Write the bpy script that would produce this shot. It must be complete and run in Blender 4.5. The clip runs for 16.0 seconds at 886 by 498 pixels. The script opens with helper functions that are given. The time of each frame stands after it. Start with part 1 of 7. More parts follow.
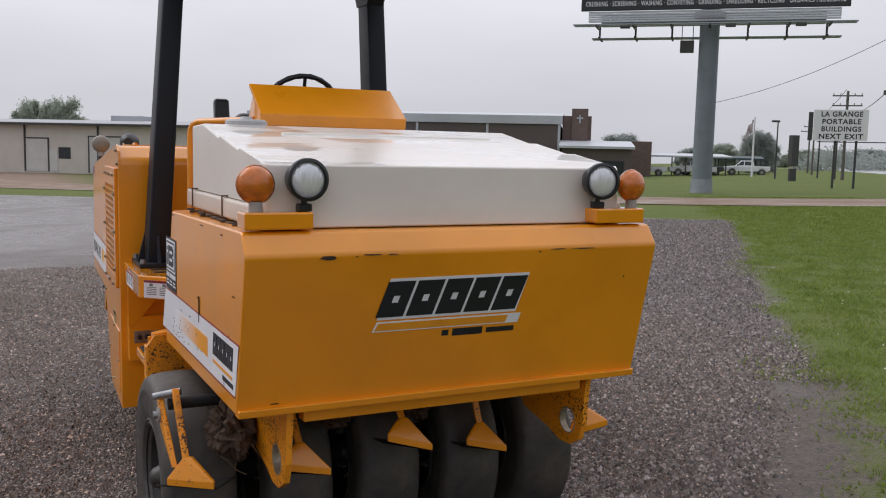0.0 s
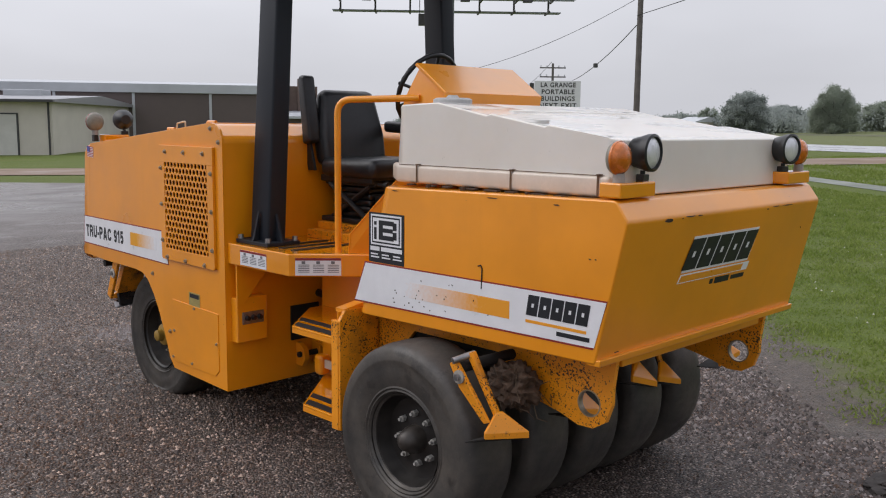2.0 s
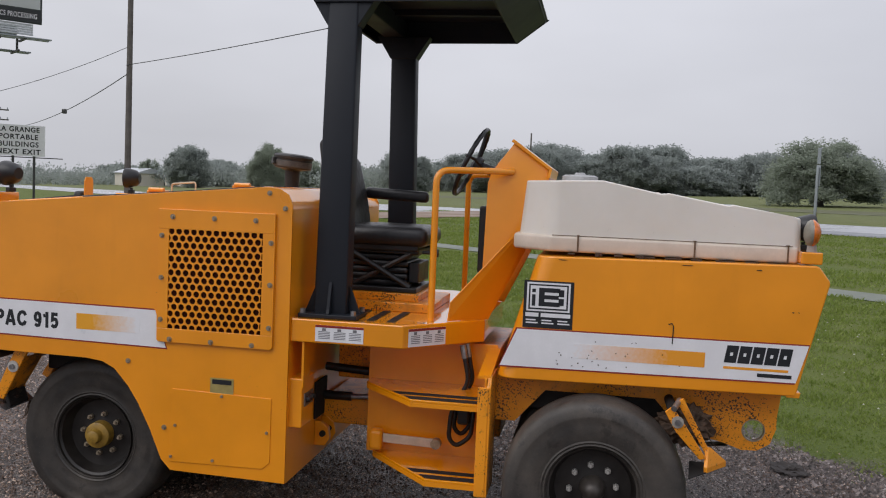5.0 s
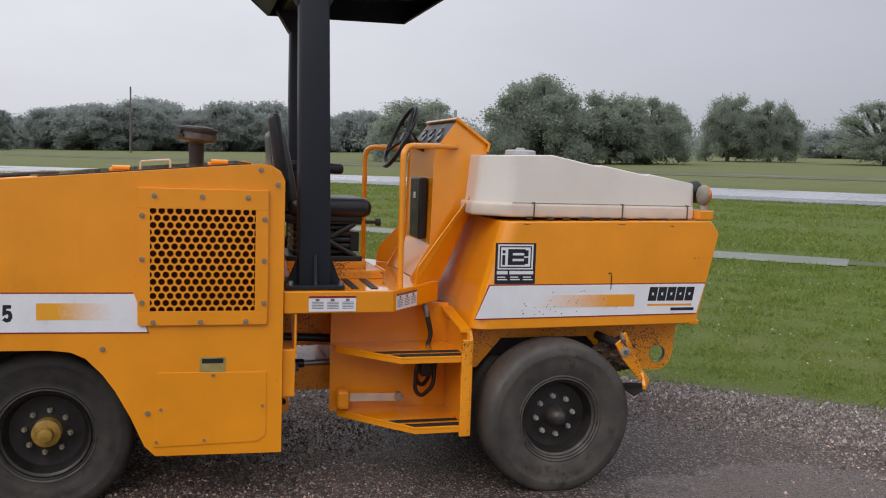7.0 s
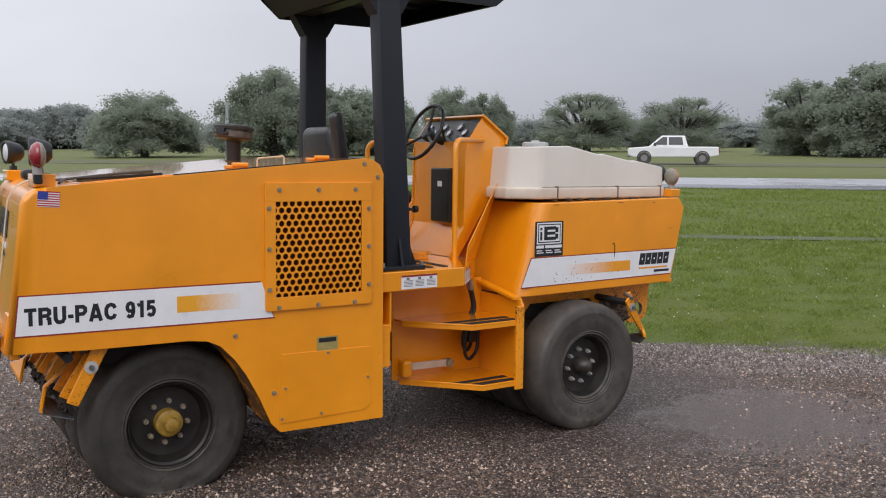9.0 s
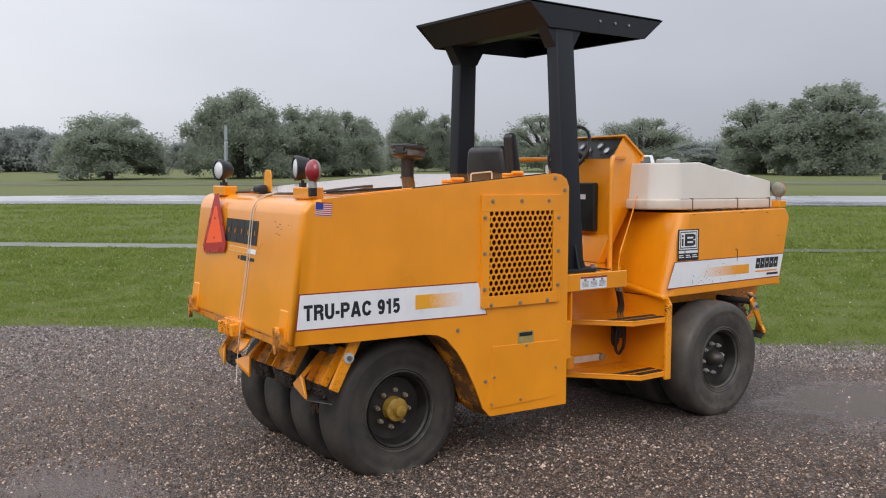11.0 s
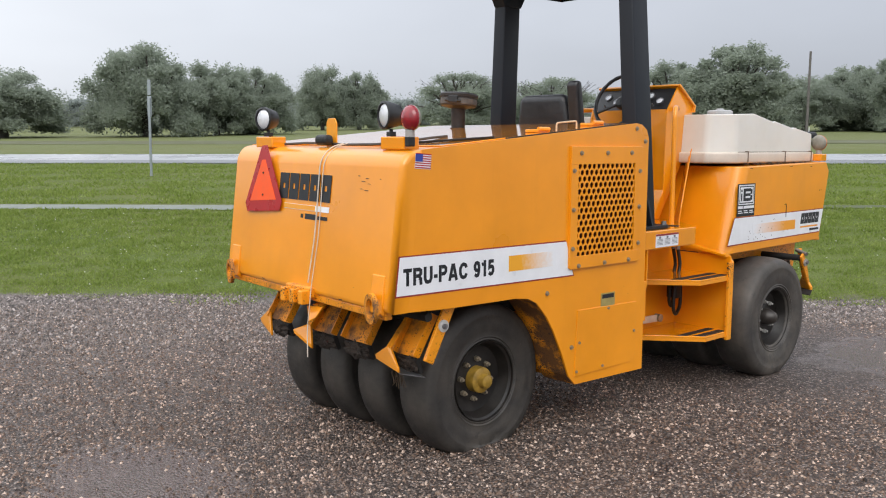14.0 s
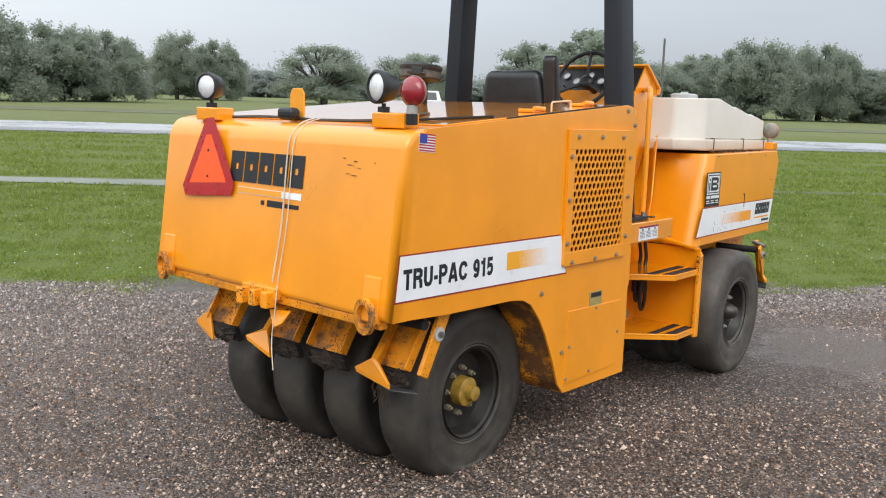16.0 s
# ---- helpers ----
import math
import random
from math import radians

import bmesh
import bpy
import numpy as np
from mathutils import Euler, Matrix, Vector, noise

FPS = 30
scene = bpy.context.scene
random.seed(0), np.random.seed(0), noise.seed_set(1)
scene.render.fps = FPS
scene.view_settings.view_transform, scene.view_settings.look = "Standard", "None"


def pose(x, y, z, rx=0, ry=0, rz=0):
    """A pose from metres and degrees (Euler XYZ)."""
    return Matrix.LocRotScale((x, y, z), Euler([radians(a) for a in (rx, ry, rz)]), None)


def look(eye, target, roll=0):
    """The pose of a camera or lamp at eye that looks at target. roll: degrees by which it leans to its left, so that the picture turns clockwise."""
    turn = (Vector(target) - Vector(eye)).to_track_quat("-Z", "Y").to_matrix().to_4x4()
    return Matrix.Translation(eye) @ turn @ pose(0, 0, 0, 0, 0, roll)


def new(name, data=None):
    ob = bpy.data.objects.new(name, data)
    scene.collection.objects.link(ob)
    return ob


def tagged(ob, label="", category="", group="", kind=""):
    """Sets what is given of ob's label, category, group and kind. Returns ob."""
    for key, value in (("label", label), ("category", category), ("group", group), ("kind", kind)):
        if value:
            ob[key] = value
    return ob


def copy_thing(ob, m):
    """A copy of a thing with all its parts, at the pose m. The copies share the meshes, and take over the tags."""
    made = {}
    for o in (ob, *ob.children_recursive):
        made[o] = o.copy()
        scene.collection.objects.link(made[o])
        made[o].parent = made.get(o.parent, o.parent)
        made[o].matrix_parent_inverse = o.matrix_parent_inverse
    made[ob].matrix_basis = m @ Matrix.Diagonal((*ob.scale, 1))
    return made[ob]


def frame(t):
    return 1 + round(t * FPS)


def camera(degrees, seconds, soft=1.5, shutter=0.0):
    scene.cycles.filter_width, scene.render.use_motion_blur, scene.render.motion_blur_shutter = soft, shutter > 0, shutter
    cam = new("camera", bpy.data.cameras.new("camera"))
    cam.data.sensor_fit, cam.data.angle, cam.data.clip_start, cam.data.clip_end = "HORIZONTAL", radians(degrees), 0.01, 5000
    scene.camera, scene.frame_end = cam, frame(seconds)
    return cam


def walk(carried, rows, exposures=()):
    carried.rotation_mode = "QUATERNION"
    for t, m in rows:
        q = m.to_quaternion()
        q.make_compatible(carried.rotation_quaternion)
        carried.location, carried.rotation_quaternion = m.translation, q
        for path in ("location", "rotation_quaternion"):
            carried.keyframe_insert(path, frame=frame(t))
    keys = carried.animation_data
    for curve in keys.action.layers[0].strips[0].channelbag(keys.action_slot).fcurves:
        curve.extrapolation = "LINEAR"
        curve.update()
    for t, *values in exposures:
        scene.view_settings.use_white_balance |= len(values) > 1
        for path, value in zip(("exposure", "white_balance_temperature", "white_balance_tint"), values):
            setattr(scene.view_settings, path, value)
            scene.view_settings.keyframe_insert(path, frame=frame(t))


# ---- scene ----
cam = camera(52.5, 16.0, soft=1.1)
PATH = [
    (0, (0.047, -0.137, 1.69), (0.94, 1.639, 1.469), 1.3),
    (0.5, (-0.504, -0.045, 1.715), (0.519, 1.658, 1.481), 0.9),
    (1, (-0.949, 0.207, 1.698), (0.205, 1.824, 1.464), 0.3),
    (1.5, (-1.435, 0.468, 1.678), (-0.094, 1.926, 1.401), 0.1),
    (2, (-1.823, 0.784, 1.679), (-0.424, 2.187, 1.404), 0.6),
    (2.5, (-2.166, 1.193, 1.703), (-0.629, 2.432, 1.38), 1.5),
    (3, (-2.497, 1.533, 1.698), (-0.822, 2.571, 1.356), 1.3),
    (3.5, (-2.725, 1.988, 1.692), (-0.874, 2.707, 1.454), 2.2),
    (4, (-2.963, 2.465, 1.69), (-1.051, 3.021, 1.498), 2.6),
    (4.2, (-3.069, 2.668, 1.685), (-1.152, 3.21, 1.504), 2.9),
    (6.3, (-3.65, 4.666, 1.701), (-1.676, 4.384, 1.539), 1.6),
    (6.5, (-3.669, 4.852, 1.699), (-1.711, 4.486, 1.514), 2.2),
    (7, (-3.732, 5.298, 1.712), (-1.815, 4.761, 1.519), 1.9),
    (7.5, (-3.673, 5.76, 1.703), (-1.81, 5.051, 1.539), 1.7),
    (8, (-3.692, 6.266, 1.684), (-1.889, 5.42, 1.502), 1.9),
    (8.5, (-3.631, 6.781, 1.667), (-1.887, 5.821, 1.473), 1.6),
    (9, (-3.567, 7.266, 1.667), (-1.906, 6.168, 1.471), 0.6),
    (9.5, (-3.517, 7.713, 1.663), (-1.857, 6.609, 1.5), 0.7),
    (10, (-3.416, 8.105, 1.643), (-1.768, 6.982, 1.491), 0.1),
    (10.2, (-3.36, 8.227, 1.617), (-1.713, 7.101, 1.477), -0.1),
    (12.3, (-3.248, 9.207, 1.631), (-1.718, 7.936, 1.427), 1.4),
    (12.5, (-3.203, 9.181, 1.625), (-1.672, 7.91, 1.421), 1.3),
    (13, (-2.937, 9.192, 1.63), (-1.411, 7.915, 1.425), 1.2),
    (13.5, (-2.662, 9.161, 1.618), (-1.135, 7.886, 1.409), 1.2),
    (14, (-2.366, 9.194, 1.569), (-0.899, 7.855, 1.331), 0.3),
    (14.5, (-2.087, 9.298, 1.583), (-0.837, 7.762, 1.304), 1.1),
    (15, (-1.947, 9.257, 1.632), (-0.703, 7.715, 1.358), 1.5),
    (15.5, (-1.688, 9.185, 1.592), (-0.458, 7.634, 1.31), 1.6),
    (16, (-1.512, 9.184, 1.57), (-0.282, 7.632, 1.285), 2.0),
]
EXPOSURES = [(0, 0.12, 6500, 13), (1.0, 0.14, 6500, 13), (1.5, 0.16, 6500, 12), (2.0, 0.17, 6500, 12), (2.5, 0.33, 6500, 12), (3.0, 0.34, 6500, 12), (3.5, 0.04, 6500, 12), (4.2, 0.0, 6500, 12), (6.5, 0.18, 6500, 12), (8, 0.22, 6500, 12), (8.5, 0.29, 6500, 12),
             (9, 0.30, 6500, 11), (10.2, 0.36, 6500, 10), (12.5, 0.48, 6500, 9), (13.0, 0.58, 6500, 9), (13.5, 0.52, 6500, 8), (14.0, 0.66, 6500, 8), (14.5, 0.74, 6500, 7), (15.5, 0.76, 6500, 5), (16, 0.82, 6500, 5)]
walk(cam, [(t, look(eye, target, roll)) for t, eye, target, roll in PATH], EXPOSURES)

# ---- world and light ----
world = bpy.data.worlds.new("overcast")
scene.world = world
world.use_nodes = True
wn, wl = world.node_tree.nodes, world.node_tree.links
wn.clear()
w_out = wn.new("ShaderNodeOutputWorld")
w_bg = wn.new("ShaderNodeBackground")
w_sky = wn.new("ShaderNodeTexSky")
w_sky.sky_type = "NISHITA"
w_sky.sun_disc = False
w_sky.sun_elevation, w_sky.sun_rotation = radians(45), radians(320)
w_sky.air_density, w_sky.dust_density = 1.0, 4.0
w_tc = wn.new("ShaderNodeTexCoord")
w_map = wn.new("ShaderNodeMapping")
w_map.inputs["Scale"].default_value = (1.0, 1.0, 3.0)
w_noise = wn.new("ShaderNodeTexNoise")
w_noise.inputs["Scale"].default_value, w_noise.inputs["Detail"].default_value = 1.6, 4.0
w_sep = wn.new("ShaderNodeSeparateXYZ")
w_dot = wn.new("ShaderNodeVectorMath")
w_dot.operation = "DOT_PRODUCT"
w_dot.inputs[1].default_value = (0.62, 0.75, 0.0)
w_ramp = wn.new("ShaderNodeValToRGB")
w_ramp.color_ramp.elements[0].position, w_ramp.color_ramp.elements[0].color = 0.0, (0.56, 0.57, 0.60, 1)
w_ramp.color_ramp.elements[1].position, w_ramp.color_ramp.elements[1].color = 0.95, (0.60, 0.614, 0.655, 1)
for _at, _c in ((0.17, (0.305, 0.320, 0.365, 1)), (0.42, (0.352, 0.367, 0.412, 1)), (0.60, (0.430, 0.446, 0.492, 1)), (0.73, (0.555, 0.570, 0.615, 1))):
    w_ramp.color_ramp.elements.new(_at).color = _c
w_half = wn.new("ShaderNodeMath")
w_half.operation = "MULTIPLY_ADD"
w_half.inputs[1].default_value, w_half.inputs[2].default_value = 0.5, 0.5
w_cl = wn.new("ShaderNodeMapRange")
for k, v in (("From Min", 0.3), ("From Max", 0.7), ("To Min", 0.89), ("To Max", 1.09)):
    w_cl.inputs[k].default_value = v
w_mul = wn.new("ShaderNodeMix")
w_mul.data_type, w_mul.blend_type = "RGBA", "MULTIPLY"
w_mul.inputs["Factor"].default_value = 1.0
w_scale = wn.new("ShaderNodeMix")
w_scale.data_type, w_scale.blend_type = "RGBA", "MULTIPLY"
w_scale.inputs["Factor"].default_value = 1.0
w_scale.inputs[7].default_value = (0.06, 0.06, 0.06, 1)
w_mix = wn.new("ShaderNodeMix")
w_mix.data_type = "RGBA"
w_mix.inputs["Factor"].default_value = 0.92
wl.new(w_tc.outputs["Generated"], w_map.inputs["Vector"])
wl.new(w_map.outputs["Vector"], w_noise.inputs["Vector"])
wl.new(w_tc.outputs["Generated"], w_dot.inputs[0])
wl.new(w_dot.outputs["Value"], w_half.inputs[0])
wl.new(w_half.outputs["Value"], w_ramp.inputs["Fac"])
wl.new(w_noise.outputs["Fac"], w_cl.inputs["Value"])
wl.new(w_ramp.outputs["Color"], w_mul.inputs[6])
wl.new(w_tc.outputs["Generated"], w_sep.inputs[0])
w_zen = wn.new("ShaderNodeMapRange")
for k, v in (("From Min", 0.05), ("From Max", 0.9), ("To Min", 1.0), ("To Max", 2.6)):
    w_zen.inputs[k].default_value = v
wl.new(w_sep.outputs["Z"], w_zen.inputs["Value"])
w_both = wn.new("ShaderNodeMath")
w_both.operation = "MULTIPLY"
wl.new(w_cl.outputs["Result"], w_both.inputs[0])
wl.new(w_zen.outputs["Result"], w_both.inputs[1])
wl.new(w_both.outputs["Value"], w_mul.inputs[7])
wl.new(w_sky.outputs["Color"], w_scale.inputs[6])
wl.new(w_scale.outputs[2], w_mix.inputs[6])
wl.new(w_mul.outputs[2], w_mix.inputs[7])
wl.new(w_mix.outputs[2], w_bg.inputs["Color"])
w_bg.inputs["Strength"].default_value = 1.0
wl.new(w_bg.outputs["Background"], w_out.inputs["Surface"])

sun_data = bpy.data.lights.new("sun", "SUN")
sun_data.energy, sun_data.angle, sun_data.color = 1.02, radians(45), (1.0, 0.98, 0.95)
sun = new("sun", sun_data)
sun.matrix_world = look((-26, 24, 36), (1.5, 0, 0))


# ---- materials ----
def nodes_of(name):
    m = bpy.data.materials.new(name)
    m.use_nodes = True
    return m, m.node_tree.nodes, m.node_tree.links, m.node_tree.nodes["Principled BSDF"]


def coord(n, l, scale=1.0, kind="Object"):
    """World-scaled coordinates: object space of parts that all keep world axes."""
    tc = n.new("ShaderNodeNewGeometry") if kind == "World" else n.new("ShaderNodeTexCoord")
    return tc.outputs["Position"] if kind == "World" else tc.outputs[kind]


def noise_tex(n, l, vec, scale, detail=5.0, rough=0.55):
    t = n.new("ShaderNodeTexNoise")
    t.inputs["Scale"].default_value, t.inputs["Detail"].default_value, t.inputs["Roughness"].default_value = scale, detail, rough
    l.new(vec, t.inputs["Vector"])
    return t.outputs["Fac"]


def remap(n, l, src, a, b, c, d):
    t = n.new("ShaderNodeMapRange")
    for k, v in zip(("From Min", "From Max", "To Min", "To Max"), (a, b, c, d)):
        t.inputs[k].default_value = v
    l.new(src, t.inputs["Value"])
    return t.outputs["Result"]


def mixc(n, l, fac, a, b, mode="MIX"):
    t = n.new("ShaderNodeMix")
    t.data_type, t.blend_type = "RGBA", mode
    for sock, v in ((t.inputs["Factor"], fac), (t.inputs[6], a), (t.inputs[7], b)):
        if isinstance(v, (int, float)):
            sock.default_value = v
        elif isinstance(v, tuple):
            sock.default_value = (*v, 1)
        else:
            l.new(v, sock)
    return t.outputs[2]


def math_node(n, l, op, a, b=0.0, c=0.0):
    t = n.new("ShaderNodeMath")
    t.operation = op
    for sock, v in zip(t.inputs, (a, b, c)):
        if isinstance(v, (int, float)):
            sock.default_value = v
        else:
            l.new(v, sock)
    return t.outputs["Value"]


def bump(n, l, bsdf, height, strength, dist):
    t = n.new("ShaderNodeBump")
    t.inputs["Strength"].default_value, t.inputs["Distance"].default_value = strength, dist
    l.new(height, t.inputs["Height"])
    l.new(t.outputs["Normal"], bsdf.inputs["Normal"])


def plain(name, color, rough=0.5, metal=0.0, vary=0.18, scale=14.0, relief=0.15, coat=0.0, fine=90.0):
    """A surface with variation at two scales."""
    m, n, l, b = nodes_of(name)
    v = coord(n, l)
    big, small = noise_tex(n, l, v, scale), noise_tex(n, l, v, fine, 3.0)
    dark = tuple(c * (1 - vary) for c in color)
    light = tuple(min(1, c * (1 + vary)) for c in color)
    c1 = mixc(n, l, remap(n, l, big, 0.3, 0.7, 0, 1), dark, light)
    c2 = mixc(n, l, remap(n, l, small, 0.3, 0.7, 0, 0.35), c1, dark)
    l.new(c2, b.inputs["Base Color"])
    l.new(remap(n, l, big, 0.3, 0.7, max(0.02, rough - 0.08), min(1, rough + 0.08)), b.inputs["Roughness"])
    b.inputs["Metallic"].default_value = metal
    b.inputs["Coat Weight"].default_value = coat
    b.inputs["Coat Roughness"].default_value = 0.12
    if relief:
        bump(n, l, b, small, relief, 0.002)
    return m


def paint(name, color, dirt=0.0, rough=0.33, coat=0.7, film=0.13):
    """Old machine enamel: faint fading, chips and, with dirt, dark spatter and rust."""
    m, n, l, b = nodes_of(name)
    v = coord(n, l)
    fade = remap(n, l, noise_tex(n, l, v, 2.2, 4.0), 0.3, 0.7, 0, 1)
    c = mixc(n, l, fade, tuple(x * 0.88 for x in color), tuple(min(1, x * 1.06) for x in color))
    stretch = n.new("ShaderNodeMapping")
    stretch.inputs["Scale"].default_value = (14, 14, 1.2)
    l.new(v, stretch.inputs["Vector"])
    streak = noise_tex(n, l, stretch.outputs["Vector"], 1.0, 4.0)
    c = mixc(n, l, remap(n, l, streak, 0.58, 0.85, 0, 0.12), c, tuple(x * 0.6 for x in color))
    chips = noise_tex(n, l, v, 55.0, 3.0, 0.6)
    lo = 0.765 - 0.06 * dirt
    c = mixc(n, l, remap(n, l, chips, lo, lo + 0.02, 0, 0.85), c, (0.035, 0.02, 0.012))
    if dirt:
        drops = noise_tex(n, l, v, 120.0, 2.0, 0.5)
        crowd = noise_tex(n, l, v, 5.0, 4.0, 0.6)
        dense = math_node(n, l, "ADD", drops, remap(n, l, crowd, 0.35, 0.68, -0.15, 0.07))
        c = mixc(n, l, remap(n, l, dense, 0.60 - 0.03 * dirt, 0.63 - 0.03 * dirt, 0, 0.95), c, (0.022, 0.014, 0.010))
        patch = noise_tex(n, l, v, 7.0, 6.0, 0.65)
        c = mixc(n, l, remap(n, l, patch, 0.52 - 0.14 * max(0.0, dirt - 0.75), 0.74 - 0.2 * max(0.0, dirt - 0.75), 0, min(0.92, 0.75 * dirt)), c, (0.10, 0.045, 0.018))
        grime = noise_tex(n, l, v, 28.0, 5.0, 0.7)
        c = mixc(n, l, remap(n, l, grime, 0.60, 0.70, 0, min(0.9, 0.8 * dirt)), c, (0.03, 0.022, 0.016))
    l.new(c, b.inputs["Base Color"])
    l.new(remap(n, l, fade, 0, 1, rough - 0.06, rough + 0.08 + 0.2 * dirt), b.inputs["Roughness"])
    b.inputs["Coat Weight"].default_value = coat * (1 - 0.7 * dirt)
    b.inputs["Coat Roughness"].default_value = film
    bump(n, l, b, noise_tex(n, l, v, 9.0, 2.0), 0.12, 0.004)
    return m


ORANGE = (0.87, 0.305, 0.0035)
orange = paint("orange enamel", ORANGE)
orange_flecked = paint("lightly spattered orange enamel", ORANGE, dirt=0.45, rough=0.42)
orange_dirty = paint("spattered orange enamel", ORANGE, dirt=0.75, rough=0.42)
orange_rusty = paint("rust-eaten orange enamel", ORANGE, dirt=1.35, rough=0.5)
# for the arch liners: rust brown that also holds the shadow inside the arch
orange_rust_shade = paint("rusty shadowed orange enamel", ORANGE, dirt=1.9, rough=0.6)
orange_top = paint("wet orange enamel", ORANGE, rough=0.12, coat=1.0, film=0.03)
black_paint = paint("black steel paint", (0.012, 0.015, 0.021), rough=0.5, coat=0.0)
black_paint.node_tree.nodes["Principled BSDF"].inputs["Specular IOR Level"].default_value = 0.3


def tyre_rubber(name, k):
    """Worn smooth tyres: grey rubber with dried mud film and dark wet patches."""
    m, n, l, b = nodes_of(name)
    v = coord(n, l)
    film = noise_tex(n, l, v, 4.5, 6.0, 0.65)
    c = mixc(n, l, remap(n, l, film, 0.35, 0.68, 0, 1), (0.042 * k, 0.038 * k, 0.035 * k), (0.110 * k, 0.094 * k, 0.078 * k))
    damp = noise_tex(n, l, v, 11.0, 5.0, 0.7)
    c = mixc(n, l, remap(n, l, damp, 0.57, 0.66, 0, 0.65), c, (0.020, 0.018, 0.017))
    fleck = noise_tex(n, l, v, 60.0, 4.0, 0.7)
    c = mixc(n, l, remap(n, l, fleck, 0.64, 0.72, 0, 0.5), c, (0.13, 0.10, 0.075))
    l.new(c, b.inputs["Base Color"])
    l.new(remap(n, l, damp, 0.4, 0.66, 0.68, 0.42), b.inputs["Roughness"])
    bump(n, l, b, noise_tex(n, l, v, 120.0, 4.0), 0.35, 0.002)
    return m


rubber = tyre_rubber("dusty tyre rubber", 0.86)
wet_rubber = tyre_rubber("wet dark tyre rubber", 0.62)
rim_black = plain("rim black", (0.017, 0.014, 0.012), 0.45, vary=0.6, scale=14)
hub_worn = plain("worn brown-black hub", (0.050, 0.042, 0.036), 0.4, 0.2, 0.5, 22)
hub_yellow = plain("worn yellow hub", (0.34, 0.20, 0.028), 0.5, vary=0.4, scale=25)
steel = plain("dull steel", (0.32, 0.32, 0.33), 0.38, 0.9, 0.3, 30)
bolt_grey = plain("bolt grey", (0.36, 0.30, 0.22), 0.45, 0.6, 0.3, 40)
nut_grey = plain("worn nut grey", (0.40, 0.385, 0.36), 0.5, 0.3, 0.3, 40)
rust = plain("rusty mud", (0.060, 0.036, 0.022), 0.85, vary=0.5, scale=22, relief=0.8)
wet_mud = plain("dark caked mud", (0.030, 0.020, 0.014), 0.85, vary=0.5, scale=22, relief=0.8)
clod_brown = plain("rust-brown caked mud", (0.082, 0.048, 0.029), 0.85, vary=0.6, scale=30, relief=0.9)
dry_root = plain("dry roots", (0.085, 0.055, 0.032), 0.9)
# near-black of blades, shafts and tape; on frame boxes and opening it stands for shade
black_and_shade = plain("black parts and cavity shade", (0.012, 0.010, 0.009), 0.8, vary=0.4)
red_core = plain("radiator core", (0.034, 0.008, 0.005), 0.9, vary=0.5, scale=60)
red_core.node_tree.nodes["Principled BSDF"].inputs["Specular IOR Level"].default_value = 0.1
hose_black = plain("black hose rubber", (0.011, 0.011, 0.012), 0.45, vary=0.3)
vinyl = plain("black vinyl", (0.016, 0.016, 0.018), 0.38, vary=0.3, scale=30, relief=0.35)
plastic_black = plain("black plastic", (0.012, 0.012, 0.013), 0.4, vary=0.25)
decal_white = plain("white decal", (0.78, 0.78, 0.80), 0.35, vary=0.06, scale=8, relief=0)
decal_black = plain("black decal", (0.010, 0.012, 0.016), 0.5, vary=0.2, relief=0)
decal_red = plain("red line", (0.26, 0.02, 0.02), 0.4, vary=0.1, relief=0)
decal_blue = plain("blue decal", (0.03, 0.05, 0.30), 0.4, vary=0.1, relief=0)
decal_gold = plain("gold plate", (0.45, 0.36, 0.13), 0.4, 0.3, 0.2, relief=0)
decal_grey = plain("grey print", (0.16, 0.16, 0.17), 0.5, vary=0.1, relief=0)
orange_print = plain("orange print", (0.80, 0.32, 0.02), 0.35, vary=0.06, relief=0)
amber = plain("amber lens", (0.60, 0.15, 0.008), 0.25, vary=0.25, scale=40, coat=0.6)
red_lens = plain("red lens", (0.27, 0.009, 0.016), 0.2, vary=0.2, scale=40, coat=0.6)
smv_orange = plain("fluorescent orange", (0.92, 0.10, 0.012), 0.45, vary=0.06, relief=0)
smv_red = plain("reflective red", (0.40, 0.008, 0.012), 0.3, vary=0.1, relief=0)
string_white = plain("white twine", (0.60, 0.52, 0.42), 0.8)
mirror_glass, _n, _l, _b = nodes_of("lamp reflector")
_b.inputs["Base Color"].default_value = (0.80, 0.80, 0.82, 1)
_b.inputs["Metallic"].default_value, _b.inputs["Roughness"].default_value = 0.35, 0.22
_m = _n.new("ShaderNodeMapping")
_m.inputs["Scale"].default_value = (1.0, 1.0, 0.18)
_l.new(coord(_n, _l), _m.inputs["Vector"])
_v = _n.new("ShaderNodeTexVoronoi")
_v.inputs["Scale"].default_value = 120
_l.new(_m.outputs["Vector"], _v.inputs["Vector"])
bump(_n, _l, _b, _v.outputs["Distance"], 0.5, 0.004)


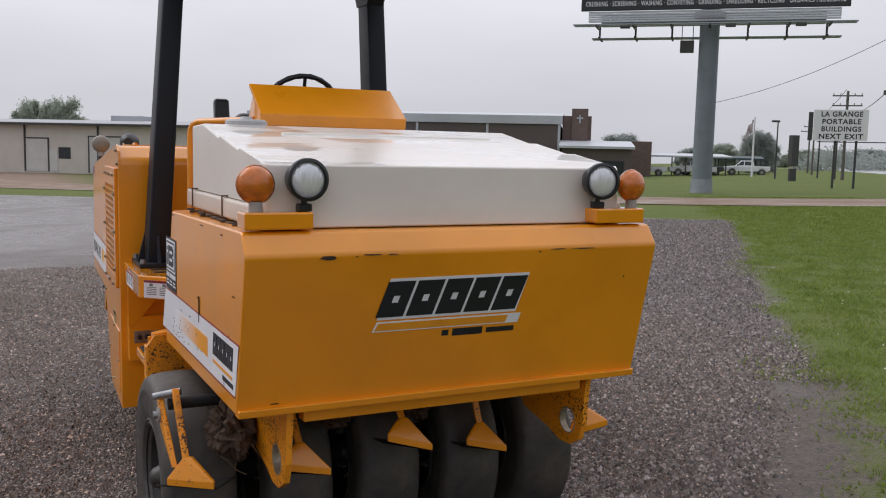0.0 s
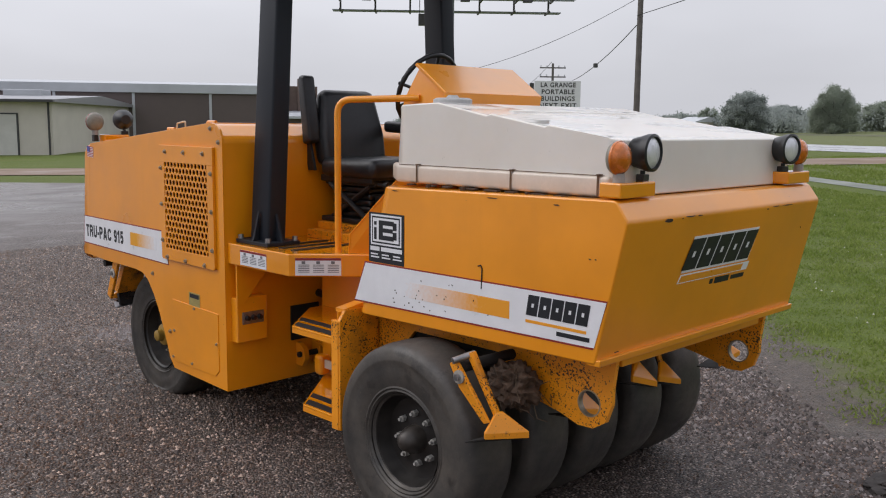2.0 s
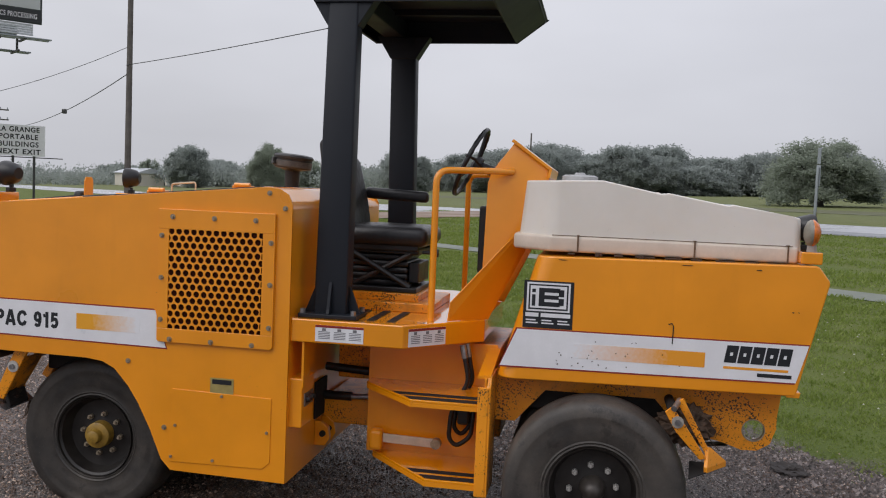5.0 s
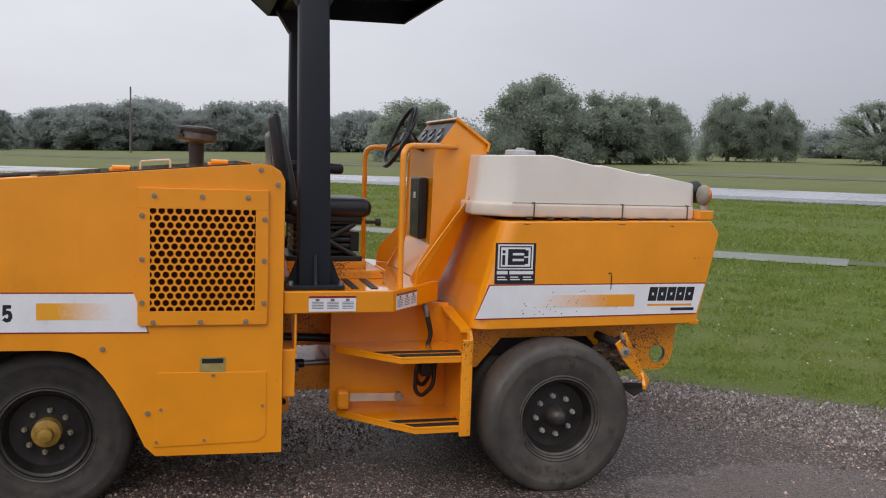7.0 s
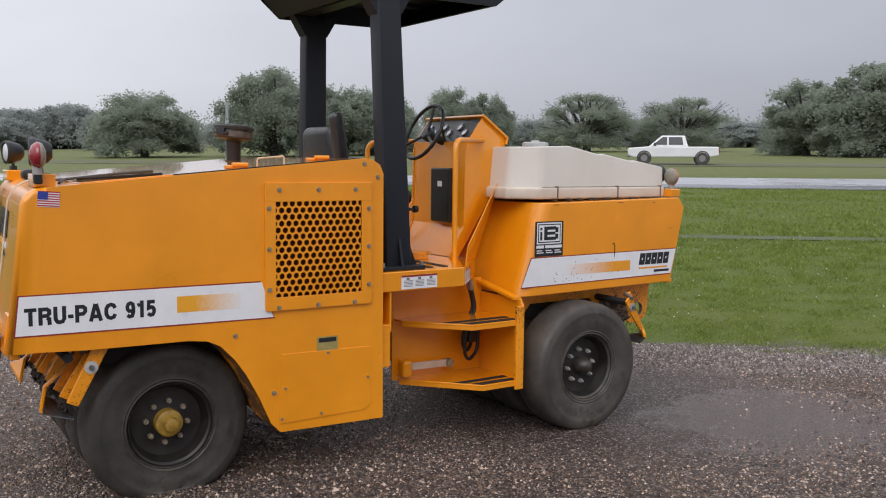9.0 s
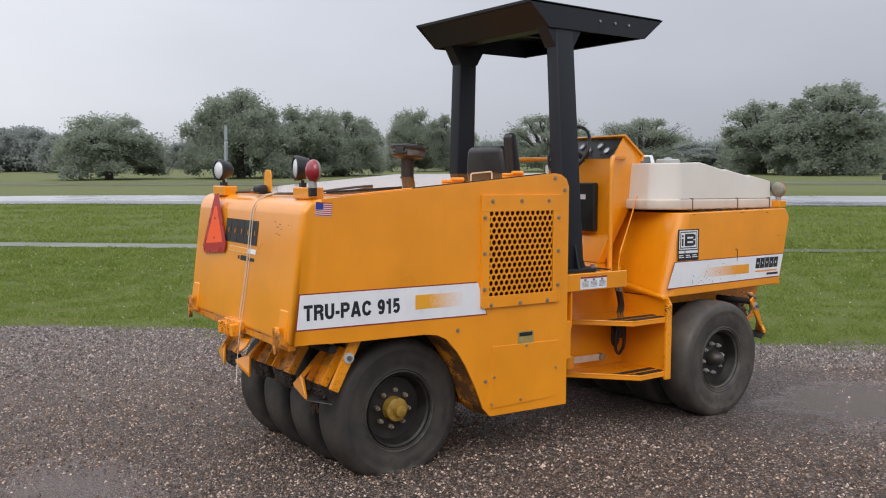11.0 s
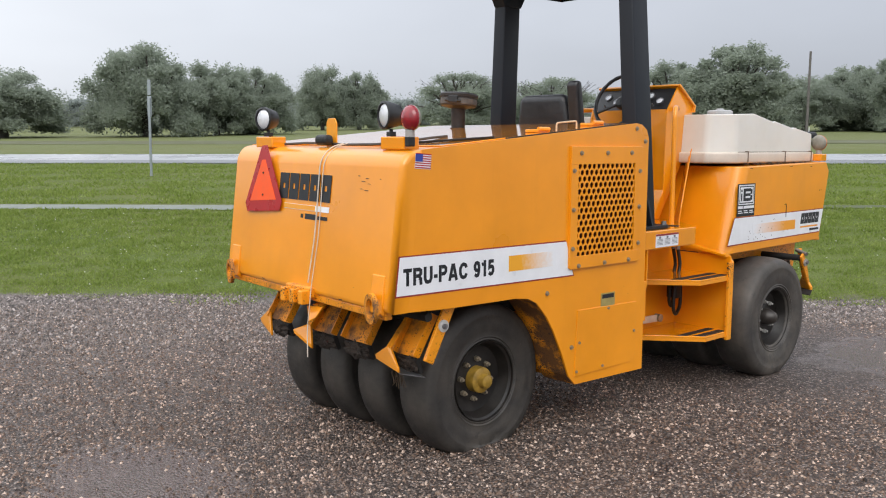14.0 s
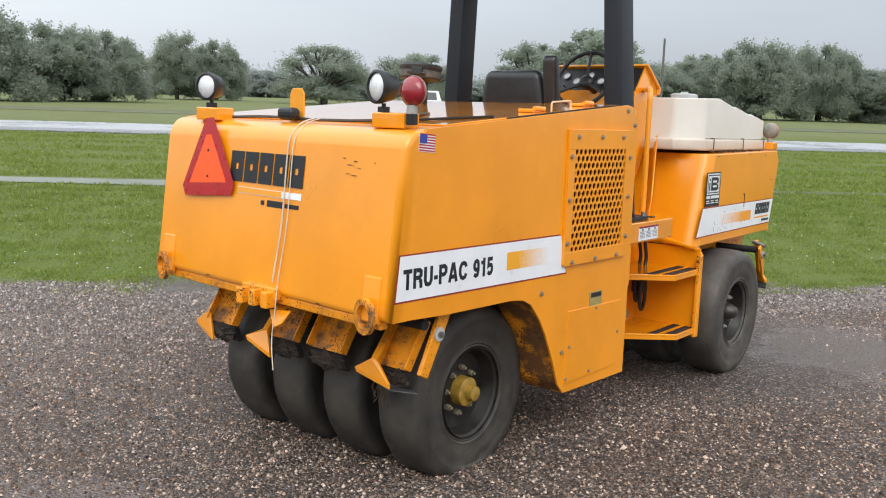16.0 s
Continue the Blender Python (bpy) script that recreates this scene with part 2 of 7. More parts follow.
def tank_plastic():
    """Milky polyethylene: slightly translucent, wet on top."""
    m, n, l, b = nodes_of("milky polyethylene")
    v = coord(n, l)
    c = mixc(n, l, remap(n, l, noise_tex(n, l, v, 3.0, 4.0), 0.3, 0.7, 0, 1), (0.70, 0.645, 0.575), (0.775, 0.73, 0.67))
    c = mixc(n, l, remap(n, l, noise_tex(n, l, v, 45.0, 4.0), 0.70, 0.8, 0, 0.5), c, (0.45, 0.40, 0.33))
    l.new(c, b.inputs["Base Color"])
    b.inputs["Roughness"].default_value = 0.34
    film = n.new("ShaderNodeMapping")
    film.inputs["Scale"].default_value = (1.0, 3.2, 1.0)
    l.new(v, film.inputs["Vector"])
    water = noise_tex(n, l, film.outputs["Vector"], 1.7, 4.0, 0.55)
    geo = n.new("ShaderNodeNewGeometry")
    face_up = n.new("ShaderNodeSeparateXYZ")
    l.new(geo.outputs["Normal"], face_up.inputs[0])
    pool = math_node(n, l, "MULTIPLY", remap(n, l, water, 0.50, 0.56, 0.0, 1.0), remap(n, l, face_up.outputs["Z"], 0.85, 0.95, 0.0, 1.0))
    l.new(remap(n, l, pool, 0, 1, 0.4, 1.0), b.inputs["Coat Weight"])
    l.new(remap(n, l, pool, 0, 1, 0.22, 0.02), b.inputs["Coat Roughness"])
    b.inputs["Subsurface Weight"].default_value = 0.15
    b.inputs["Subsurface Radius"].default_value = (0.05, 0.04, 0.03)
    bump(n, l, b, noise_tex(n, l, v, 6.0, 2.0), 0.2, 0.006)
    return m


tank_white = tank_plastic()
tank_rim = plain("stained polyethylene rim", (0.64, 0.545, 0.455), 0.4, vary=0.12, scale=6, coat=0.3)


def fade_print():
    """A printed block that fades from orange to white along the stripe."""
    m, n, l, b = nodes_of("fading print")
    tc = n.new("ShaderNodeTexCoord")
    sep = n.new("ShaderNodeSeparateXYZ")
    l.new(tc.outputs["Generated"], sep.inputs[0])
    speck = noise_tex(n, l, tc.outputs["Object"], 60, 2)
    f = math_node(n, l, "ADD", sep.outputs["Y"], remap(n, l, speck, 0.3, 0.7, -0.06, 0.06))
    return m, n, l, b, f


fade_front, _n, _l, _b, _f = fade_print()
_l.new(mixc(_n, _l, remap(_n, _l, _f, 0.25, 0.95, 0, 1), (0.80, 0.32, 0.02), (0.78, 0.78, 0.80)), _b.inputs["Base Color"])
fade_rear, _n, _l, _b, _f = fade_print()
_l.new(mixc(_n, _l, remap(_n, _l, _f, 0.05, 0.75, 0, 1), (0.78, 0.78, 0.80), (0.80, 0.36, 0.02)), _b.inputs["Base Color"])


def ground_material():
    """Wet gravel lot, worn asphalt further off, grass beyond a ragged edge."""
    m, n, l, b = nodes_of("gravel and grass ground")
    p = coord(n, l, kind="World")
    dot = n.new("ShaderNodeVectorMath")
    dot.operation = "DOT_PRODUCT"
    dot.inputs[1].default_value = (0.78, -0.62, 0.0)
    l.new(p, dot.inputs[0])
    sep = n.new("ShaderNodeSeparateXYZ")
    l.new(p, sep.inputs[0])
    ragged = noise_tex(n, l, p, 1.5, 6.0, 0.65)
    run = n.new("ShaderNodeVectorMath")
    run.operation = "DOT_PRODUCT"
    run.inputs[1].default_value = (0.62, 0.78, 0.0)
    l.new(p, run.inputs[0])
    bow = math_node(n, l, "ADD", remap(n, l, run.outputs["Value"], 3.0, 6.0, 0.0, -0.60), remap(n, l, run.outputs["Value"], 10.0, 25.0, 0.0, -1.05))
    across = math_node(n, l, "ADD", math_node(n, l, "ADD", dot.outputs["Value"], bow), remap(n, l, ragged, 0.25, 0.75, -0.40, 0.40))
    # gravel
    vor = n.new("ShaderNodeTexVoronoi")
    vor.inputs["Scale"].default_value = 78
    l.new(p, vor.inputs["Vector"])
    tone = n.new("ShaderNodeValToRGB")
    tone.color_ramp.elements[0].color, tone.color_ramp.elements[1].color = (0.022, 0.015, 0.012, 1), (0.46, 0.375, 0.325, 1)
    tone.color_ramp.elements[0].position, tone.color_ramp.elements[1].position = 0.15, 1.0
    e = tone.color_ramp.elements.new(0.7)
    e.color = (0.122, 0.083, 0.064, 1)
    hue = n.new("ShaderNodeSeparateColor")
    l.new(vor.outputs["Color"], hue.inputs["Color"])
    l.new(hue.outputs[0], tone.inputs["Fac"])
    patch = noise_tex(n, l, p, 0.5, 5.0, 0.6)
    # cells darken towards their rims: shade between the stones put into the colour
    gap_shade = mixc(n, l, remap(n, l, vor.outputs["Distance"], 0.38, 0.62, 0.0, 0.7), tone.outputs["Color"], (0.026, 0.018, 0.015))
    gravel = mixc(n, l, remap(n, l, patch, 0.40, 0.70, 0.0, 0.3), gap_shade, (0.086, 0.061, 0.045))
    fines = noise_tex(n, l, p, 2.6, 5.0, 0.65)
    gravel = mixc(n, l, remap(n, l, fines, 0.52, 0.72, 0.0, 0.32), gravel, (0.118, 0.076, 0.050))
    moss = noise_tex(n, l, p, 1.15, 5.0, 0.6)
    gravel = mixc(n, l, remap(n, l, moss, 0.62, 0.72, 0.0, 0.6), gravel, (0.060, 0.064, 0.024))
    pale = math_node(n, l, "MULTIPLY", remap(n, l, dot.outputs["Value"], -2.6, -0.8, 0.0, 1.0), remap(n, l, run.outputs["Value"], 4.5, 9.0, 0.0, 1.0))
    pale = math_node(n, l, "MULTIPLY", pale, remap(n, l, hue.outputs[1], 0.45, 0.80, 0.0, 0.5))
    gravel = mixc(n, l, pale, gravel, (0.27, 0.245, 0.235))
    # smoother wet asphalt further from the grass
    far = math_node(n, l, "ADD", sep.outputs["Y"], math_node(n, l, "MULTIPLY", sep.outputs["X"], -0.55))
    far = math_node(n, l, "ADD", far, remap(n, l, noise_tex(n, l, p, 0.25, 4.0), 0.3, 0.7, -2.5, 2.5))
    asphalt = mixc(n, l, remap(n, l, noise_tex(n, l, p, 1.4, 6.0, 0.7), 0.3, 0.7, 0, 1), (0.072, 0.058, 0.052), (0.125, 0.100, 0.090))
    isfar = math_node(n, l, "MULTIPLY", remap(n, l, far, 10.0, 19.0, 0.0, 1.0), remap(n, l, dot.outputs["Value"], -6.5, -3.5, 1.0, 0.0))
    lot = mixc(n, l, isfar, gravel, asphalt)
    # bare soil along the edge
    soil = mixc(n, l, math_node(n, l, "MULTIPLY", remap(n, l, across, 0.35, 0.65, 0, 0.85), math_node(n, l, "MULTIPLY", remap(n, l, run.outputs["Value"], 3.4, 4.4, 0.25, 1.0), remap(n, l, run.outputs["Value"], 6.8, 7.8, 1.0, 0.15))), lot, mixc(n, l, remap(n, l, noise_tex(n, l, p, 14.0, 8.0, 0.8), 0.36, 0.64, 0, 1), (0.030, 0.022, 0.015), (0.135, 0.098, 0.070)))
    # grass
    g1, g2, g3 = noise_tex(n, l, p, 0.22, 5.0, 0.6), noise_tex(n, l, p, 3.5, 5.0, 0.65), noise_tex(n, l, p, 45.0, 3.0)
    grass = mixc(n, l, remap(n, l, g1, 0.3, 0.7, 0, 1), (0.106, 0.142, 0.028), (0.136, 0.172, 0.042))
    grass = mixc(n, l, remap(n, l, g2, 0.35, 0.7, 0, 0.6), grass, (0.118, 0.146, 0.034))
    grass = mixc(n, l, remap(n, l, g3, 0.35, 0.7, 0, 0.5), grass, (0.056, 0.084, 0.020))
    # beyond the road a paler olive meadow, with haze mixed into its colour
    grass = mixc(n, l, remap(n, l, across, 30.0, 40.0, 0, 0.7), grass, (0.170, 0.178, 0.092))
    mow = n.new("ShaderNodeMapping")
    mow.inputs["Rotation"].default_value = (0, 0, radians(-43.5))
    mow.inputs["Scale"].default_value = (0.10, 0.42, 1.0)
    l.new(p, mow.inputs["Vector"])
    rows_ = noise_tex(n, l, mow.outputs["Vector"], 1.0, 6.0, 0.65)
    grass = mixc(n, l, remap(n, l, rows_, 0.42, 0.68, 0, 0.5), grass, (0.150, 0.150, 0.052))
    blot = noise_tex(n, l, p, 0.75, 6.0, 0.7)
    grass = mixc(n, l, remap(n, l, blot, 0.44, 0.70, 0, 0.4), grass, (0.080, 0.110, 0.024))
    slant = math_node(n, l, "ADD", sep.outputs["Y"], math_node(n, l, "MULTIPLY", sep.outputs["X"], 1.45))
    steep = math_node(n, l, "ADD", sep.outputs["Y"], math_node(n, l, "MULTIPLY", sep.outputs["X"], 2.31))
    north = math_node(n, l, "MAXIMUM", remap(n, l, slant, 51.5, 52.2, 0.0, 1.0), remap(n, l, steep, 59.0, 60.5, 0.0, 1.0))
    isgrass = math_node(n, l, "MAXIMUM", remap(n, l, across, 0.90, 1.30, 0, 1), north)
    # bare tan apron before the warehouse
    apron_y = math_node(n, l, "ADD", sep.outputs["Y"], remap(n, l, g2, 0.3, 0.7, -1.2, 1.2))
    apron = math_node(n, l, "MULTIPLY", remap(n, l, apron_y, 66.0, 68.0, 0, 1), remap(n, l, sep.outputs["X"], 4.0, 9.0, 1, 0))
    tan = mixc(n, l, remap(n, l, g2, 0.3, 0.7, 0, 1), (0.20, 0.142, 0.105), (0.27, 0.20, 0.152))
    grass = mixc(n, l, apron, grass, tan)
    # shallow wet hollows, floored with fines
    hollow = None
    for px, py, a, b_ in ((0.0, 2.10, 0.74, 0.85), (1.55, 7.55, 0.55, 0.42), (-2.0, 10.5, 1.2, 0.8)):
        q = n.new("ShaderNodeVectorMath")
        q.operation = "SUBTRACT"
        q.inputs[1].default_value = (px, py, 0)
        l.new(p, q.inputs[0])
        q2 = n.new("ShaderNodeVectorMath")
        q2.operation = "MULTIPLY"
        q2.inputs[1].default_value = (1 / a, 1 / b_, 0)
        l.new(q.outputs["Vector"], q2.inputs[0])
        ln = n.new("ShaderNodeVectorMath")
        ln.operation = "LENGTH"
        l.new(q2.outputs["Vector"], ln.inputs[0])
        d = math_node(n, l, "ADD", ln.outputs["Value"], remap(n, l, fines, 0.3, 0.7, -0.35, 0.35))
        k = remap(n, l, d, 0.75, 1.15, 1.0, 0.0)
        hollow = k if hollow is None else math_node(n, l, "MAXIMUM", hollow, k)
    wet = remap(n, l, noise_tex(n, l, p, 0.7, 4.0), 0.55, 0.72, 0.55, 0.16)
    wetfar = remap(n, l, noise_tex(n, l, p, 0.35, 4.0), 0.35, 0.65, 0.46, 0.18)
    r1 = n.new("ShaderNodeMix")
    wet = math_node(n, l, "MULTIPLY", wet, remap(n, l, hollow, 0, 1, 1.0, 0.3))
    l.new(isfar, r1.inputs["Factor"]), l.new(wet, r1.inputs[2]), l.new(wetfar, r1.inputs[3])
    r2 = n.new("ShaderNodeMix")
    l.new(isgrass, r2.inputs["Factor"]), l.new(r1.outputs[0], r2.inputs[2])
    r2.inputs[3].default_value = 0.8
    l.new(r2.outputs[0], b.inputs["Roughness"])
    stones = math_node(n, l, "SUBTRACT", 1.0, vor.outputs["Distance"])
    lumps = math_node(n, l, "MULTIPLY", stones, math_node(n, l, "SUBTRACT", 1.0, math_node(n, l, "MAXIMUM", math_node(n, l, "MULTIPLY", isfar, 0.85), isgrass)))
    h = math_node(n, l, "ADD", lumps, math_node(n, l, "MULTIPLY", g3, math_node(n, l, "MULTIPLY", isgrass, 1.5)))
    bump(n, l, b, h, 1.0, 0.014)
    soil = mixc(n, l, math_node(n, l, "MULTIPLY", hollow, 0.8), soil, (0.165, 0.130, 0.122))
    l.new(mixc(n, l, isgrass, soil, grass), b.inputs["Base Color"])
    l.new(remap(n, l, isgrass, 0, 1, 0.5, 0.12), b.inputs["Specular IOR Level"])
    return m


ground_mat = ground_material()


def road_material(name, a, b_, rough):
    m, n, l, b = nodes_of(name)
    p = coord(n, l, kind="World")
    l.new(mixc(n, l, remap(n, l, noise_tex(n, l, p, 0.8, 6.0, 0.7), 0.3, 0.7, 0, 1), a, b_), b.inputs["Base Color"])
    l.new(remap(n, l, noise_tex(n, l, p, 0.3, 4.0), 0.3, 0.7, rough * 0.6, rough * 1.4), b.inputs["Roughness"])
    bump(n, l, b, noise_tex(n, l, p, 60, 3.0), 0.3, 0.004)
    b.inputs["Specular IOR Level"].default_value = 0.5 if rough < 0.5 else 0.12
    return m


far_road_mat = road_material("worn far asphalt", (0.115, 0.120, 0.070), (0.145, 0.148, 0.090), 0.9)
road_mat = road_material("wet concrete road", (0.33, 0.335, 0.35), (0.38, 0.385, 0.40), 0.30)
shoulder_mat = road_material("wet asphalt shoulder", (0.150, 0.155, 0.168), (0.19, 0.195, 0.208), 0.34)
line_mat = road_material("worn white road paint", (0.52, 0.52, 0.52), (0.64, 0.64, 0.64), 0.4)
dirt_mat = road_material("wet dirt track", (0.20, 0.140, 0.100), (0.27, 0.195, 0.145), 0.6)
strip_mat = road_material("wet concrete", (0.165, 0.180, 0.150), (0.235, 0.248, 0.215), 0.6)
drain_end_mat = road_material("muddy overgrown concrete", (0.095, 0.112, 0.058), (0.130, 0.142, 0.092), 0.85)


def by_island(name, stops, rough, through_light=0.0, blotch=None):
    """Colour by piece: stones, leaves and blades."""
    m, n, l, b = nodes_of(name)
    g = n.new("ShaderNodeNewGeometry")
    r = n.new("ShaderNodeValToRGB")
    r.color_ramp.elements[0].color, r.color_ramp.elements[1].color = (*stops[0], 1), (*stops[-1], 1)
    for i, c in enumerate(stops[1:-1], 1):
        e = r.color_ramp.elements.new(i / (len(stops) - 1))
        e.color = (*c, 1)
    l.new(g.outputs["Random Per Island"], r.inputs["Fac"])
    tint = r.outputs["Color"]
    if blotch:
        tint = mixc(n, l, remap(n, l, noise_tex(n, l, g.outputs["Position"], 2.4, 6.0, 0.75), 0.44, 0.60, 0, 1), tint, mixc(n, l, 1.0, tint, blotch, "MULTIPLY"))
    l.new(tint, b.inputs["Base Color"])
    b.inputs["Roughness"].default_value = rough
    if through_light:
        tr = n.new("ShaderNodeBsdfTranslucent")
        mx = n.new("ShaderNodeMixShader")
        mx.inputs["Fac"].default_value = through_light
        l.new(tint, tr.inputs["Color"])
        l.new(b.outputs["BSDF"], mx.inputs[1]), l.new(tr.outputs["BSDF"], mx.inputs[2])
        l.new(mx.outputs["Shader"], n["Material Output"].inputs["Surface"])
        b.inputs["Specular IOR Level"].default_value = 0.2
    return m


stone_mat = by_island("gravel stones", [(r * 1.04, g * 0.95, b * 0.88) for r, g, b in ((0.012, 0.008, 0.006), (0.038, 0.025, 0.018), (0.080, 0.054, 0.040), (0.135, 0.092, 0.068), (0.092, 0.052, 0.030), (0.24, 0.178, 0.138), (0.050, 0.033, 0.024), (0.34, 0.265, 0.216), (0.60, 0.50, 0.43))], 0.45)
pale_stone_mat = by_island("pale stones", [(0.026, 0.020, 0.016), (0.072, 0.057, 0.049), (0.18, 0.148, 0.134), (0.042, 0.031, 0.024), (0.28, 0.238, 0.218), (0.092, 0.067, 0.053), (0.48, 0.42, 0.39)], 0.5)
blade_mat = by_island("grass blades", [(0.182, 0.240, 0.052), (0.214, 0.274, 0.060), (0.246, 0.306, 0.073), (0.310, 0.355, 0.118)], 0.6, 0.5, (0.74, 0.80, 0.68))
# haze is put into the leaf colours: paled and greyed, most for far trees
leaf_mats = [by_island("haze-paled oak leaves", [(0.310, 0.350, 0.275), (0.325, 0.365, 0.290), (0.340, 0.380, 0.305), (0.360, 0.398, 0.325)], 0.5, 0.7),
             by_island("haze-paled far leaves", [(0.345, 0.380, 0.352), (0.358, 0.392, 0.364), (0.370, 0.402, 0.376), (0.385, 0.415, 0.388)], 0.5, 0.7)]
for _m in leaf_mats:
    _m.node_tree.nodes["Principled BSDF"].inputs["Specular IOR Level"].default_value = 0.12
bark_mat = plain("bark", (0.085, 0.076, 0.066), 0.9, vary=0.4, scale=4, relief=0.8, fine=20)


# ---- shapes ----
def part(name, bm, material, parent=None, label="", smooth=False, at=None):
    """One mesh object; a child keeps the coordinates that it was built in."""
    me = bpy.data.meshes.new(name)
    bm.normal_update()
    bm.to_mesh(me)
    bm.free()
    me.materials.append(material)
    if smooth:
        me.shade_smooth()
        me.set_sharp_from_angle(angle=radians(smooth if smooth is not True else 40))
    return place(name, me, parent, label, at)


def place(name, me, parent=None, label="", at=None):
    ob = new(name, me)
    if parent is not None:
        ob.parent = parent
        if parent.data is None:
            ob.matrix_parent_inverse = Matrix.Translation(-parent.location)
        elif parent.parent is not None or parent.data is not None:
            ob.matrix_parent_inverse = parent.matrix_basis.inverted()
    if at is not None:
        ob.matrix_basis = at
    if label:
        ob["label"] = label
    return ob


def thing(name, x, y, z, label, category, group="", kind=""):
    e = new(name)
    e.empty_display_size = 0.1
    e.location = (x, y, z)
    return tagged(e, label, category, group, kind)


def soften(bm, width, segments=2, angle=25):
    if width:
        es = [e for e in bm.edges if len(e.link_faces) == 2 and e.calc_face_angle(0) > radians(angle)]
        bmesh.ops.bevel(bm, geom=es, offset=width, segments=segments, affect="EDGES", profile=0.5, clamp_overlap=True)
    return bm


def box(x0, x1, y0, y1, z0, z1, r=0.004, seg=2):
    bm = bmesh.new()
    bmesh.ops.create_cube(bm, size=1)
    bmesh.ops.transform(bm, matrix=Matrix.LocRotScale(((x0 + x1) / 2, (y0 + y1) / 2, (z0 + z1) / 2), None, (x1 - x0, y1 - y0, z1 - z0)), verts=bm.verts)
    return soften(bm, r, seg)


def prism(poly, axis, a, b, r=0.004, seg=2):
    """A flat outline pushed along an axis: x takes (y, z), y takes (x, z), z takes (x, y)."""
    put = {"x": lambda u, v, w: (w, u, v), "y": lambda u, v, w: (u, w, v), "z": lambda u, v, w: (u, v, w)}[axis]
    bm = bmesh.new()
    f0 = [bm.verts.new(put(u, v, a)) for u, v in poly]
    f1 = [bm.verts.new(put(u, v, b)) for u, v in poly]
    bm.faces.new(f0), bm.faces.new(f1[::-1])
    k = len(poly)
    for i in range(k):
        bm.faces.new((f0[i], f1[i], f1[(i + 1) % k], f0[(i + 1) % k]))
    bmesh.ops.recalc_face_normals(bm, faces=bm.faces)
    return soften(bm, r, seg)


def hull(pts, r=0.0, seg=2):
    bm = bmesh.new()
    for p in pts:
        bm.verts.new(p)
    bmesh.ops.convex_hull(bm, input=bm.verts)
    bmesh.ops.dissolve_limit(bm, angle_limit=radians(1), verts=bm.verts, edges=bm.edges)
    return soften(bm, r, seg)


def rod(p0, p1, r0, r1=None, seg=16):
    p0, p1 = Vector(p0), Vector(p1)
    bm = bmesh.new()
    bmesh.ops.create_cone(bm, cap_ends=True, segments=seg, radius1=r0, radius2=r0 if r1 is None else r1, depth=(p1 - p0).length)
    q = (p1 - p0).to_track_quat("Z", "Y").to_matrix().to_4x4()
    bmesh.ops.transform(bm, matrix=Matrix.Translation((p0 + p1) / 2) @ q, verts=bm.verts)
    return bm


def tube(points, r, seg=10):
    """A bent pipe through the points."""
    pts = [Vector(p) for p in points]
    bm = bmesh.new()
    rings, up = [], None
    for i, p in enumerate(pts):
        d = (pts[min(i + 1, len(pts) - 1)] - pts[max(i - 1, 0)]).normalized()
        if up is None:
            up = d.orthogonal().normalized()
        up = (up - d * up.dot(d)).normalized()
        side = d.cross(up)
        rings.append([bm.verts.new(p + (up * math.cos(a) + side * math.sin(a)) * r) for a in (2 * math.pi * k / seg for k in range(seg))])
    for a, b in zip(rings, rings[1:]):
        for k in range(seg):
            bm.faces.new((a[k], a[(k + 1) % seg], b[(k + 1) % seg], b[k]))
    bm.faces.new(rings[0][::-1]), bm.faces.new(rings[-1])
    bmesh.ops.recalc_face_normals(bm, faces=bm.faces)
    return bm


def arc(points, r, steps=5):
    """Rounds the corners of a line of points."""
    pts = [Vector(p) for p in points]
    out = [pts[0]]
    for a, b, c in zip(pts, pts[1:], pts[2:]):
        u, v = (a - b).normalized(), (c - b).normalized()
        k = min(r, (a - b).length / 2, (c - b).length / 2)
        for i in range(steps + 1):
            t = i / steps
            out.append((b + u * k) * (1 - t) ** 2 + b * 2 * t * (1 - t) + (b + v * k) * t * t)
    return out + [pts[-1]]


def lathe(profile, axis="x", seg=40, closed=False):
    """Turns (radius, along) points round an axis through the origin."""
    bm = bmesh.new()
    rings = []
    for r, h in profile:
        ring = []
        for k in range(seg):
            a = 2 * math.pi * k / seg
            c, s = r * math.cos(a), r * math.sin(a)
            ring.append(bm.verts.new({"x": (h, c, s), "y": (c, h, s), "z": (c, s, h)}[axis]))
        rings.append(ring)
    pairs = list(zip(rings, rings[1:])) + ([(rings[-1], rings[0])] if closed else [])
    for a, b in pairs:
        for k in range(seg):
            bm.faces.new((a[k], a[(k + 1) % seg], b[(k + 1) % seg], b[k]))
    if not closed:
        for ring in (rings[0], rings[-1]):
            bm.faces.new(ring)
    bmesh.ops.recalc_face_normals(bm, faces=bm.faces)
    return bm


def moved(bm, m):
    bmesh.ops.transform(bm, matrix=m, verts=bm.verts)
    return bm


def joined(*bms):
    out = bmesh.new()
    for b in bms:
        me = bpy.data.meshes.new("t")
        b.to_mesh(me)
        b.free()
        out.from_mesh(me)
        bpy.data.meshes.remove(me)
    return out


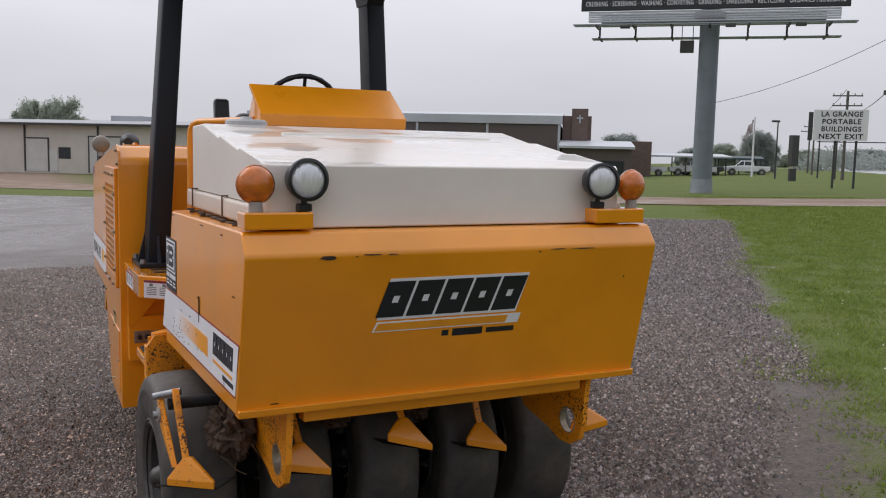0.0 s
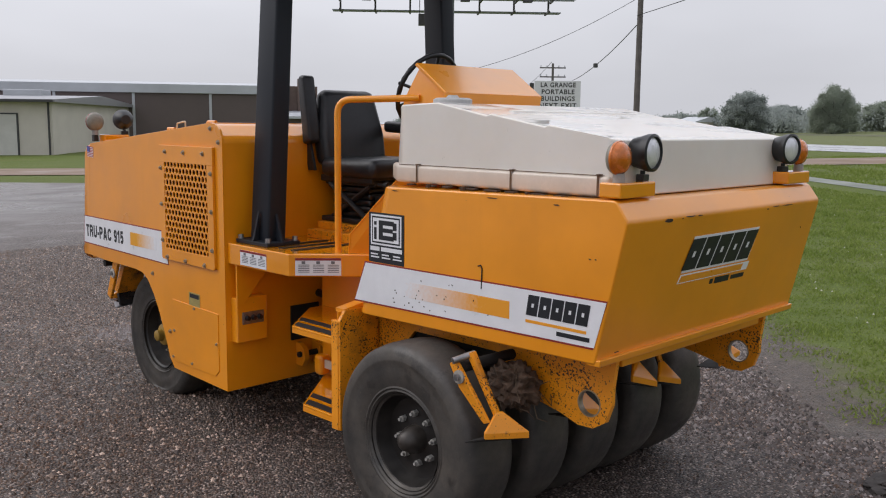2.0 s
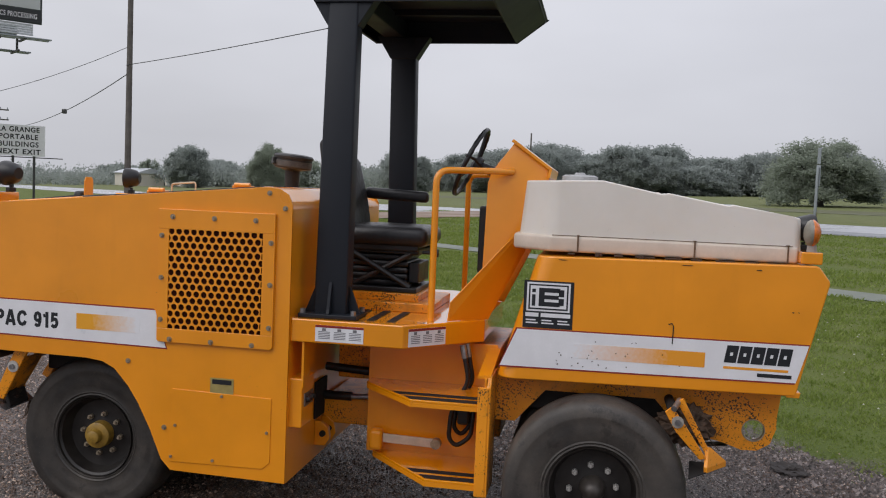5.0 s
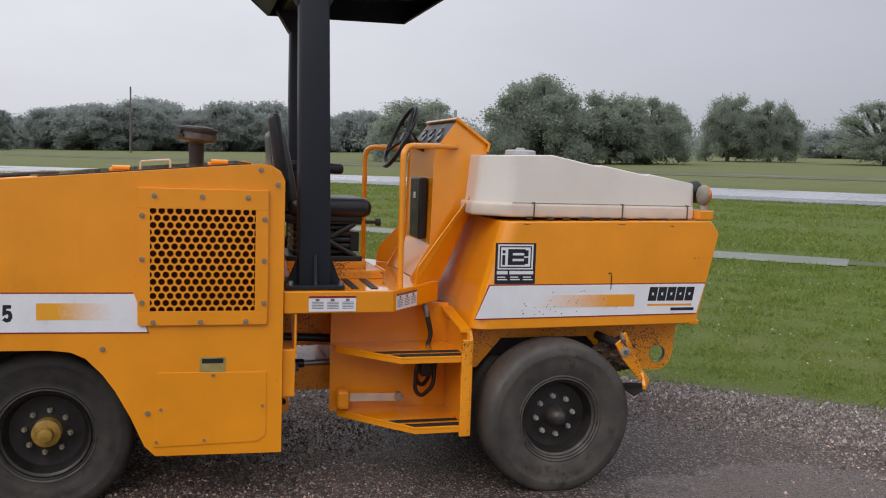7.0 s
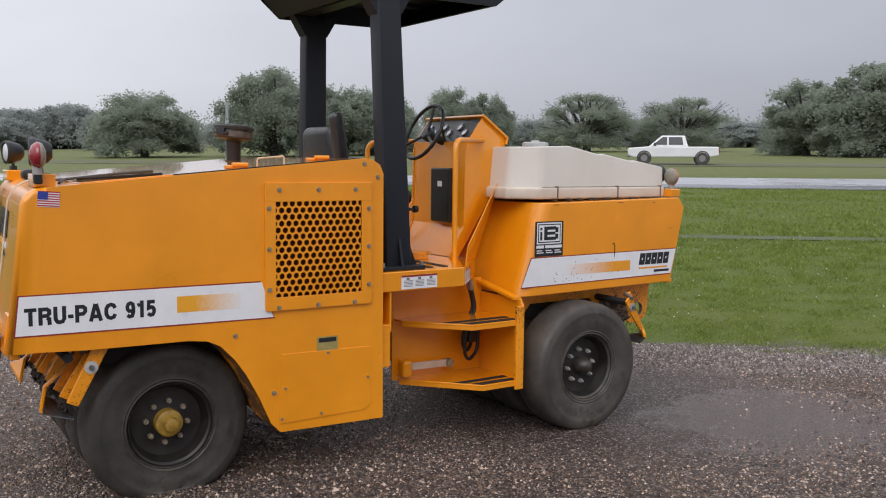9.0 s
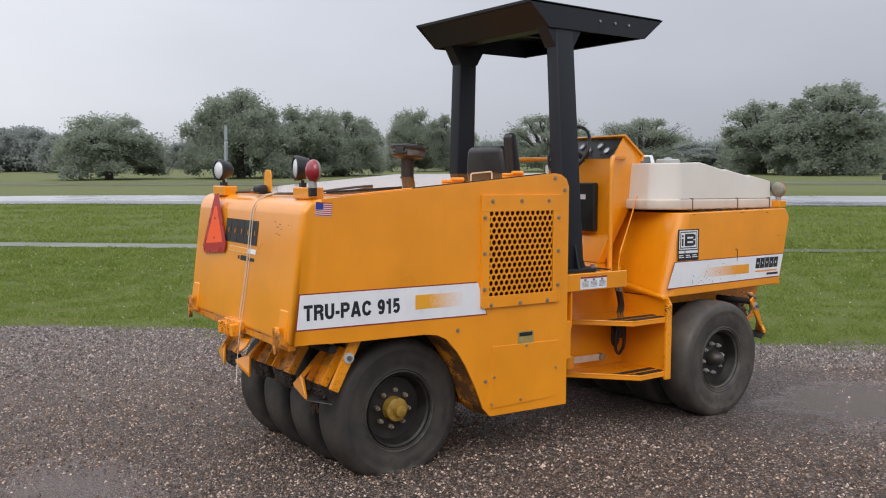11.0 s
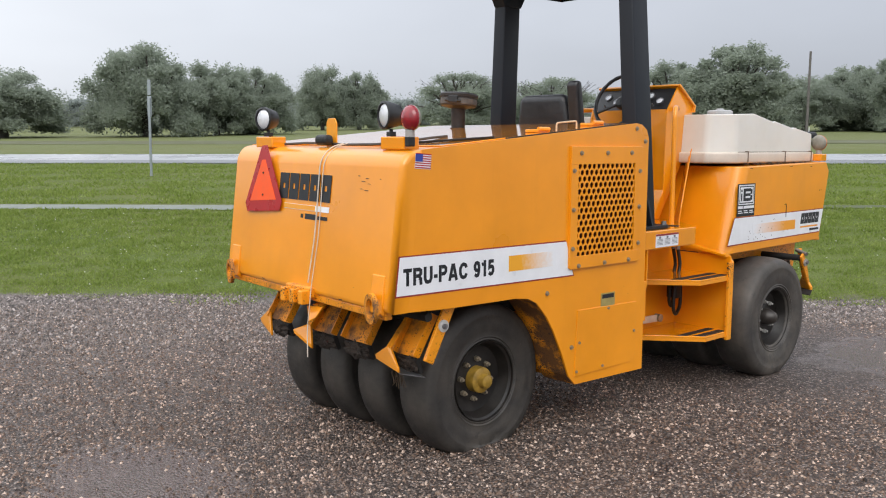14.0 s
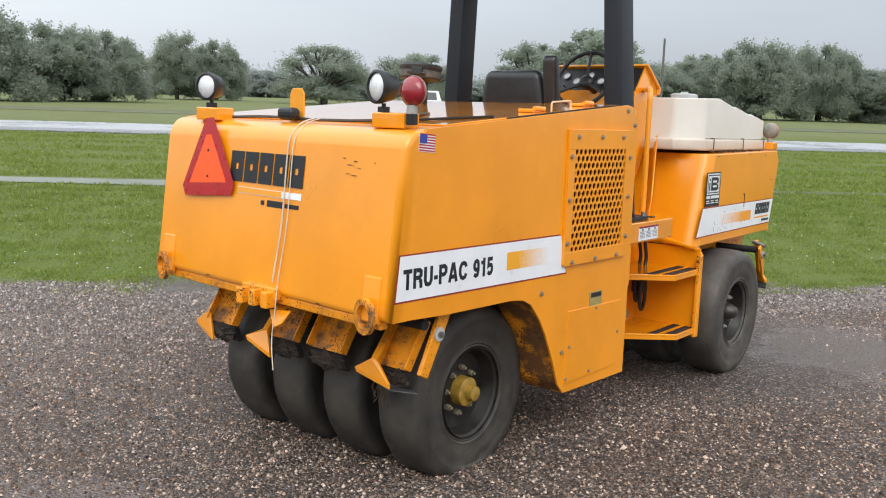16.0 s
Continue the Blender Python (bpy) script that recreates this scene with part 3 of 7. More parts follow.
def lettering(text, height, material, name, parent, m, width=None, bold=0.0, align="LEFT"):
    """Raised print with the built-in font, its baseline at the pose m."""
    cu = bpy.data.curves.new("t", "FONT")
    cu.body, cu.size, cu.offset, cu.extrude, cu.align_x = text, height / 0.7, bold, 0.0008, align
    cu.space_character = 1.14 if bold > 0.0018 else 1.0
    ob = bpy.data.objects.new("t", cu)
    me = bpy.data.meshes.new_from_object(ob)
    bpy.data.objects.remove(ob)
    bpy.data.curves.remove(cu)
    bm = bmesh.new()
    bm.from_mesh(me)
    bpy.data.meshes.remove(me)
    if width:
        x0, x1 = min(v.co.x for v in bm.verts), max(v.co.x for v in bm.verts)
        k = width / (x1 - x0)
        moved(bm, Matrix.Diagonal((k, 1, 1, 1)) @ Matrix.Translation((-x0, 0, 0)))
    return part(name, moved(bm, m), material, parent)


def frame_of(o, u, v):
    """A pose whose x runs along u, y along v."""
    u, v = Vector(u).normalized(), Vector(v).normalized()
    w = u.cross(v).normalized()
    v = w.cross(u)
    return Matrix(((u.x, v.x, w.x, o[0]), (u.y, v.y, w.y, o[1]), (u.z, v.z, w.z, o[2]), (0, 0, 0, 1)))


def sheet(poly, m, material, name, parent, thick=0.0016, label=""):
    """A thin print or plate: its outline in the plane of the pose m."""
    return part(name, moved(prism(poly, "z", 0, thick, 0), m), material, parent, label)


def quad(u0, u1, v0, v1):
    return [(u0, v0), (u1, v0), (u1, v1), (u0, v1)]


def even_shading(ob):
    """Normals weighed by face area, so that broad sheets stay flat between their rounded folds."""
    me = ob.data
    normals = np.zeros((len(me.vertices), 3))
    for p in me.polygons:
        for v in p.vertices:
            normals[v] += np.array(p.normal) * p.area
    normals /= np.maximum(np.linalg.norm(normals, axis=1), 1e-9)[:, None]
    me.shade_smooth()
    me.normals_split_custom_set_from_vertices(normals.tolist())


# ---- ground and roads ----
def across(x, y):
    return 0.78 * x - 0.62 * y


def height(x, y):
    """The lot is level; round it the land rises gently to the south-east."""
    r = np.hypot(x - 1.0, y - 5.0)
    s = np.clip((r - 4.5) / 9.5, 0, 1)
    dip = np.exp(-((x - 1.2) ** 2 + (y - 2.9) ** 2) / 3.0)
    level = np.clip(y - 66.0, 0, None) * np.clip((50.0 - x) / 20.0, 0, 1)
    return (0.014 * x - 0.0242 * (y - level) + 0.09) * s * s * (3 - 2 * s) - 0.03 * dip


def grid_mesh(xs, ys, name):
    X, Y = np.meshgrid(xs, ys, indexing="ij")
    Z = height(X, Y)
    co = np.stack([X, Y, Z], -1).reshape(-1, 3)
    a, b = len(xs), len(ys)
    i = np.arange(a * b).reshape(a, b)
    f = np.stack([i[:-1, :-1], i[1:, :-1], i[1:, 1:], i[:-1, 1:]], -1).reshape(-1, 4)
    me = bpy.data.meshes.new(name)
    me.from_pydata(co.tolist(), [], f.tolist())
    me.shade_smooth()
    return me


def spread(a, b, near, far, step):
    mid = np.arange(a, b + step, step)
    k = np.geomspace(step, far, 26)
    return np.concatenate([(a - np.cumsum(k))[::-1], mid, b + np.cumsum(k)])


me = grid_mesh(spread(-12, 110, 1, 260, 2.0), spread(-110, 90, 1, 260, 2.0), "ground")
me.materials.append(ground_mat)
tagged(new("ground", me), "wet grey gravel lot bordered by mown green grass", "ground", kind="structure")


def ribbon(name, pts, width, material, label, category, lift=0.02):
    """A road laid on the ground along a line of points."""
    line = arc([(x, y, 0) for x, y in pts], 14, 8)
    dense = []
    for a, b in zip(line, line[1:]):
        k = max(1, int((b - a).length / 2.5))
        dense += [a.lerp(b, i / k) for i in range(k)]
    dense.append(line[-1])
    bm = bmesh.new()
    rows = []
    for i, p in enumerate(dense):
        d = (dense[min(i + 1, len(dense) - 1)] - dense[max(i - 1, 0)]).normalized()
        s = Vector((d.y, -d.x, 0))
        row = []
        for k in (-0.5, -0.25, 0, 0.25, 0.5):
            q = p + s * width * k
            row.append(bm.verts.new((q.x, q.y, float(height(q.x, q.y)) + lift)))
        rows.append(row)
    for a, b in zip(rows, rows[1:]):
        for k in range(4):
            bm.faces.new((a[k], a[k + 1], b[k + 1], b[k]))
    bmesh.ops.recalc_face_normals(bm, faces=bm.faces)
    if sum(f.normal.z for f in bm.faces) < 0:
        bmesh.ops.reverse_faces(bm, faces=bm.faces)
    return tagged(part(name, bm, material), label, category, kind="structure")


def along(n, s):
    """A place by its distance from the lot's edge and along the road."""
    return (0.688 * n + 0.726 * s, -0.726 * n + 0.688 * s)


ribbon("road", [along(29.6, -400), along(29.6, -60), along(29.6, 30), (48.5, 9.5), (62, 27), (85, 52), (250, 220)], 8.6, road_mat, "wet two-lane concrete road beyond the grass", "road")
ribbon("road_shoulder", [along(26.6, -400), along(26.6, -60), along(26.6, 30)], 2.2, shoulder_mat, "darker wet asphalt shoulder of the road", "road", 0.03)
ribbon("road_line", [along(27.9, -400), along(27.9, -60), along(27.9, 30)], 0.16, line_mat, "worn white edge line on the wet road", "road marking", 0.03)
ribbon("highway", [along(54.3, -400), along(54.3, 0), along(54.3, 40), along(52, 500)], 8.0, far_road_mat, "wet highway beyond the road and its verge", "road")
TRACK = [(-60, 150), (-14, 98), (4, 66), (14, 46.5), (20.5, 35.5), (27, 27), (33, 23.2), (39, 16), (48, 8)]
ribbon("dirt_track", TRACK, 7.0, dirt_mat, "pale wet dirt track across the grass", "track", 0.03)
ribbon("drain_strip", [(34, 21), (17.0, 4.0), (12.6, -0.2), (8.4, -4.9)], 0.85, strip_mat, "narrow strip of pale concrete drain in the grass", "drain", 0.012)
ribbon("drain_end", [(8.4, -4.9), (7.2, -6.1), (-2, -15), (-14, -27)], 0.50, drain_end_mat, "overgrown end of the drain in the grass", "drain", 0.012)


# ---- the roller ----
CX = 1.4625
roller = thing("roller", CX, 4.6, 0, "orange rubber-tyred road roller with white tank, parked on gravel", "road roller")

# wheels
half_tyre = [(0.215, -0.085), (0.230, -0.098), (0.238, -0.107), (0.246, -0.104), (0.254, -0.110), (0.262, -0.107), (0.285, -0.115), (0.315, -0.119), (0.336, -0.1175), (0.342, -0.1205), (0.350, -0.120), (0.378, -0.1155), (0.395, -0.106), (0.405, -0.090)]
tyre_profile = half_tyre + [(0.4115, -0.05), (0.4125, 0.0), (0.4115, 0.05)] + [(r, -h) for r, h in half_tyre[::-1]]


def wheel_meshes(front):
    """The meshes of one wheel round the origin: outer face to -x, standing on z = -0.385."""
    made = {}

    def keep(key, bm, mat, smooth=40):
        me = bpy.data.meshes.new(key)
        bm.normal_update()
        bm.to_mesh(me)
        bm.free()
        me.materials.append(mat)
        me.shade_smooth()
        me.set_sharp_from_angle(angle=radians(smooth))
        made[key] = me

    low = -0.406 if front else -0.339

    def rim_r(r):
        """Small rims in deep side walls."""
        low_r = 0.90 if front else 0.92
        return r * (low_r + (1.0 - low_r) * min(1.0, max(0.0, (r - 0.262) / 0.08)))

    bm = lathe([(rim_r(r), h * (1.1 if front else 1.0)) for r, h in tyre_profile], "x", 64, closed=True)
    for v in bm.verts:
        if v.co.z < low:
            v.co.z = low
            v.co.x *= 1.05
    keep("tyre", bm, rubber if front else wet_rubber)
    keep("wheel", lathe([(rim_r(r) if r > 0.13 else r, h) for r, h in ((0.226, -0.110), (0.228, -0.098), (0.214, -0.088), (0.205, -0.060), (0.190, -0.030), (0.120, -0.022), (0.075, -0.034), (0.0001, -0.034),
                         (0.0001, 0.05), (0.2, 0.06), (0.228, 0.110))], "x", 48, closed=True), rim_black, 30)
    hub = [(0.062, -0.022), (0.060, -0.085), (0.052, -0.092), (0.034, -0.094), (0.030, -0.128), (0.022, -0.134), (0.0001, -0.134)]
    cap = [(0.050, -0.022), (0.046, -0.070), (0.040, -0.085), (0.030, -0.112), (0.018, -0.124), (0.0001, -0.126)]
    keep("hub", lathe([(r * 1.22, h) for r, h in cap] if front else [(r * 1.12, h) for r, h in hub], "x", 28), hub_worn if front else hub_yellow)
    keep("lug_nut", joined(rod((-0.024, 0, 0), (-0.046, 0, 0), 0.0155, 0.014, 6), rod((-0.046, 0, 0), (-0.060, 0, 0), 0.008, 0.007, 8)), nut_grey if front else bolt_grey, 30)
    return made


def put_wheels(front, y, z, xs):
    made = wheel_meshes(front)
    for i, x in enumerate(xs):
        outer_right = i == len(xs) - 1
        turn = pose(x, y, z, 0, 0, 180 if outer_right else 0)
        w = place("wheel", made["wheel"], roller, "steel wheel with a smooth black tyre", at=turn)
        for key in ("tyre", "hub"):
            o = place(key, made[key], w)
            o.matrix_parent_inverse = Matrix.Identity(4)
        for k in range(8):
            a = 2 * math.pi * (k + (0.85 if front else 0.15)) / 8
            o = place("lug_nut", made["lug_nut"], w, at=Matrix.Translation((0, 0.105 * math.cos(a), 0.105 * math.sin(a))))
            o.matrix_parent_inverse = Matrix.Identity(4)


put_wheels(True, 3.417, 0.377, [0.693 + 0.370 * k for k in range(5)])
put_wheels(False, 5.976, 0.339, [0.94 + 0.3475 * k for k in range(4)])
part("front_axle", rod((0.75, 3.417, 0.377), (2.1, 3.417, 0.377), 0.05), black_and_shade, roller)
part("rear_axle", rod((0.95, 5.976, 0.339), (1.98, 5.976, 0.339), 0.05), black_and_shade, roller)

# front ballast body
XL, XR = 0.700, 2.225
side = [(2.562, 0.853), (2.447, 1.362), (2.50, 1.432), (3.72, 1.412), (3.885, 0.836)]
bm = prism(side, "x", XL, XR, 0.0)
corner = [e for e in bm.edges if all(v.co.y > 3.6 for v in e.verts) and abs(e.verts[0].co.x - e.verts[1].co.x) < 0.01]
bmesh.ops.bevel(bm, geom=corner, offset=0.09, segments=6, affect="EDGES", profile=0.5)
fold = [e for e in bm.edges if all(v.co.y < 2.53 and v.co.z > 1.3 for v in e.verts) and abs(e.verts[0].co.x - e.verts[1].co.x) > 1.0]
bmesh.ops.bevel(bm, geom=fold, offset=0.013, segments=3, affect="EDGES", profile=0.5)
front_body = part("front_body", soften(bm, 0.008, 2, 30), orange, roller, "orange steel ballast body", smooth=35)
even_shading(front_body)
slope = Vector((0, 2.447 - 2.562, 1.362 - 0.853)).normalized()
part("bottom_lip", prism([(2.545, 0.846), (2.54, 0.872), (2.60, 0.872), (2.60, 0.846)], "x", XL + 0.004, XR - 0.004, 0.004), orange, roller)
part("lower_beam", box(0.93, 2.02, 2.60, 2.66, 0.795, 0.846, 0.006), orange, roller)

# side plates of the front frame, with lifting eyes
def eye_plate(x, sgn):
    outline = [(2.585, 0.846), (2.60, 0.72), (2.60, 0.66), (2.625, 0.59), (2.68, 0.555), (2.75, 0.553), (2.83, 0.58), (3.02, 0.62), (3.15, 0.76),
               (3.66, 0.76), (3.80, 0.60), (3.905, 0.60), (3.905, 0.846)]
    cut = 3
    ring = [(2.70 + 0.048 * math.cos(a), 0.648 + 0.048 * math.sin(a)) for a in (math.radians(218 - 12 * k) for k in range(31))]
    outline = outline[:cut + 1] + [(ring[0][0], ring[0][1])] + ring[1:-1] + [(ring[0][0] + 0.0006, ring[0][1] - 0.0008), (outline[cut][0] + 0.0006, outline[cut][1] - 0.0008)] + outline[cut + 1:]
    part("frame_plate", prism(outline, "x", x, x + 0.022, 0.0), orange_flecked, roller, "mud-spattered orange frame plate")
    lining = [(0.0525, -0.002), (0.0525, 0.024), (0.0475, 0.024), (0.0475, -0.002)]
    part("lifting_eye", moved(lathe(lining, "x", 32, closed=True), Matrix.Translation((x, 2.70, 0.648))), bolt_grey, roller, "worn bare edge of the lifting eye")


eye_plate(0.870, -1)
eye_plate(2.036, 1)
# solid near-black box: the shade of the cavity under the front body
part("front_frame", box(0.90, 2.030, 3.06, 3.9, 0.66, 0.84, 0.01), black_and_shade, roller)

# rear engine body
RL, RR = 0.685, 2.365
arch = [(6.39, 0.79), (5.93, 0.787), (5.84, 0.776), (5.775, 0.745), (5.70, 0.665), (5.645, 0.585), (5.576, 0.455), (5.515, 0.315), (5.465, 0.264)]


def rear_face(x, z):
    """The rear face leans in and stands slightly askew."""
    return 6.70 + 0.115 * (1.05 - z) - 0.075 * (x - 0.70)


for x, edge in ((RL, RL), (RR - 0.012, RR)):
    back = [(rear_face(edge, z) - 0.11, z) for z in (1.478, 0.80)]
    outline = [(4.87, 0.256), (4.87, 1.595), (4.892, 1.642), (4.935, 1.668), (4.985, 1.675), (back[0][0], 1.675 - 0.0914 * (back[0][0] - 4.985)), back[1]] + arch
    part("side_panel", prism(outline, "x", x, x + 0.012, 0.0015), orange, roller, "orange steel engine side panel")
for x0, x1 in ((RL + 0.012, 0.90), (2.02, RR - 0.012)):
    bm = bmesh.new()
    strip = [[bm.verts.new((x, y, z)) for y, z in arch] for x in (x0, x1)]
    low = [[bm.verts.new((x, y + 0.01, z + 0.012)) for y, z in arch] for x in (x0, x1)]
    for a, b in ((strip[0], strip[1]), (low[0], low[1])):
        for k in range(len(arch) - 1):
            bm.faces.new((a[k], a[k + 1], b[k + 1], b[k]))
    bmesh.ops.recalc_face_normals(bm, faces=bm.faces)
    part("arch_liner", bm, orange_rust_shade, roller)


def rear_shell():
    """Top, rear face with tapering corners, and front wall of the engine hood."""
    bm = bmesh.new()

    def row(pts):
        return [bm.verts.new(p) for p in pts]

    def both(y, z, x):
        return [(x, y, z), (RL + RR - x, y, z)]

    XS = (RL, RR)

    def skew(z, back=0.0, drop=0.0, inset=0.0):
        return [(x + (inset if k == 0 else -inset), rear_face(x, z) - back, z + drop) for k, x in enumerate(XS)]

    a, b = row(both(4.868, 1.595, RL + 0.004)), row(both(4.985, 1.673, RL + 0.004))
    c = row([(x, y - 0.045, 1.673 - 0.0914 * (y - 0.045 - 4.985)) for x, y, z in skew(1.478)])
    t = row([(x, y - 0.11, 1.673 - 0.0914 * (y - 0.11 - 4.985)) for x, y, z in skew(1.478)])
    d, e = row(skew(1.478)), row(skew(0.80))
    f = row(skew(0.80, 0.11))
    g = row(both(4.868, 0.256, RL + 0.004))
    for p, q in ((g, a), (a, b), (b, t), (t, c), (c, d), (d, e)):
        bm.faces.new((p[0], p[1], q[1], q[0]))
    for k in (0, 1):
        bm.faces.new((t[k], c[k], d[k], e[k], f[k]))
    h = row(skew(0.80, 0.065, 0.0, 0.03))
    bm.faces.new((e[0], e[1], h[1], h[0]))
    i = row(skew(0.80, 0.20, 0.04, 0.03))
    bm.faces.new((h[0], h[1], i[1], i[0]))
    bmesh.ops.recalc_face_normals(bm, faces=bm.faces)
    return soften(bm, 0.034, 5, 15)


hood = part("engine_hood", rear_shell(), orange, roller, "orange engine hood with a wet top", smooth=30)
even_shading(hood)
part("rear_bumper_beam", hull([(x, rear_face(x, 0.80) + d, z) for x in (0.74, 2.31) for d in (-0.06, -0.018) for z in (0.765, 0.803)], 0.006), orange_dirty, roller)
# dark mass between the rear wheels, its colour standing for shade
part("rear_frame", box(0.92, 2.0, 5.3, 6.30, 0.66, 0.86, 0.01), black_and_shade, roller)
part("belly", box(RL + 0.02, RR - 0.02, 4.90, 5.44, 0.27, 0.6, 0.01), orange_dirty, roller)

# deck
deck_poly = [(0.66, 4.868), (0.66, 4.32), (1.03, 3.985), (1.90, 3.985), (2.265, 4.32), (2.265, 4.868)]
deck = part("deck", prism(deck_poly, "z", 0.945, 1.056, 0.006), orange_top, roller, "wet orange operator platform")

# water tank
def tank_bm():
    top = [(3.80, 1.757), (3.44, 1.768), (3.17, 1.716), (3.145, 1.722), (2.88, 1.676), (2.86, 1.682), (2.60, 1.640), (2.565, 1.632)]
    low = 1.434
    bm = bmesh.new()
    xs0, xs1 = 0.785, 2.14
    L = [bm.verts.new((xs0 + (0.13 if y > 3.7 else 0.0), y, z)) for y, z in top]
    R = [bm.verts.new((xs1 - (0.13 if y > 3.7 else 0.0), y, z)) for y, z in top]
    ch = [bm.verts.new((x, 3.66, 1.760)) for x in (xs0, xs1)]
    base = [(xs0, 2.555), (xs0, 3.66), (xs0 + 0.13, 3.83), (xs1 - 0.13, 3.83), (xs1, 3.66), (xs1, 2.555)]
    B = [bm.verts.new((x, y, low)) for x, y in base]
    for k in range(1, len(top) - 1):
        bm.faces.new((L[k], L[k + 1], R[k + 1], R[k]))
    bm.faces.new((L[0], ch[0], L[1], R[1], ch[1], R[0]))
    bm.faces.new([B[0], B[1], ch[0]] + L[1:])
    bm.faces.new([B[5], B[4], ch[1]] + R[1:])
    bm.faces.new((B[1], B[2], L[0], ch[0]))
    bm.faces.new((B[4], B[3], R[0], ch[1]))
    bm.faces.new((B[2], B[3], R[0], L[0]))
    bm.faces.new((B[0], B[5], R[-1], L[-1]))
    bm.faces.new(B)
    bmesh.ops.recalc_face_normals(bm, faces=bm.faces)
    upright = [e for e in bm.edges if abs(e.verts[0].co.z - e.verts[1].co.z) > 0.15]
    bmesh.ops.bevel(bm, geom=upright, offset=0.035, segments=4, affect="EDGES", profile=0.5)
    return soften(bm, 0.012, 3, 28)


tank = part("water_tank", tank_bm(), tank_white, roller, "milky white plastic water tank", smooth=50)
even_shading(tank)
flange = [(0.766, 2.575), (0.766, 3.670), (0.905, 3.848), (2.020, 3.848), (2.159, 3.670), (2.159, 2.575)]
part("flange", prism(flange, "z", 1.432, 1.506, 0.014, 4), tank_rim, tank, "stained beige rim of the tank", smooth=40)

# prints and plates
def side_print(x, y, z):
    return frame_of((x, y, z), (0, -1, 0), (0, 0, 1))


def block_word(u0, u1, v0, v1, lean, m, name, parent, count=5, edge=None):
    """A maker's mark as plain slanted blocks, each with a slit."""
    w = (u1 - u0) / count
    if edge:
        sheet([(u0 - 0.012, v0 - 0.010), (u1 - lean + 0.012, v0 - 0.010), (u1 + 0.012, v1 + 0.010), (u0 + lean - 0.012, v1 + 0.010)], m, edge, "print_edge", parent, 0.0012)
    bms = []
    h = v1 - v0

    def at(u, v):
        return (u + lean * (v - v0) / h - lean * 0.5, v)

    for k in range(count):
        a, b = u0 + k * w, u0 + (k + 0.9) * w
        p, q, lo, hi = a + 0.38 * (b - a), a + 0.62 * (b - a), v0 + 0.40 * h, v0 + 0.60 * h
        for x0, x1, y0, y1 in ((a, p, v0, v1), (q, b, v0, v1), (p, q, v0, lo), (p, q, hi, v1)):
            bms.append(prism([at(x0, y0), at(x1, y0), at(x1, y1), at(x0, y1)], "z", 0.0014, 0.0030, 0))
    return part(name, moved(joined(*bms), m), decal_black, parent)


def bars(rows, m, name, parent, material, lift=0.0016):
    """Small print as plain bars: (u0, u1, v0, v1) each."""
    return part(name, moved(joined(*[prism(quad(*r), "z", lift, lift + 0.0008, 0) for r in rows]), m), material, parent)


def chips(u, v, w, h, m, parent, seed):
    """One flake of lost paint with a ragged outline."""
    rnd = random.Random(seed)
    pts = []
    for k in range(11):
        a = 2 * math.pi * k / 11
        q = rnd.uniform(0.45, 1.0)
        pts.append((u + 0.5 * w * q * math.cos(a), v + 0.5 * h * q * math.sin(a)))
    sheet(pts, m, rust, "paint_chip", parent, 0.0022)


front_m = frame_of((0, 2.562 - 0.0005, 0.853), (1, 0, 0), slope)
block_word(1.15, 1.68, 0.302, 0.424, 0.035, front_m, "maker_mark", front_body, 5, decal_white)
sheet([(1.125, 0.250), (1.672, 0.250), (1.680, 0.285), (1.140, 0.285)], front_m, decal_white, "mark_line", front_body, 0.0012)
sheet([(1.132, 0.254), (1.62, 0.254), (1.63, 0.280), (1.145, 0.280)], front_m, orange_print, "mark_line", front_body, 0.0020)
bars([(1.38, 1.405, 0.220, 0.240), (1.42, 1.535, 0.217, 0.243), (1.55, 1.66, 0.220, 0.238)], front_m, "small_print", front_body, decal_black, 0.0004)
for i, (u, v, w, h) in enumerate(((0.955, 0.512, 0.06, 0.020), (1.05, 0.513, 0.008, 0.006), (1.10, 0.518, 0.07, 0.006), (1.17, 0.517, 0.05, 0.005), (1.80, 0.516, 0.08, 0.005), (1.90, 0.515, 0.11, 0.004), (1.72, 0.508, 0.012, 0.007),
                                  (0.82, 0.03, 0.05, 0.006), (1.30, 0.012, 0.09, 0.005), (1.95, 0.010, 0.07, 0.005), (2.10, 0.40, 0.006, 0.010))):
    chips(u, v, w, h, front_m, front_body, i)

# front side: stripe, dealer plate, marks
sm = side_print(XL - 0.0005, 0, 0)
for x_m in (sm,):
    part("stripe_border", moved(prism([(-3.8, 1.079), (-3.874, 0.892), (-2.570, 0.907), (-2.516, 1.086)], "z", 0, 0.0010, 0), x_m), decal_red, front_body)
    part("stripe", moved(prism([(-3.794, 1.073), (-3.868, 0.899), (-2.566, 0.914), (-2.520, 1.080)], "z", 0, 0.0018, 0), x_m), decal_white, front_body, "white stripe with thin red borders")
    sheet(quad(-3.56, -2.955, 0.955, 1.022), x_m, fade_front, "stripe_block", front_body, 0.0026)
    block_word(-2.868, -2.585, 0.985, 1.062, 0.012, x_m, "maker_mark", front_body)
    sheet(quad(-2.875, -2.60, 0.957, 0.968), x_m, orange_print, "mark_line", front_body, 0.0026)
    bars([(-2.73, -2.585, 0.930, 0.946)], x_m, "small_print", front_body, decal_black, 0.0022)
plate = sheet(quad(-3.771, -3.545, 1.083, 1.300), sm, decal_black, "dealer_plate", front_body, 0.0016, "black and white dealer plate")
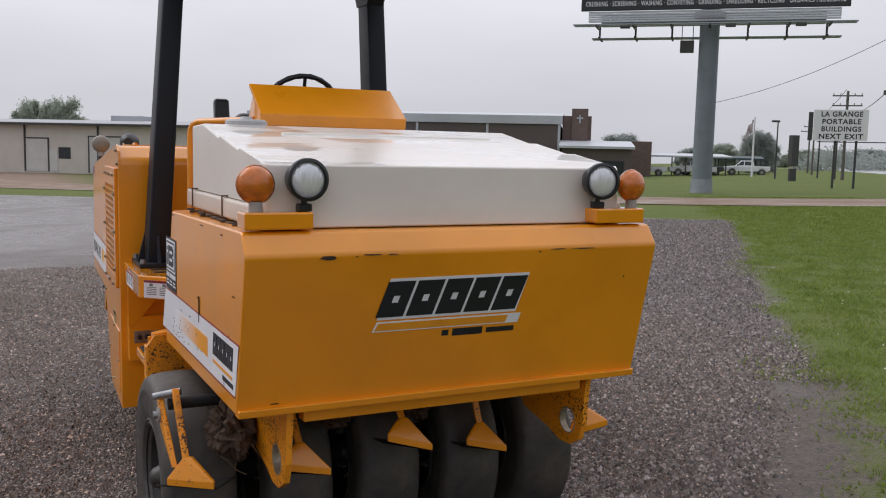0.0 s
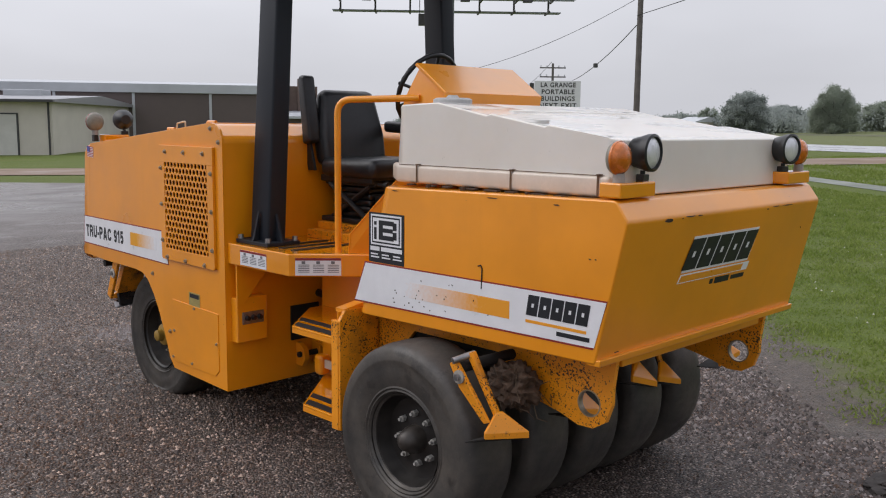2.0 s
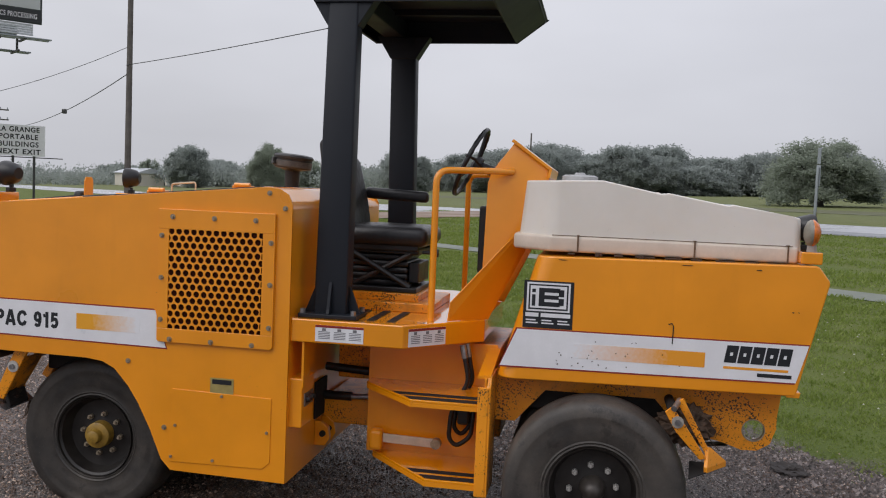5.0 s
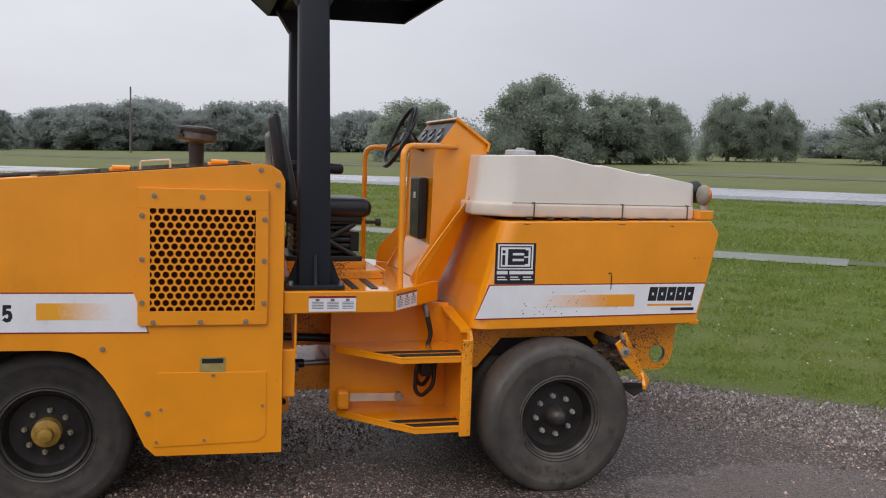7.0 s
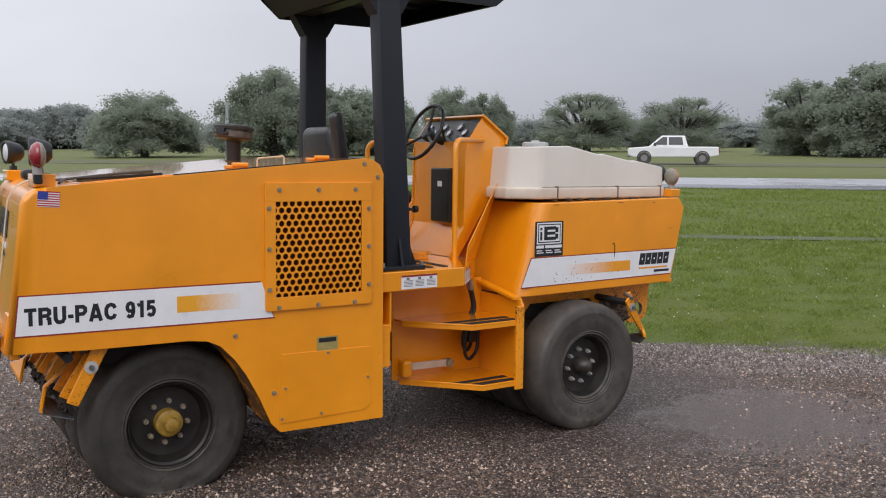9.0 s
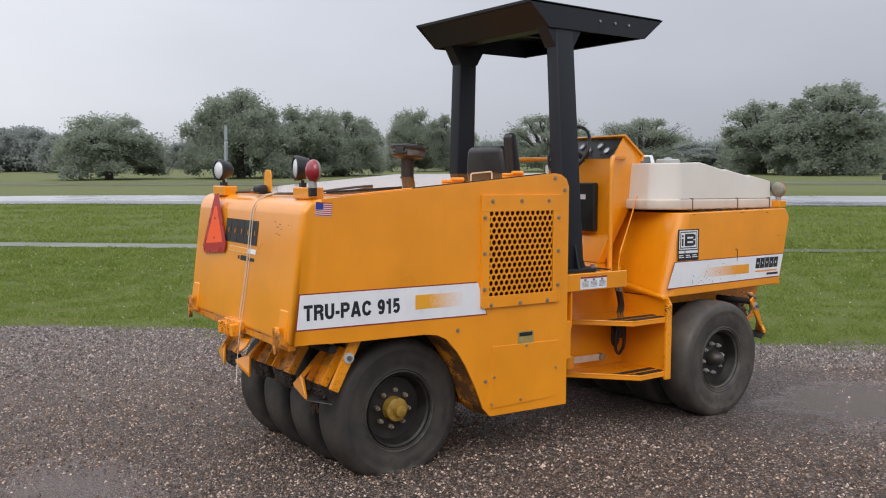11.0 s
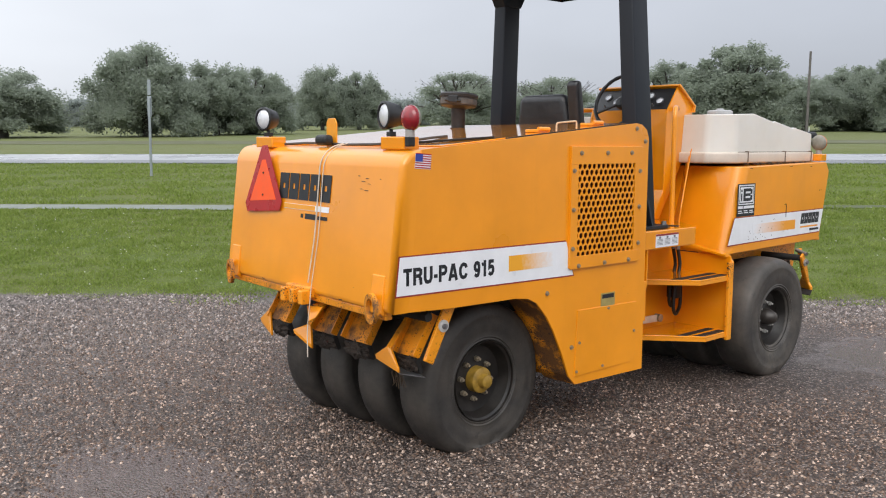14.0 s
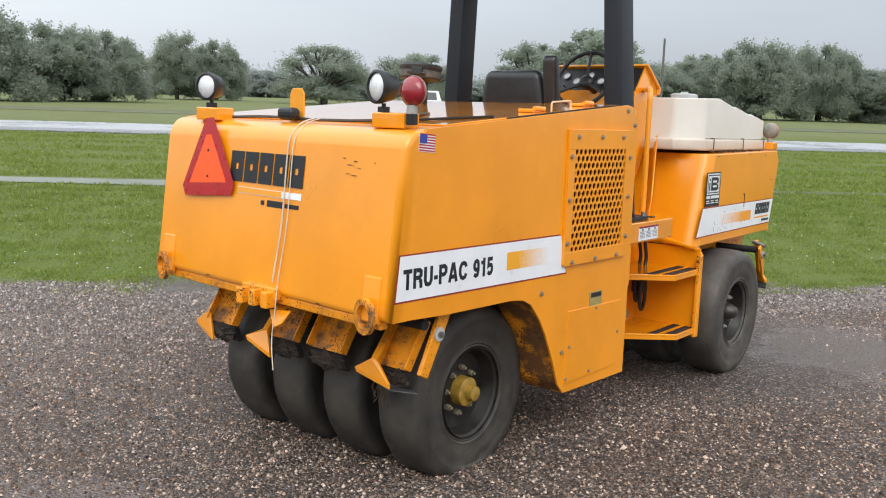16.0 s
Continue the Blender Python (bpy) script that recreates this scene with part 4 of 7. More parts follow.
bars([(-3.757, -3.560, 1.160, 1.292)], sm, "plate_panel", plate, decal_white, 0.0018)
bars([(-3.748, -3.569, 1.168, 1.284)], sm, "plate_field", plate, decal_black, 0.0026)
bars([(-3.741, -3.576, 1.175, 1.277)], sm, "plate_ground", plate, decal_white, 0.0034)
for stroke in [(-3.733, -3.717, 1.184, 1.236), (-3.733, -3.717, 1.246, 1.262), (-3.702, -3.676, 1.184, 1.268), (-3.676, -3.606, 1.184, 1.204), (-3.676, -3.606, 1.248, 1.268),
      (-3.676, -3.612, 1.217, 1.235), (-3.612, -3.588, 1.190, 1.222), (-3.612, -3.588, 1.230, 1.262)]:
    bars([stroke], sm, "plate_mark", plate, decal_black, 0.0042)
bars([(-3.760, -3.700, 1.134, 1.152), (-3.690, -3.556, 1.134, 1.152)] + [(-3.757 + 0.072 * i, -3.757 + 0.072 * i + w, z, z + 0.006) for i in range(3) for z, w in ((1.116, 0.045), (1.103, 0.055))],
     sm, "plate_print", plate, decal_white, 0.0018)
part("crack", moved(tube([(-3.12, 1.137, 0.001), (-3.105, 1.142, 0.002), (-3.098, 1.13, 0.002), (-3.100, 1.05, 0.002)], 0.0025, 6), sm), black_and_shade, front_body)
for i, (u, v, w, h) in enumerate(((-2.595, 1.223, 0.012, 0.007), (-2.571, 1.224, 0.010, 0.005), (-3.60, 1.400, 0.05, 0.006), (-3.05, 1.405, 0.07, 0.005), (-2.75, 1.40, 0.04, 0.007))):
    chips(u, v, w, h, sm, front_body, 40 + i)
# spatter on the stripe
rnd = random.Random(8)
for i in range(26):
    u, v = -3.62 + abs(rnd.gauss(0, 0.22)), 0.915 + rnd.random() ** 1.6 * 0.13
    sheet([(u + q * math.cos(a), v + q * math.sin(a)) for a, q in ((k * 1.047, rnd.uniform(0.0015, 0.0042)) for k in range(6))], sm, rust, "mud_speck", front_body, 0.0036)

# rear side prints
rm = side_print(RL - 0.0005, 0, 0)
part("stripe_border", moved(prism([(-6.676, 1.060), (-6.697, 0.874), (-5.492, 0.862), (-5.566, 1.057)], "z", 0, 0.0010, 0), rm), decal_red, hood)
part("stripe", moved(prism([(-6.670, 1.054), (-6.690, 0.881), (-5.500, 0.869), (-5.560, 1.050)], "z", 0, 0.0018, 0), rm), decal_white, hood, "white stripe with the model name")
sheet(quad(-5.985, -5.64, 0.930, 1.008), rm, fade_rear, "stripe_block", hood, 0.0026)
STROKES = {"T": (0.64, "0 .89 .64 .89|.32 .78 .32 0"), "R": (0.70, ".11 0 .11 1|.22 .89 .45 .89 .57 .80 .57 .64 .45 .52 .22 .52|.44 .41 .56 .34 .58 0"),
           "U": (0.68, ".11 1 .11 .30 .20 .14 .34 .105 .48 .14 .57 .30 .57 1"), "-": (0.30, "0 .39 .30 .39"), "P": (0.66, ".11 0 .11 1|.22 .89 .43 .89 .55 .79 .55 .60 .43 .48 .22 .48"),
           "A": (0.76, ".10 0 .36 1|.66 0 .40 1|.24 .28 .52 .28"), "C": (0.72, ".61 .68 .53 .84 .38 .895 .22 .84 .12 .66 .11 .50 .12 .34 .22 .16 .38 .105 .53 .16 .61 .33"),
           "9": (0.56, ".46 .52 .36 .43 .22 .43 .12 .54 .11 .70 .18 .85 .30 .895 .42 .82 .46 .62 .45 .36 .38 .14 .25 .10 .10 .19"), "1": (0.46, ".30 0 .30 1|.04 .73 .19 .78"),
           "5": (0.56, ".51 .89 .16 .89 .13 .50 .27 .58 .40 .55 .46 .42 .46 .28 .38 .13 .25 .10 .09 .20"), " ": (0.30, "")}


def stroke_letter(char, x, h, k, bold):
    """One letter of even heavy strokes, its foot at x on the base line."""
    bm = bmesh.new()
    for n_line, line in enumerate(STROKES[char][1].split("|")):
        q = [float(v) for v in line.split()]
        pts = [Vector((x + q[i] * h * k, q[i + 1] * h, 0.0022 + 0.0003 * n_line)) for i in range(0, len(q), 2)]
        rows = []
        for i, p in enumerate(pts):
            d0 = (p - pts[max(i - 1, 0)]).normalized() if i else (pts[1] - p).normalized()
            d1 = (pts[min(i + 1, len(pts) - 1)] - p).normalized() if i < len(pts) - 1 else d0
            n0, n1 = Vector((-d0.y, d0.x, 0)), Vector((-d1.y, d1.x, 0))
            m = (n0 + n1).normalized()
            m *= bold * h / max(0.6, m.dot(n0))
            rows.append((bm.verts.new(p + m), bm.verts.new(p - m)))
        for (a, b), (c, d) in zip(rows, rows[1:]):
            bm.faces.new((a, b, d, c))
    return bm


pen = -6.652
for char in "TRU-PAC 915":
    if char != " ":
        part("letter", moved(stroke_letter(char, pen, 0.080, 0.985, 0.107), rm @ Matrix.Translation((0, 0.922, 0))), decal_black, hood)
    pen += (STROKES[char][0] + 0.085) * 0.080 * 0.985
gold = sheet(quad(-5.262, -5.142, 0.668, 0.742), rm, decal_gold, "type_plate", hood, 0.002)
bars([(-5.252, -5.152, 0.712, 0.735)], rm, "small_print", gold, decal_black, 0.0022)
flag_m = rm @ Matrix.Translation((-6.585, 1.449, 0)) @ Matrix.Rotation(radians(-4), 4, "Z")
flag = sheet(quad(0, 0.092, 0, 0.066), flag_m, decal_white, "flag_sticker", hood, 0.0012, "small striped flag sticker")
bars([(0.0, 0.092, 0.0051 + 0.0102 * k - 0.0025, 0.0051 + 0.0102 * k + 0.0026) for k in range(7)], flag_m, "stripes", flag, smv_red, 0.0014)
bars([(0.0, 0.042, 0.032, 0.066)], flag_m, "canton", flag, decal_blue, 0.0022)

# perforated grille over the radiator
def grille():
    pitch, hole = 0.0385, 0.0152
    cells = []
    row = 0
    z = 0.975
    while z < 1.452:
        k = 0
        y = 5.014 + (pitch / 2 if row % 2 else 0)
        while y < 5.502:
            cells.append((y, z))
            y += pitch
        z += pitch * 0.8660254
        row += 1
    bm = bmesh.new()
    R = pitch / math.sqrt(3)
    for y, z in cells:
        out, inn, deep = [], [], []
        for k in range(12):
            a = math.pi / 6 * k + math.pi / 2
            rr = R if k % 2 == 0 else R * math.cos(math.pi / 6)
            out.append(bm.verts.new((0.6705, y + rr * math.cos(a), z + rr * math.sin(a))))
            inn.append(bm.verts.new((0.6705, y + hole * math.cos(a), z + hole * math.sin(a))))
            deep.append(bm.verts.new((0.6765, y + hole * math.cos(a), z + hole * math.sin(a))))
        for k in range(12):
            j = (k + 1) % 12
            bm.faces.new((out[k], out[j], inn[j], inn[k]))
            bm.faces.new((inn[k], inn[j], deep[j], deep[k]))
    bmesh.ops.remove_doubles(bm, verts=bm.verts, dist=0.0004)
    return bm


vent = part("grille_frame", joined(
    prism([(4.958, 0.900), (5.535, 0.900), (5.545, 0.910), (5.545, 0.968), (4.948, 0.968), (4.948, 0.910)], "x", 0.6695, 0.6845, 0.002),
    box(0.6695, 0.6845, 4.948, 5.545, 1.453, 1.548, 0.002), box(0.6695, 0.6845, 4.948, 5.008, 0.968, 1.453, 0.0), box(0.6695, 0.6845, 5.490, 5.545, 0.968, 1.453, 0.0)),
    orange, roller, "orange bolted grille panel")
part("perforated_sheet", grille(), orange, vent)
part("radiator_core", box(0.6800, 0.6840, 4.99, 5.51, 0.955, 1.47, 0), red_core, vent)


def bolt_mesh():
    bm = joined(rod((0, 0, 0), (-0.004, 0, 0), 0.0125, 0.0125, 14), rod((-0.004, 0, 0), (-0.012, 0, 0), 0.0085, 0.007, 6))
    me = bpy.data.meshes.new("bolt")
    bm.to_mesh(me)
    bm.free()
    me.materials.append(bolt_grey)
    return me


BOLT = bolt_mesh()
for y, z in ((5.47, 1.512), (5.255, 1.512), (5.045, 1.512), (5.525, 1.42), (5.525, 1.215), (5.525, 1.01), (4.966, 1.41), (4.966, 1.21), (4.966, 1.005), (5.475, 0.916), (5.26, 0.916), (5.05, 0.916)):
    place("bolt", BOLT, vent, at=Matrix.Translation((0.6693, y, z)))
for y, z in ((4.985, 1.645), (4.905, 1.575), (5.70, 0.79), (5.20, 0.655), (5.44, 0.492), (4.965, 0.497), (5.46, 0.335), (5.24, 0.335), (5.50, 0.475)):
    place("bolt", BOLT, hood, at=Matrix.Translation((RL, y, z)))
door = part("access_door", prism([(5.458, 0.672), (4.947, 0.664), (4.947, 0.352), (4.985, 0.318), (5.474, 0.309)], "x", RL - 0.0045, RL + 0.002, 0.0015), orange, roller, "flush access door")

# canopy on two posts
def post(x0, x1, py):
    bm = hull([(x0 + sx * 0.055, (py - 0.015) + sy * 0.082, 1.056) for sx in (-1, 1) for sy in (-1, 1)] + [(x1 + sx * 0.05, py + sy * 0.075, 2.60) for sx in (-1, 1) for sy in (-1, 1)], 0.012, 3)
    p = part("canopy_post", bm, black_paint, roller, "black steel canopy post", smooth=30)
    part("base_plate", box(x0 - 0.10, x0 + 0.10, py - 0.16, py + 0.13, 1.057, 1.078, 0.004), black_paint, p)
    for sy in (-1, 1):
        part("gusset", prism([((py - 0.015) + sy * 0.082, 1.078), ((py - 0.015) + sy * 0.140, 1.078), ((py - 0.015) + sy * 0.125, 1.11), ((py - 0.015) + sy * 0.084, 1.215)], "x", x0 - 0.008, x0 + 0.008, 0.002), black_paint, p)
    part("gusset", prism([(x0 - 0.054, 1.078), (x0 - 0.094, 1.078), (x0 - 0.085, 1.10), (x0 - 0.053, 1.23)] if x0 < CX else [(x0 + 0.054, 1.078), (x0 + 0.094, 1.078), (x0 + 0.085, 1.10), (x0 + 0.053, 1.23)], "y", py - 0.023, py - 0.007, 0.002), black_paint, p)
    for sx in (-1, 1):
        for sy in (-1, 1):
            part("bolt", rod((x0 + sx * 0.082, (py - 0.015) + sy * 0.125, 1.078), (x0 + sx * 0.082, (py - 0.015) + sy * 0.125, 1.100), 0.015, 0.014, 6), steel, p)
    part("head_bracket", hull([(x1 + sx * 0.045, py + sy * 0.16, 2.60) for sx in (-1, 1) for sy in (-1, 1)] + [(x1 + sx * 0.05, py + sy * 0.078, 2.47) for sx in (-1, 1) for sy in (-1, 1)], 0.003), black_paint, p)


post(0.800, 0.905, 4.72)
post(2.035, 1.965, 4.655)
KX0, KX1 = 0.845, 2.055
canopy = part("canopy", box(KX0, KX1, 3.82, 5.02, 2.712, 2.735, 0.006), black_paint, roller, "black sheet-steel canopy")
for x in (KX0, KX1 - 0.012):
    side_plate = part("side_fascia", prism([(3.80, 2.730), (3.985, 2.588), (4.86, 2.578), (5.02, 2.715), (5.03, 2.730)], "x", x, x + 0.012, 0.002), black_paint, canopy)
part("front_fascia", hull([(x, y, z) for x in (KX0 + 0.012, KX1 - 0.012) for y, z in ((3.81, 2.728), (3.822, 2.728), (3.985, 2.590), (3.997, 2.594))]), black_paint, canopy)
part("rear_fascia", hull([(x, y, z) for x in (KX0 + 0.012, KX1 - 0.012) for y, z in ((5.01, 2.728), (5.022, 2.728), (4.86, 2.580), (4.848, 2.584))]), black_paint, canopy)
part("cross_beam", box(0.86, 2.04, 4.66, 4.78, 2.598, 2.70, 0.006), black_paint, canopy)
for x in (1.2, 1.7):
    part("rib", box(x - 0.02, x + 0.02, 4.0, 4.85, 2.68, 2.713, 0.003), black_paint, canopy)
for y in (4.15, 4.28, 4.42):
    part("bolt", rod((KX0, y, 2.66), (KX0 - 0.008, y, 2.66), 0.010, 0.009, 8), steel, canopy)

# console
cons_side = [(3.885, 1.942), (3.71, 1.822), (3.695, 1.62), (4.06, 1.058), (4.13, 1.058), (4.02, 1.25), (4.01, 1.74), (3.99, 1.80)]
console = part("console", prism(cons_side, "x", 1.105, 1.117, 0.002), orange, roller, "orange sheet-steel operator console", smooth=30)
part("console_side", prism(cons_side, "x", 1.735, 1.747, 0.002), orange, console)
part("console_hood", hull([(x, y, z) for x in (1.085, 1.767) for y, z in ((3.900, 1.950), (3.705, 1.815), (3.69, 1.822), (3.888, 1.962))], 0.003), orange, console)
part("console_edge", hull([(x, y, z) for x in (1.085, 1.767) for y, z in ((3.705, 1.815), (3.69, 1.822), (3.70, 1.775), (3.712, 1.775))], 0.002), orange, console)
part("front_sheet", prism([(3.712, 1.80), (3.698, 1.62), (4.055, 1.062), (4.067, 1.062), (3.712, 1.622), (3.724, 1.80)], "x", 1.117, 1.735, 0.0), orange, console)
dash_m = frame_of((1.735, 4.000, 1.790), (-1, 0, 0), (0, 3.888 - 4.000, 1.935 - 1.790))
dash = part("dashboard", moved(prism(quad(0, 0.618, 0, 0.182), "z", -0.008, 0, 0), dash_m), plastic_black, console, "black dashboard with round gauges")
for i in range(6):
    u = 0.09 + 0.09 * i
    gm = dash_m @ Matrix.Translation((u, 0.115 - 0.045 * (i % 2), 0.0))
    part("gauge", moved(lathe([(0.027, 0), (0.027, 0.010), (0.022, 0.011), (0.021, 0.006), (0.0001, 0.006)], "z", 20), gm), steel, dash)
    part("gauge_face", moved(lathe([(0.0205, 0.0062), (0.0205, 0.0075), (0.0001, 0.0075)], "z", 20), gm), decal_white, dash)
for i in range(5):
    gm = dash_m @ Matrix.Translation((0.10 + 0.1 * i, 0.030, 0))
    part("switch", moved(rod((0, 0, 0), (0, 0.006, 0.022), 0.006, 0.004, 8), gm), steel, dash)
part("rear_sheet", prism([(4.000, 1.79), (4.012, 1.25), (4.10, 1.06), (4.088, 1.06), (4.000, 1.25), (3.988, 1.79)], "x", 1.117, 1.735, 0), orange, console)
part("manual_box", box(1.22, 1.44, 4.012, 4.062, 1.27, 1.62, 0.012, 3), plastic_black, console, "black plastic document box")
part("box_label", box(1.30, 1.35, 4.0625, 4.0645, 1.50, 1.535, 0), decal_white, console)
for sgn in (-1, 1):
    flare = [(-0.321, 3.700, 1.640), (-0.366, 3.745, 1.615), (-0.538, 4.138, 1.150), (-0.534, 4.150, 1.057), (-0.385, 3.975, 1.057)]
    part("flared_plate", hull([(1.426 - sgn * x + d, y - d, z) for d in (0, 0.004) for x, y, z in flare]), orange, console)
    part("flare_lip", tube([(1.426 - sgn * x, y, z) for x, y, z in flare[1:4]], 0.004, 6), orange, console)

# steering wheel
sw = frame_of((1.40, 4.140, 1.850), (-1, 0, 0), (0, -0.165, 0.35))
ring = bmesh.new()
for k in range(44):
    for j in range(10):
        a, b = 2 * math.pi * k / 44, 2 * math.pi * j / 10
        grip = 0.0125 + 0.001 * math.cos(a * 22)
        r = 0.19 + grip * math.cos(b)
        ring.verts.new((r * math.cos(a), r * math.sin(a), grip * math.sin(b)))
ring.verts.ensure_lookup_table()
for k in range(44):
    for j in range(10):
        i0, i1 = k * 10, ((k + 1) % 44) * 10
        ring.faces.new([ring.verts[q] for q in (i0 + j, i1 + j, i1 + (j + 1) % 10, i0 + (j + 1) % 10)])
wheel_rim = part("steering_wheel", moved(ring, sw), plastic_black, roller, "thin black three-spoke steering wheel", smooth=60)
for a in (90, 210, 330):
    c, s = math.cos(radians(a)), math.sin(radians(a))
    part("spoke", moved(rod((0, 0, -0.03), (0.185 * c, 0.185 * s, 0), 0.010, 0.009, 8), sw), plastic_black, wheel_rim)
part("hub_cap", moved(lathe([(0.045, -0.055), (0.045, -0.020), (0.03, -0.008), (0.0001, -0.006)], "z", 20), sw), plastic_black, wheel_rim)
part("column", moved(rod((0, 0, -0.05), (0, 0.02, -0.24), 0.026, 0.03), sw), plastic_black, wheel_rim)
part("lever", tube([(1.30, 4.05, 1.80), (1.24, 4.10, 1.86), (1.20, 4.14, 1.88)], 0.008, 8), plastic_black, wheel_rim)

# hand rails
for x, xc in ((0.893, 1.105), (1.985, 1.747)):
    part("hand_rail", tube(arc([(x, 4.235, 1.05), (x, 4.235, 1.79), (xc, 3.885, 1.80)], 0.07, 7), 0.0165, 12), orange, roller, "bent orange tube handrail", smooth=60)

# seat
seat = part("seat", soften(box(1.20, 1.68, 4.33, 4.80, 1.385, 1.495, 0), 0.05, 5), vinyl, roller, "worn black vinyl operator seat with armrests", smooth=60)
back = hull([(x, y, z) for x in (1.215, 1.665) for y, z in ((4.735, 1.44), (4.850, 1.44))] + [(x, y, z) for x in (1.21, 1.67) for y, z in ((4.765, 1.62), (4.885, 1.62))] + [(x, y, z) for x in (1.255, 1.625) for y, z in ((4.815, 1.868), (4.905, 1.858))], 0.045, 5)
part("backrest", back, vinyl, seat, smooth=60)
part("seat_pan", box(1.23, 1.65, 4.38, 4.82, 1.360, 1.40, 0.01), plastic_black, seat)
for x in (1.185, 1.695):
    arm = hull([(x + sx * (0.040 if x < CX else 0.026), y, z) for sx in (-1, 1) for y, z in (((4.795, 1.58), (4.87, 1.56), (4.915, 1.915), (4.895, 1.94), (4.855, 1.935)) if x < CX else ((4.42, 1.615), (4.42, 1.680), (4.80, 1.630), (4.80, 1.695)))], 0.024, 4)
    part("armrest", arm, vinyl, seat, smooth=60)
    part("arm_bracket", hull([(x + sx * 0.008, y, z) for sx in (-1, 1) for y, z in ((4.80, 1.42), (4.86, 1.42), (4.87, 1.66), (4.91, 1.66))]), plastic_black, seat)
for z0, z1, a, b in ((1.345, 1.385, 1.25, 1.63), (1.143, 1.170, 1.22, 1.66)):
    part("slide_frame", box(a, b, 4.38, 4.80, z0, z1, 0.006), plastic_black, seat)
for x in (1.24, 1.62):
    part("scissor_link", rod((x, 4.42, 1.17), (x, 4.74, 1.35), 0.016, None, 8), plastic_black, seat)
    part("scissor_link", rod((x + 0.02, 4.74, 1.17), (x + 0.02, 4.42, 1.35), 0.016, None, 8), plastic_black, seat)
for z in (1.172, 1.206, 1.240, 1.274, 1.308):
    part("bellows", soften(box(1.27, 1.61, 4.44, 4.76, z, z + 0.032, 0), 0.012, 2), plastic_black, seat)
part("spring_box", box(1.30, 1.58, 4.385, 4.44, 1.19, 1.30, 0.006), plastic_black, seat)
part("adjuster_knob", joined(rod((1.26, 4.36, 1.36), (1.26, 4.30, 1.36), 0.010), rod((1.26, 4.30, 1.36), (1.26, 4.275, 1.36), 0.022)), plastic_black, seat)
riser = part("seat_riser", prism([(4.28, 1.056), (4.28, 1.098), (4.30, 1.102), (4.80, 1.102), (4.80, 1.056)], "x", 1.12, 1.74, 0.004), orange_flecked, roller, "orange stepped seat platform")
part("riser_top", prism([(4.36, 1.102), (4.36, 1.138), (4.38, 1.142), (4.80, 1.142), (4.80, 1.102)], "x", 1.19, 1.69, 0.004), orange_flecked, riser)
part("riser_lip", box(1.115, 1.36, 4.262, 4.282, 1.085, 1.104, 0.003), orange_dirty, riser)
for y in (4.40, 4.50, 4.60):
    part("tread_strip", box(0.74, 1.10, y - 0.018, y + 0.018, 1.0565, 1.060, 0), decal_black, deck)

# warning labels on the deck's edge
def warning_label(m, w, h):
    p = sheet(quad(0, w, 0, h), m, decal_white, "warning_label", deck, 0.0012, "white warning label with small print")
    bars([(0.0, w, h * 0.86, h)], m, "label_head", p, decal_red, 0.0014)
    cells = []
    for k in range(3):
        u = w * (0.04 + 0.32 * k)
        cells += [(u + 0.006, u + w * 0.27, h * (0.68 - 0.1 * j), h * (0.72 - 0.1 * j)) for j in range(1, 6)]
        cells.append((u + w * 0.10, u + w * 0.18, h * 0.66, h * 0.82))
    bars(cells, m, "label_print", p, decal_grey, 0.0014)


warning_label(frame_of((0.6595, 4.745, 0.955), (0, -1, 0), (0, 0, 1)), 0.235, 0.078)
along_edge = Vector((1.03 - 0.66, 3.985 - 4.32, 0)).normalized()
warning_label(frame_of((0.66 + along_edge.x * 0.03 - 0.0006, 4.32 + along_edge.y * 0.03 - 0.0006, 0.952), along_edge, (0, 0, 1)), 0.22, 0.085)

# step well beside the front frame
fender = part("step_fender", prism([(0.632, 0.29), (0.632, 0.80), (0.665, 0.848), (0.86, 0.848), (0.86, 0.29)], "y", 3.895, 3.915, 0.003), orange_dirty, roller, "spattered orange fender plate behind the wheel")
part("fender_flange", box(0.628, 0.650, 3.905, 3.955, 0.29, 0.80, 0.004), orange_dirty, fender)
part("fender_web", hull([(0.66, 3.90, 0.835), (0.66, 3.96, 0.835), (1.05, 3.90, 0.90), (1.05, 3.96, 0.90), (0.66, 3.90, 0.850), (0.66, 3.96, 0.850), (1.05, 3.90, 0.915), (1.05, 3.96, 0.915)]), orange, fender)
well = part("step_well", prism([(3.915, 0.335), (4.575, 0.335), (4.575, 0.93), (3.915, 0.93)], "x", 1.05, 1.062, 0.002), orange, roller, "orange boarding step well")
part("well_side", box(0.64, 1.05, 3.916, 3.926, 0.31, 0.84, 0.002), orange, well)
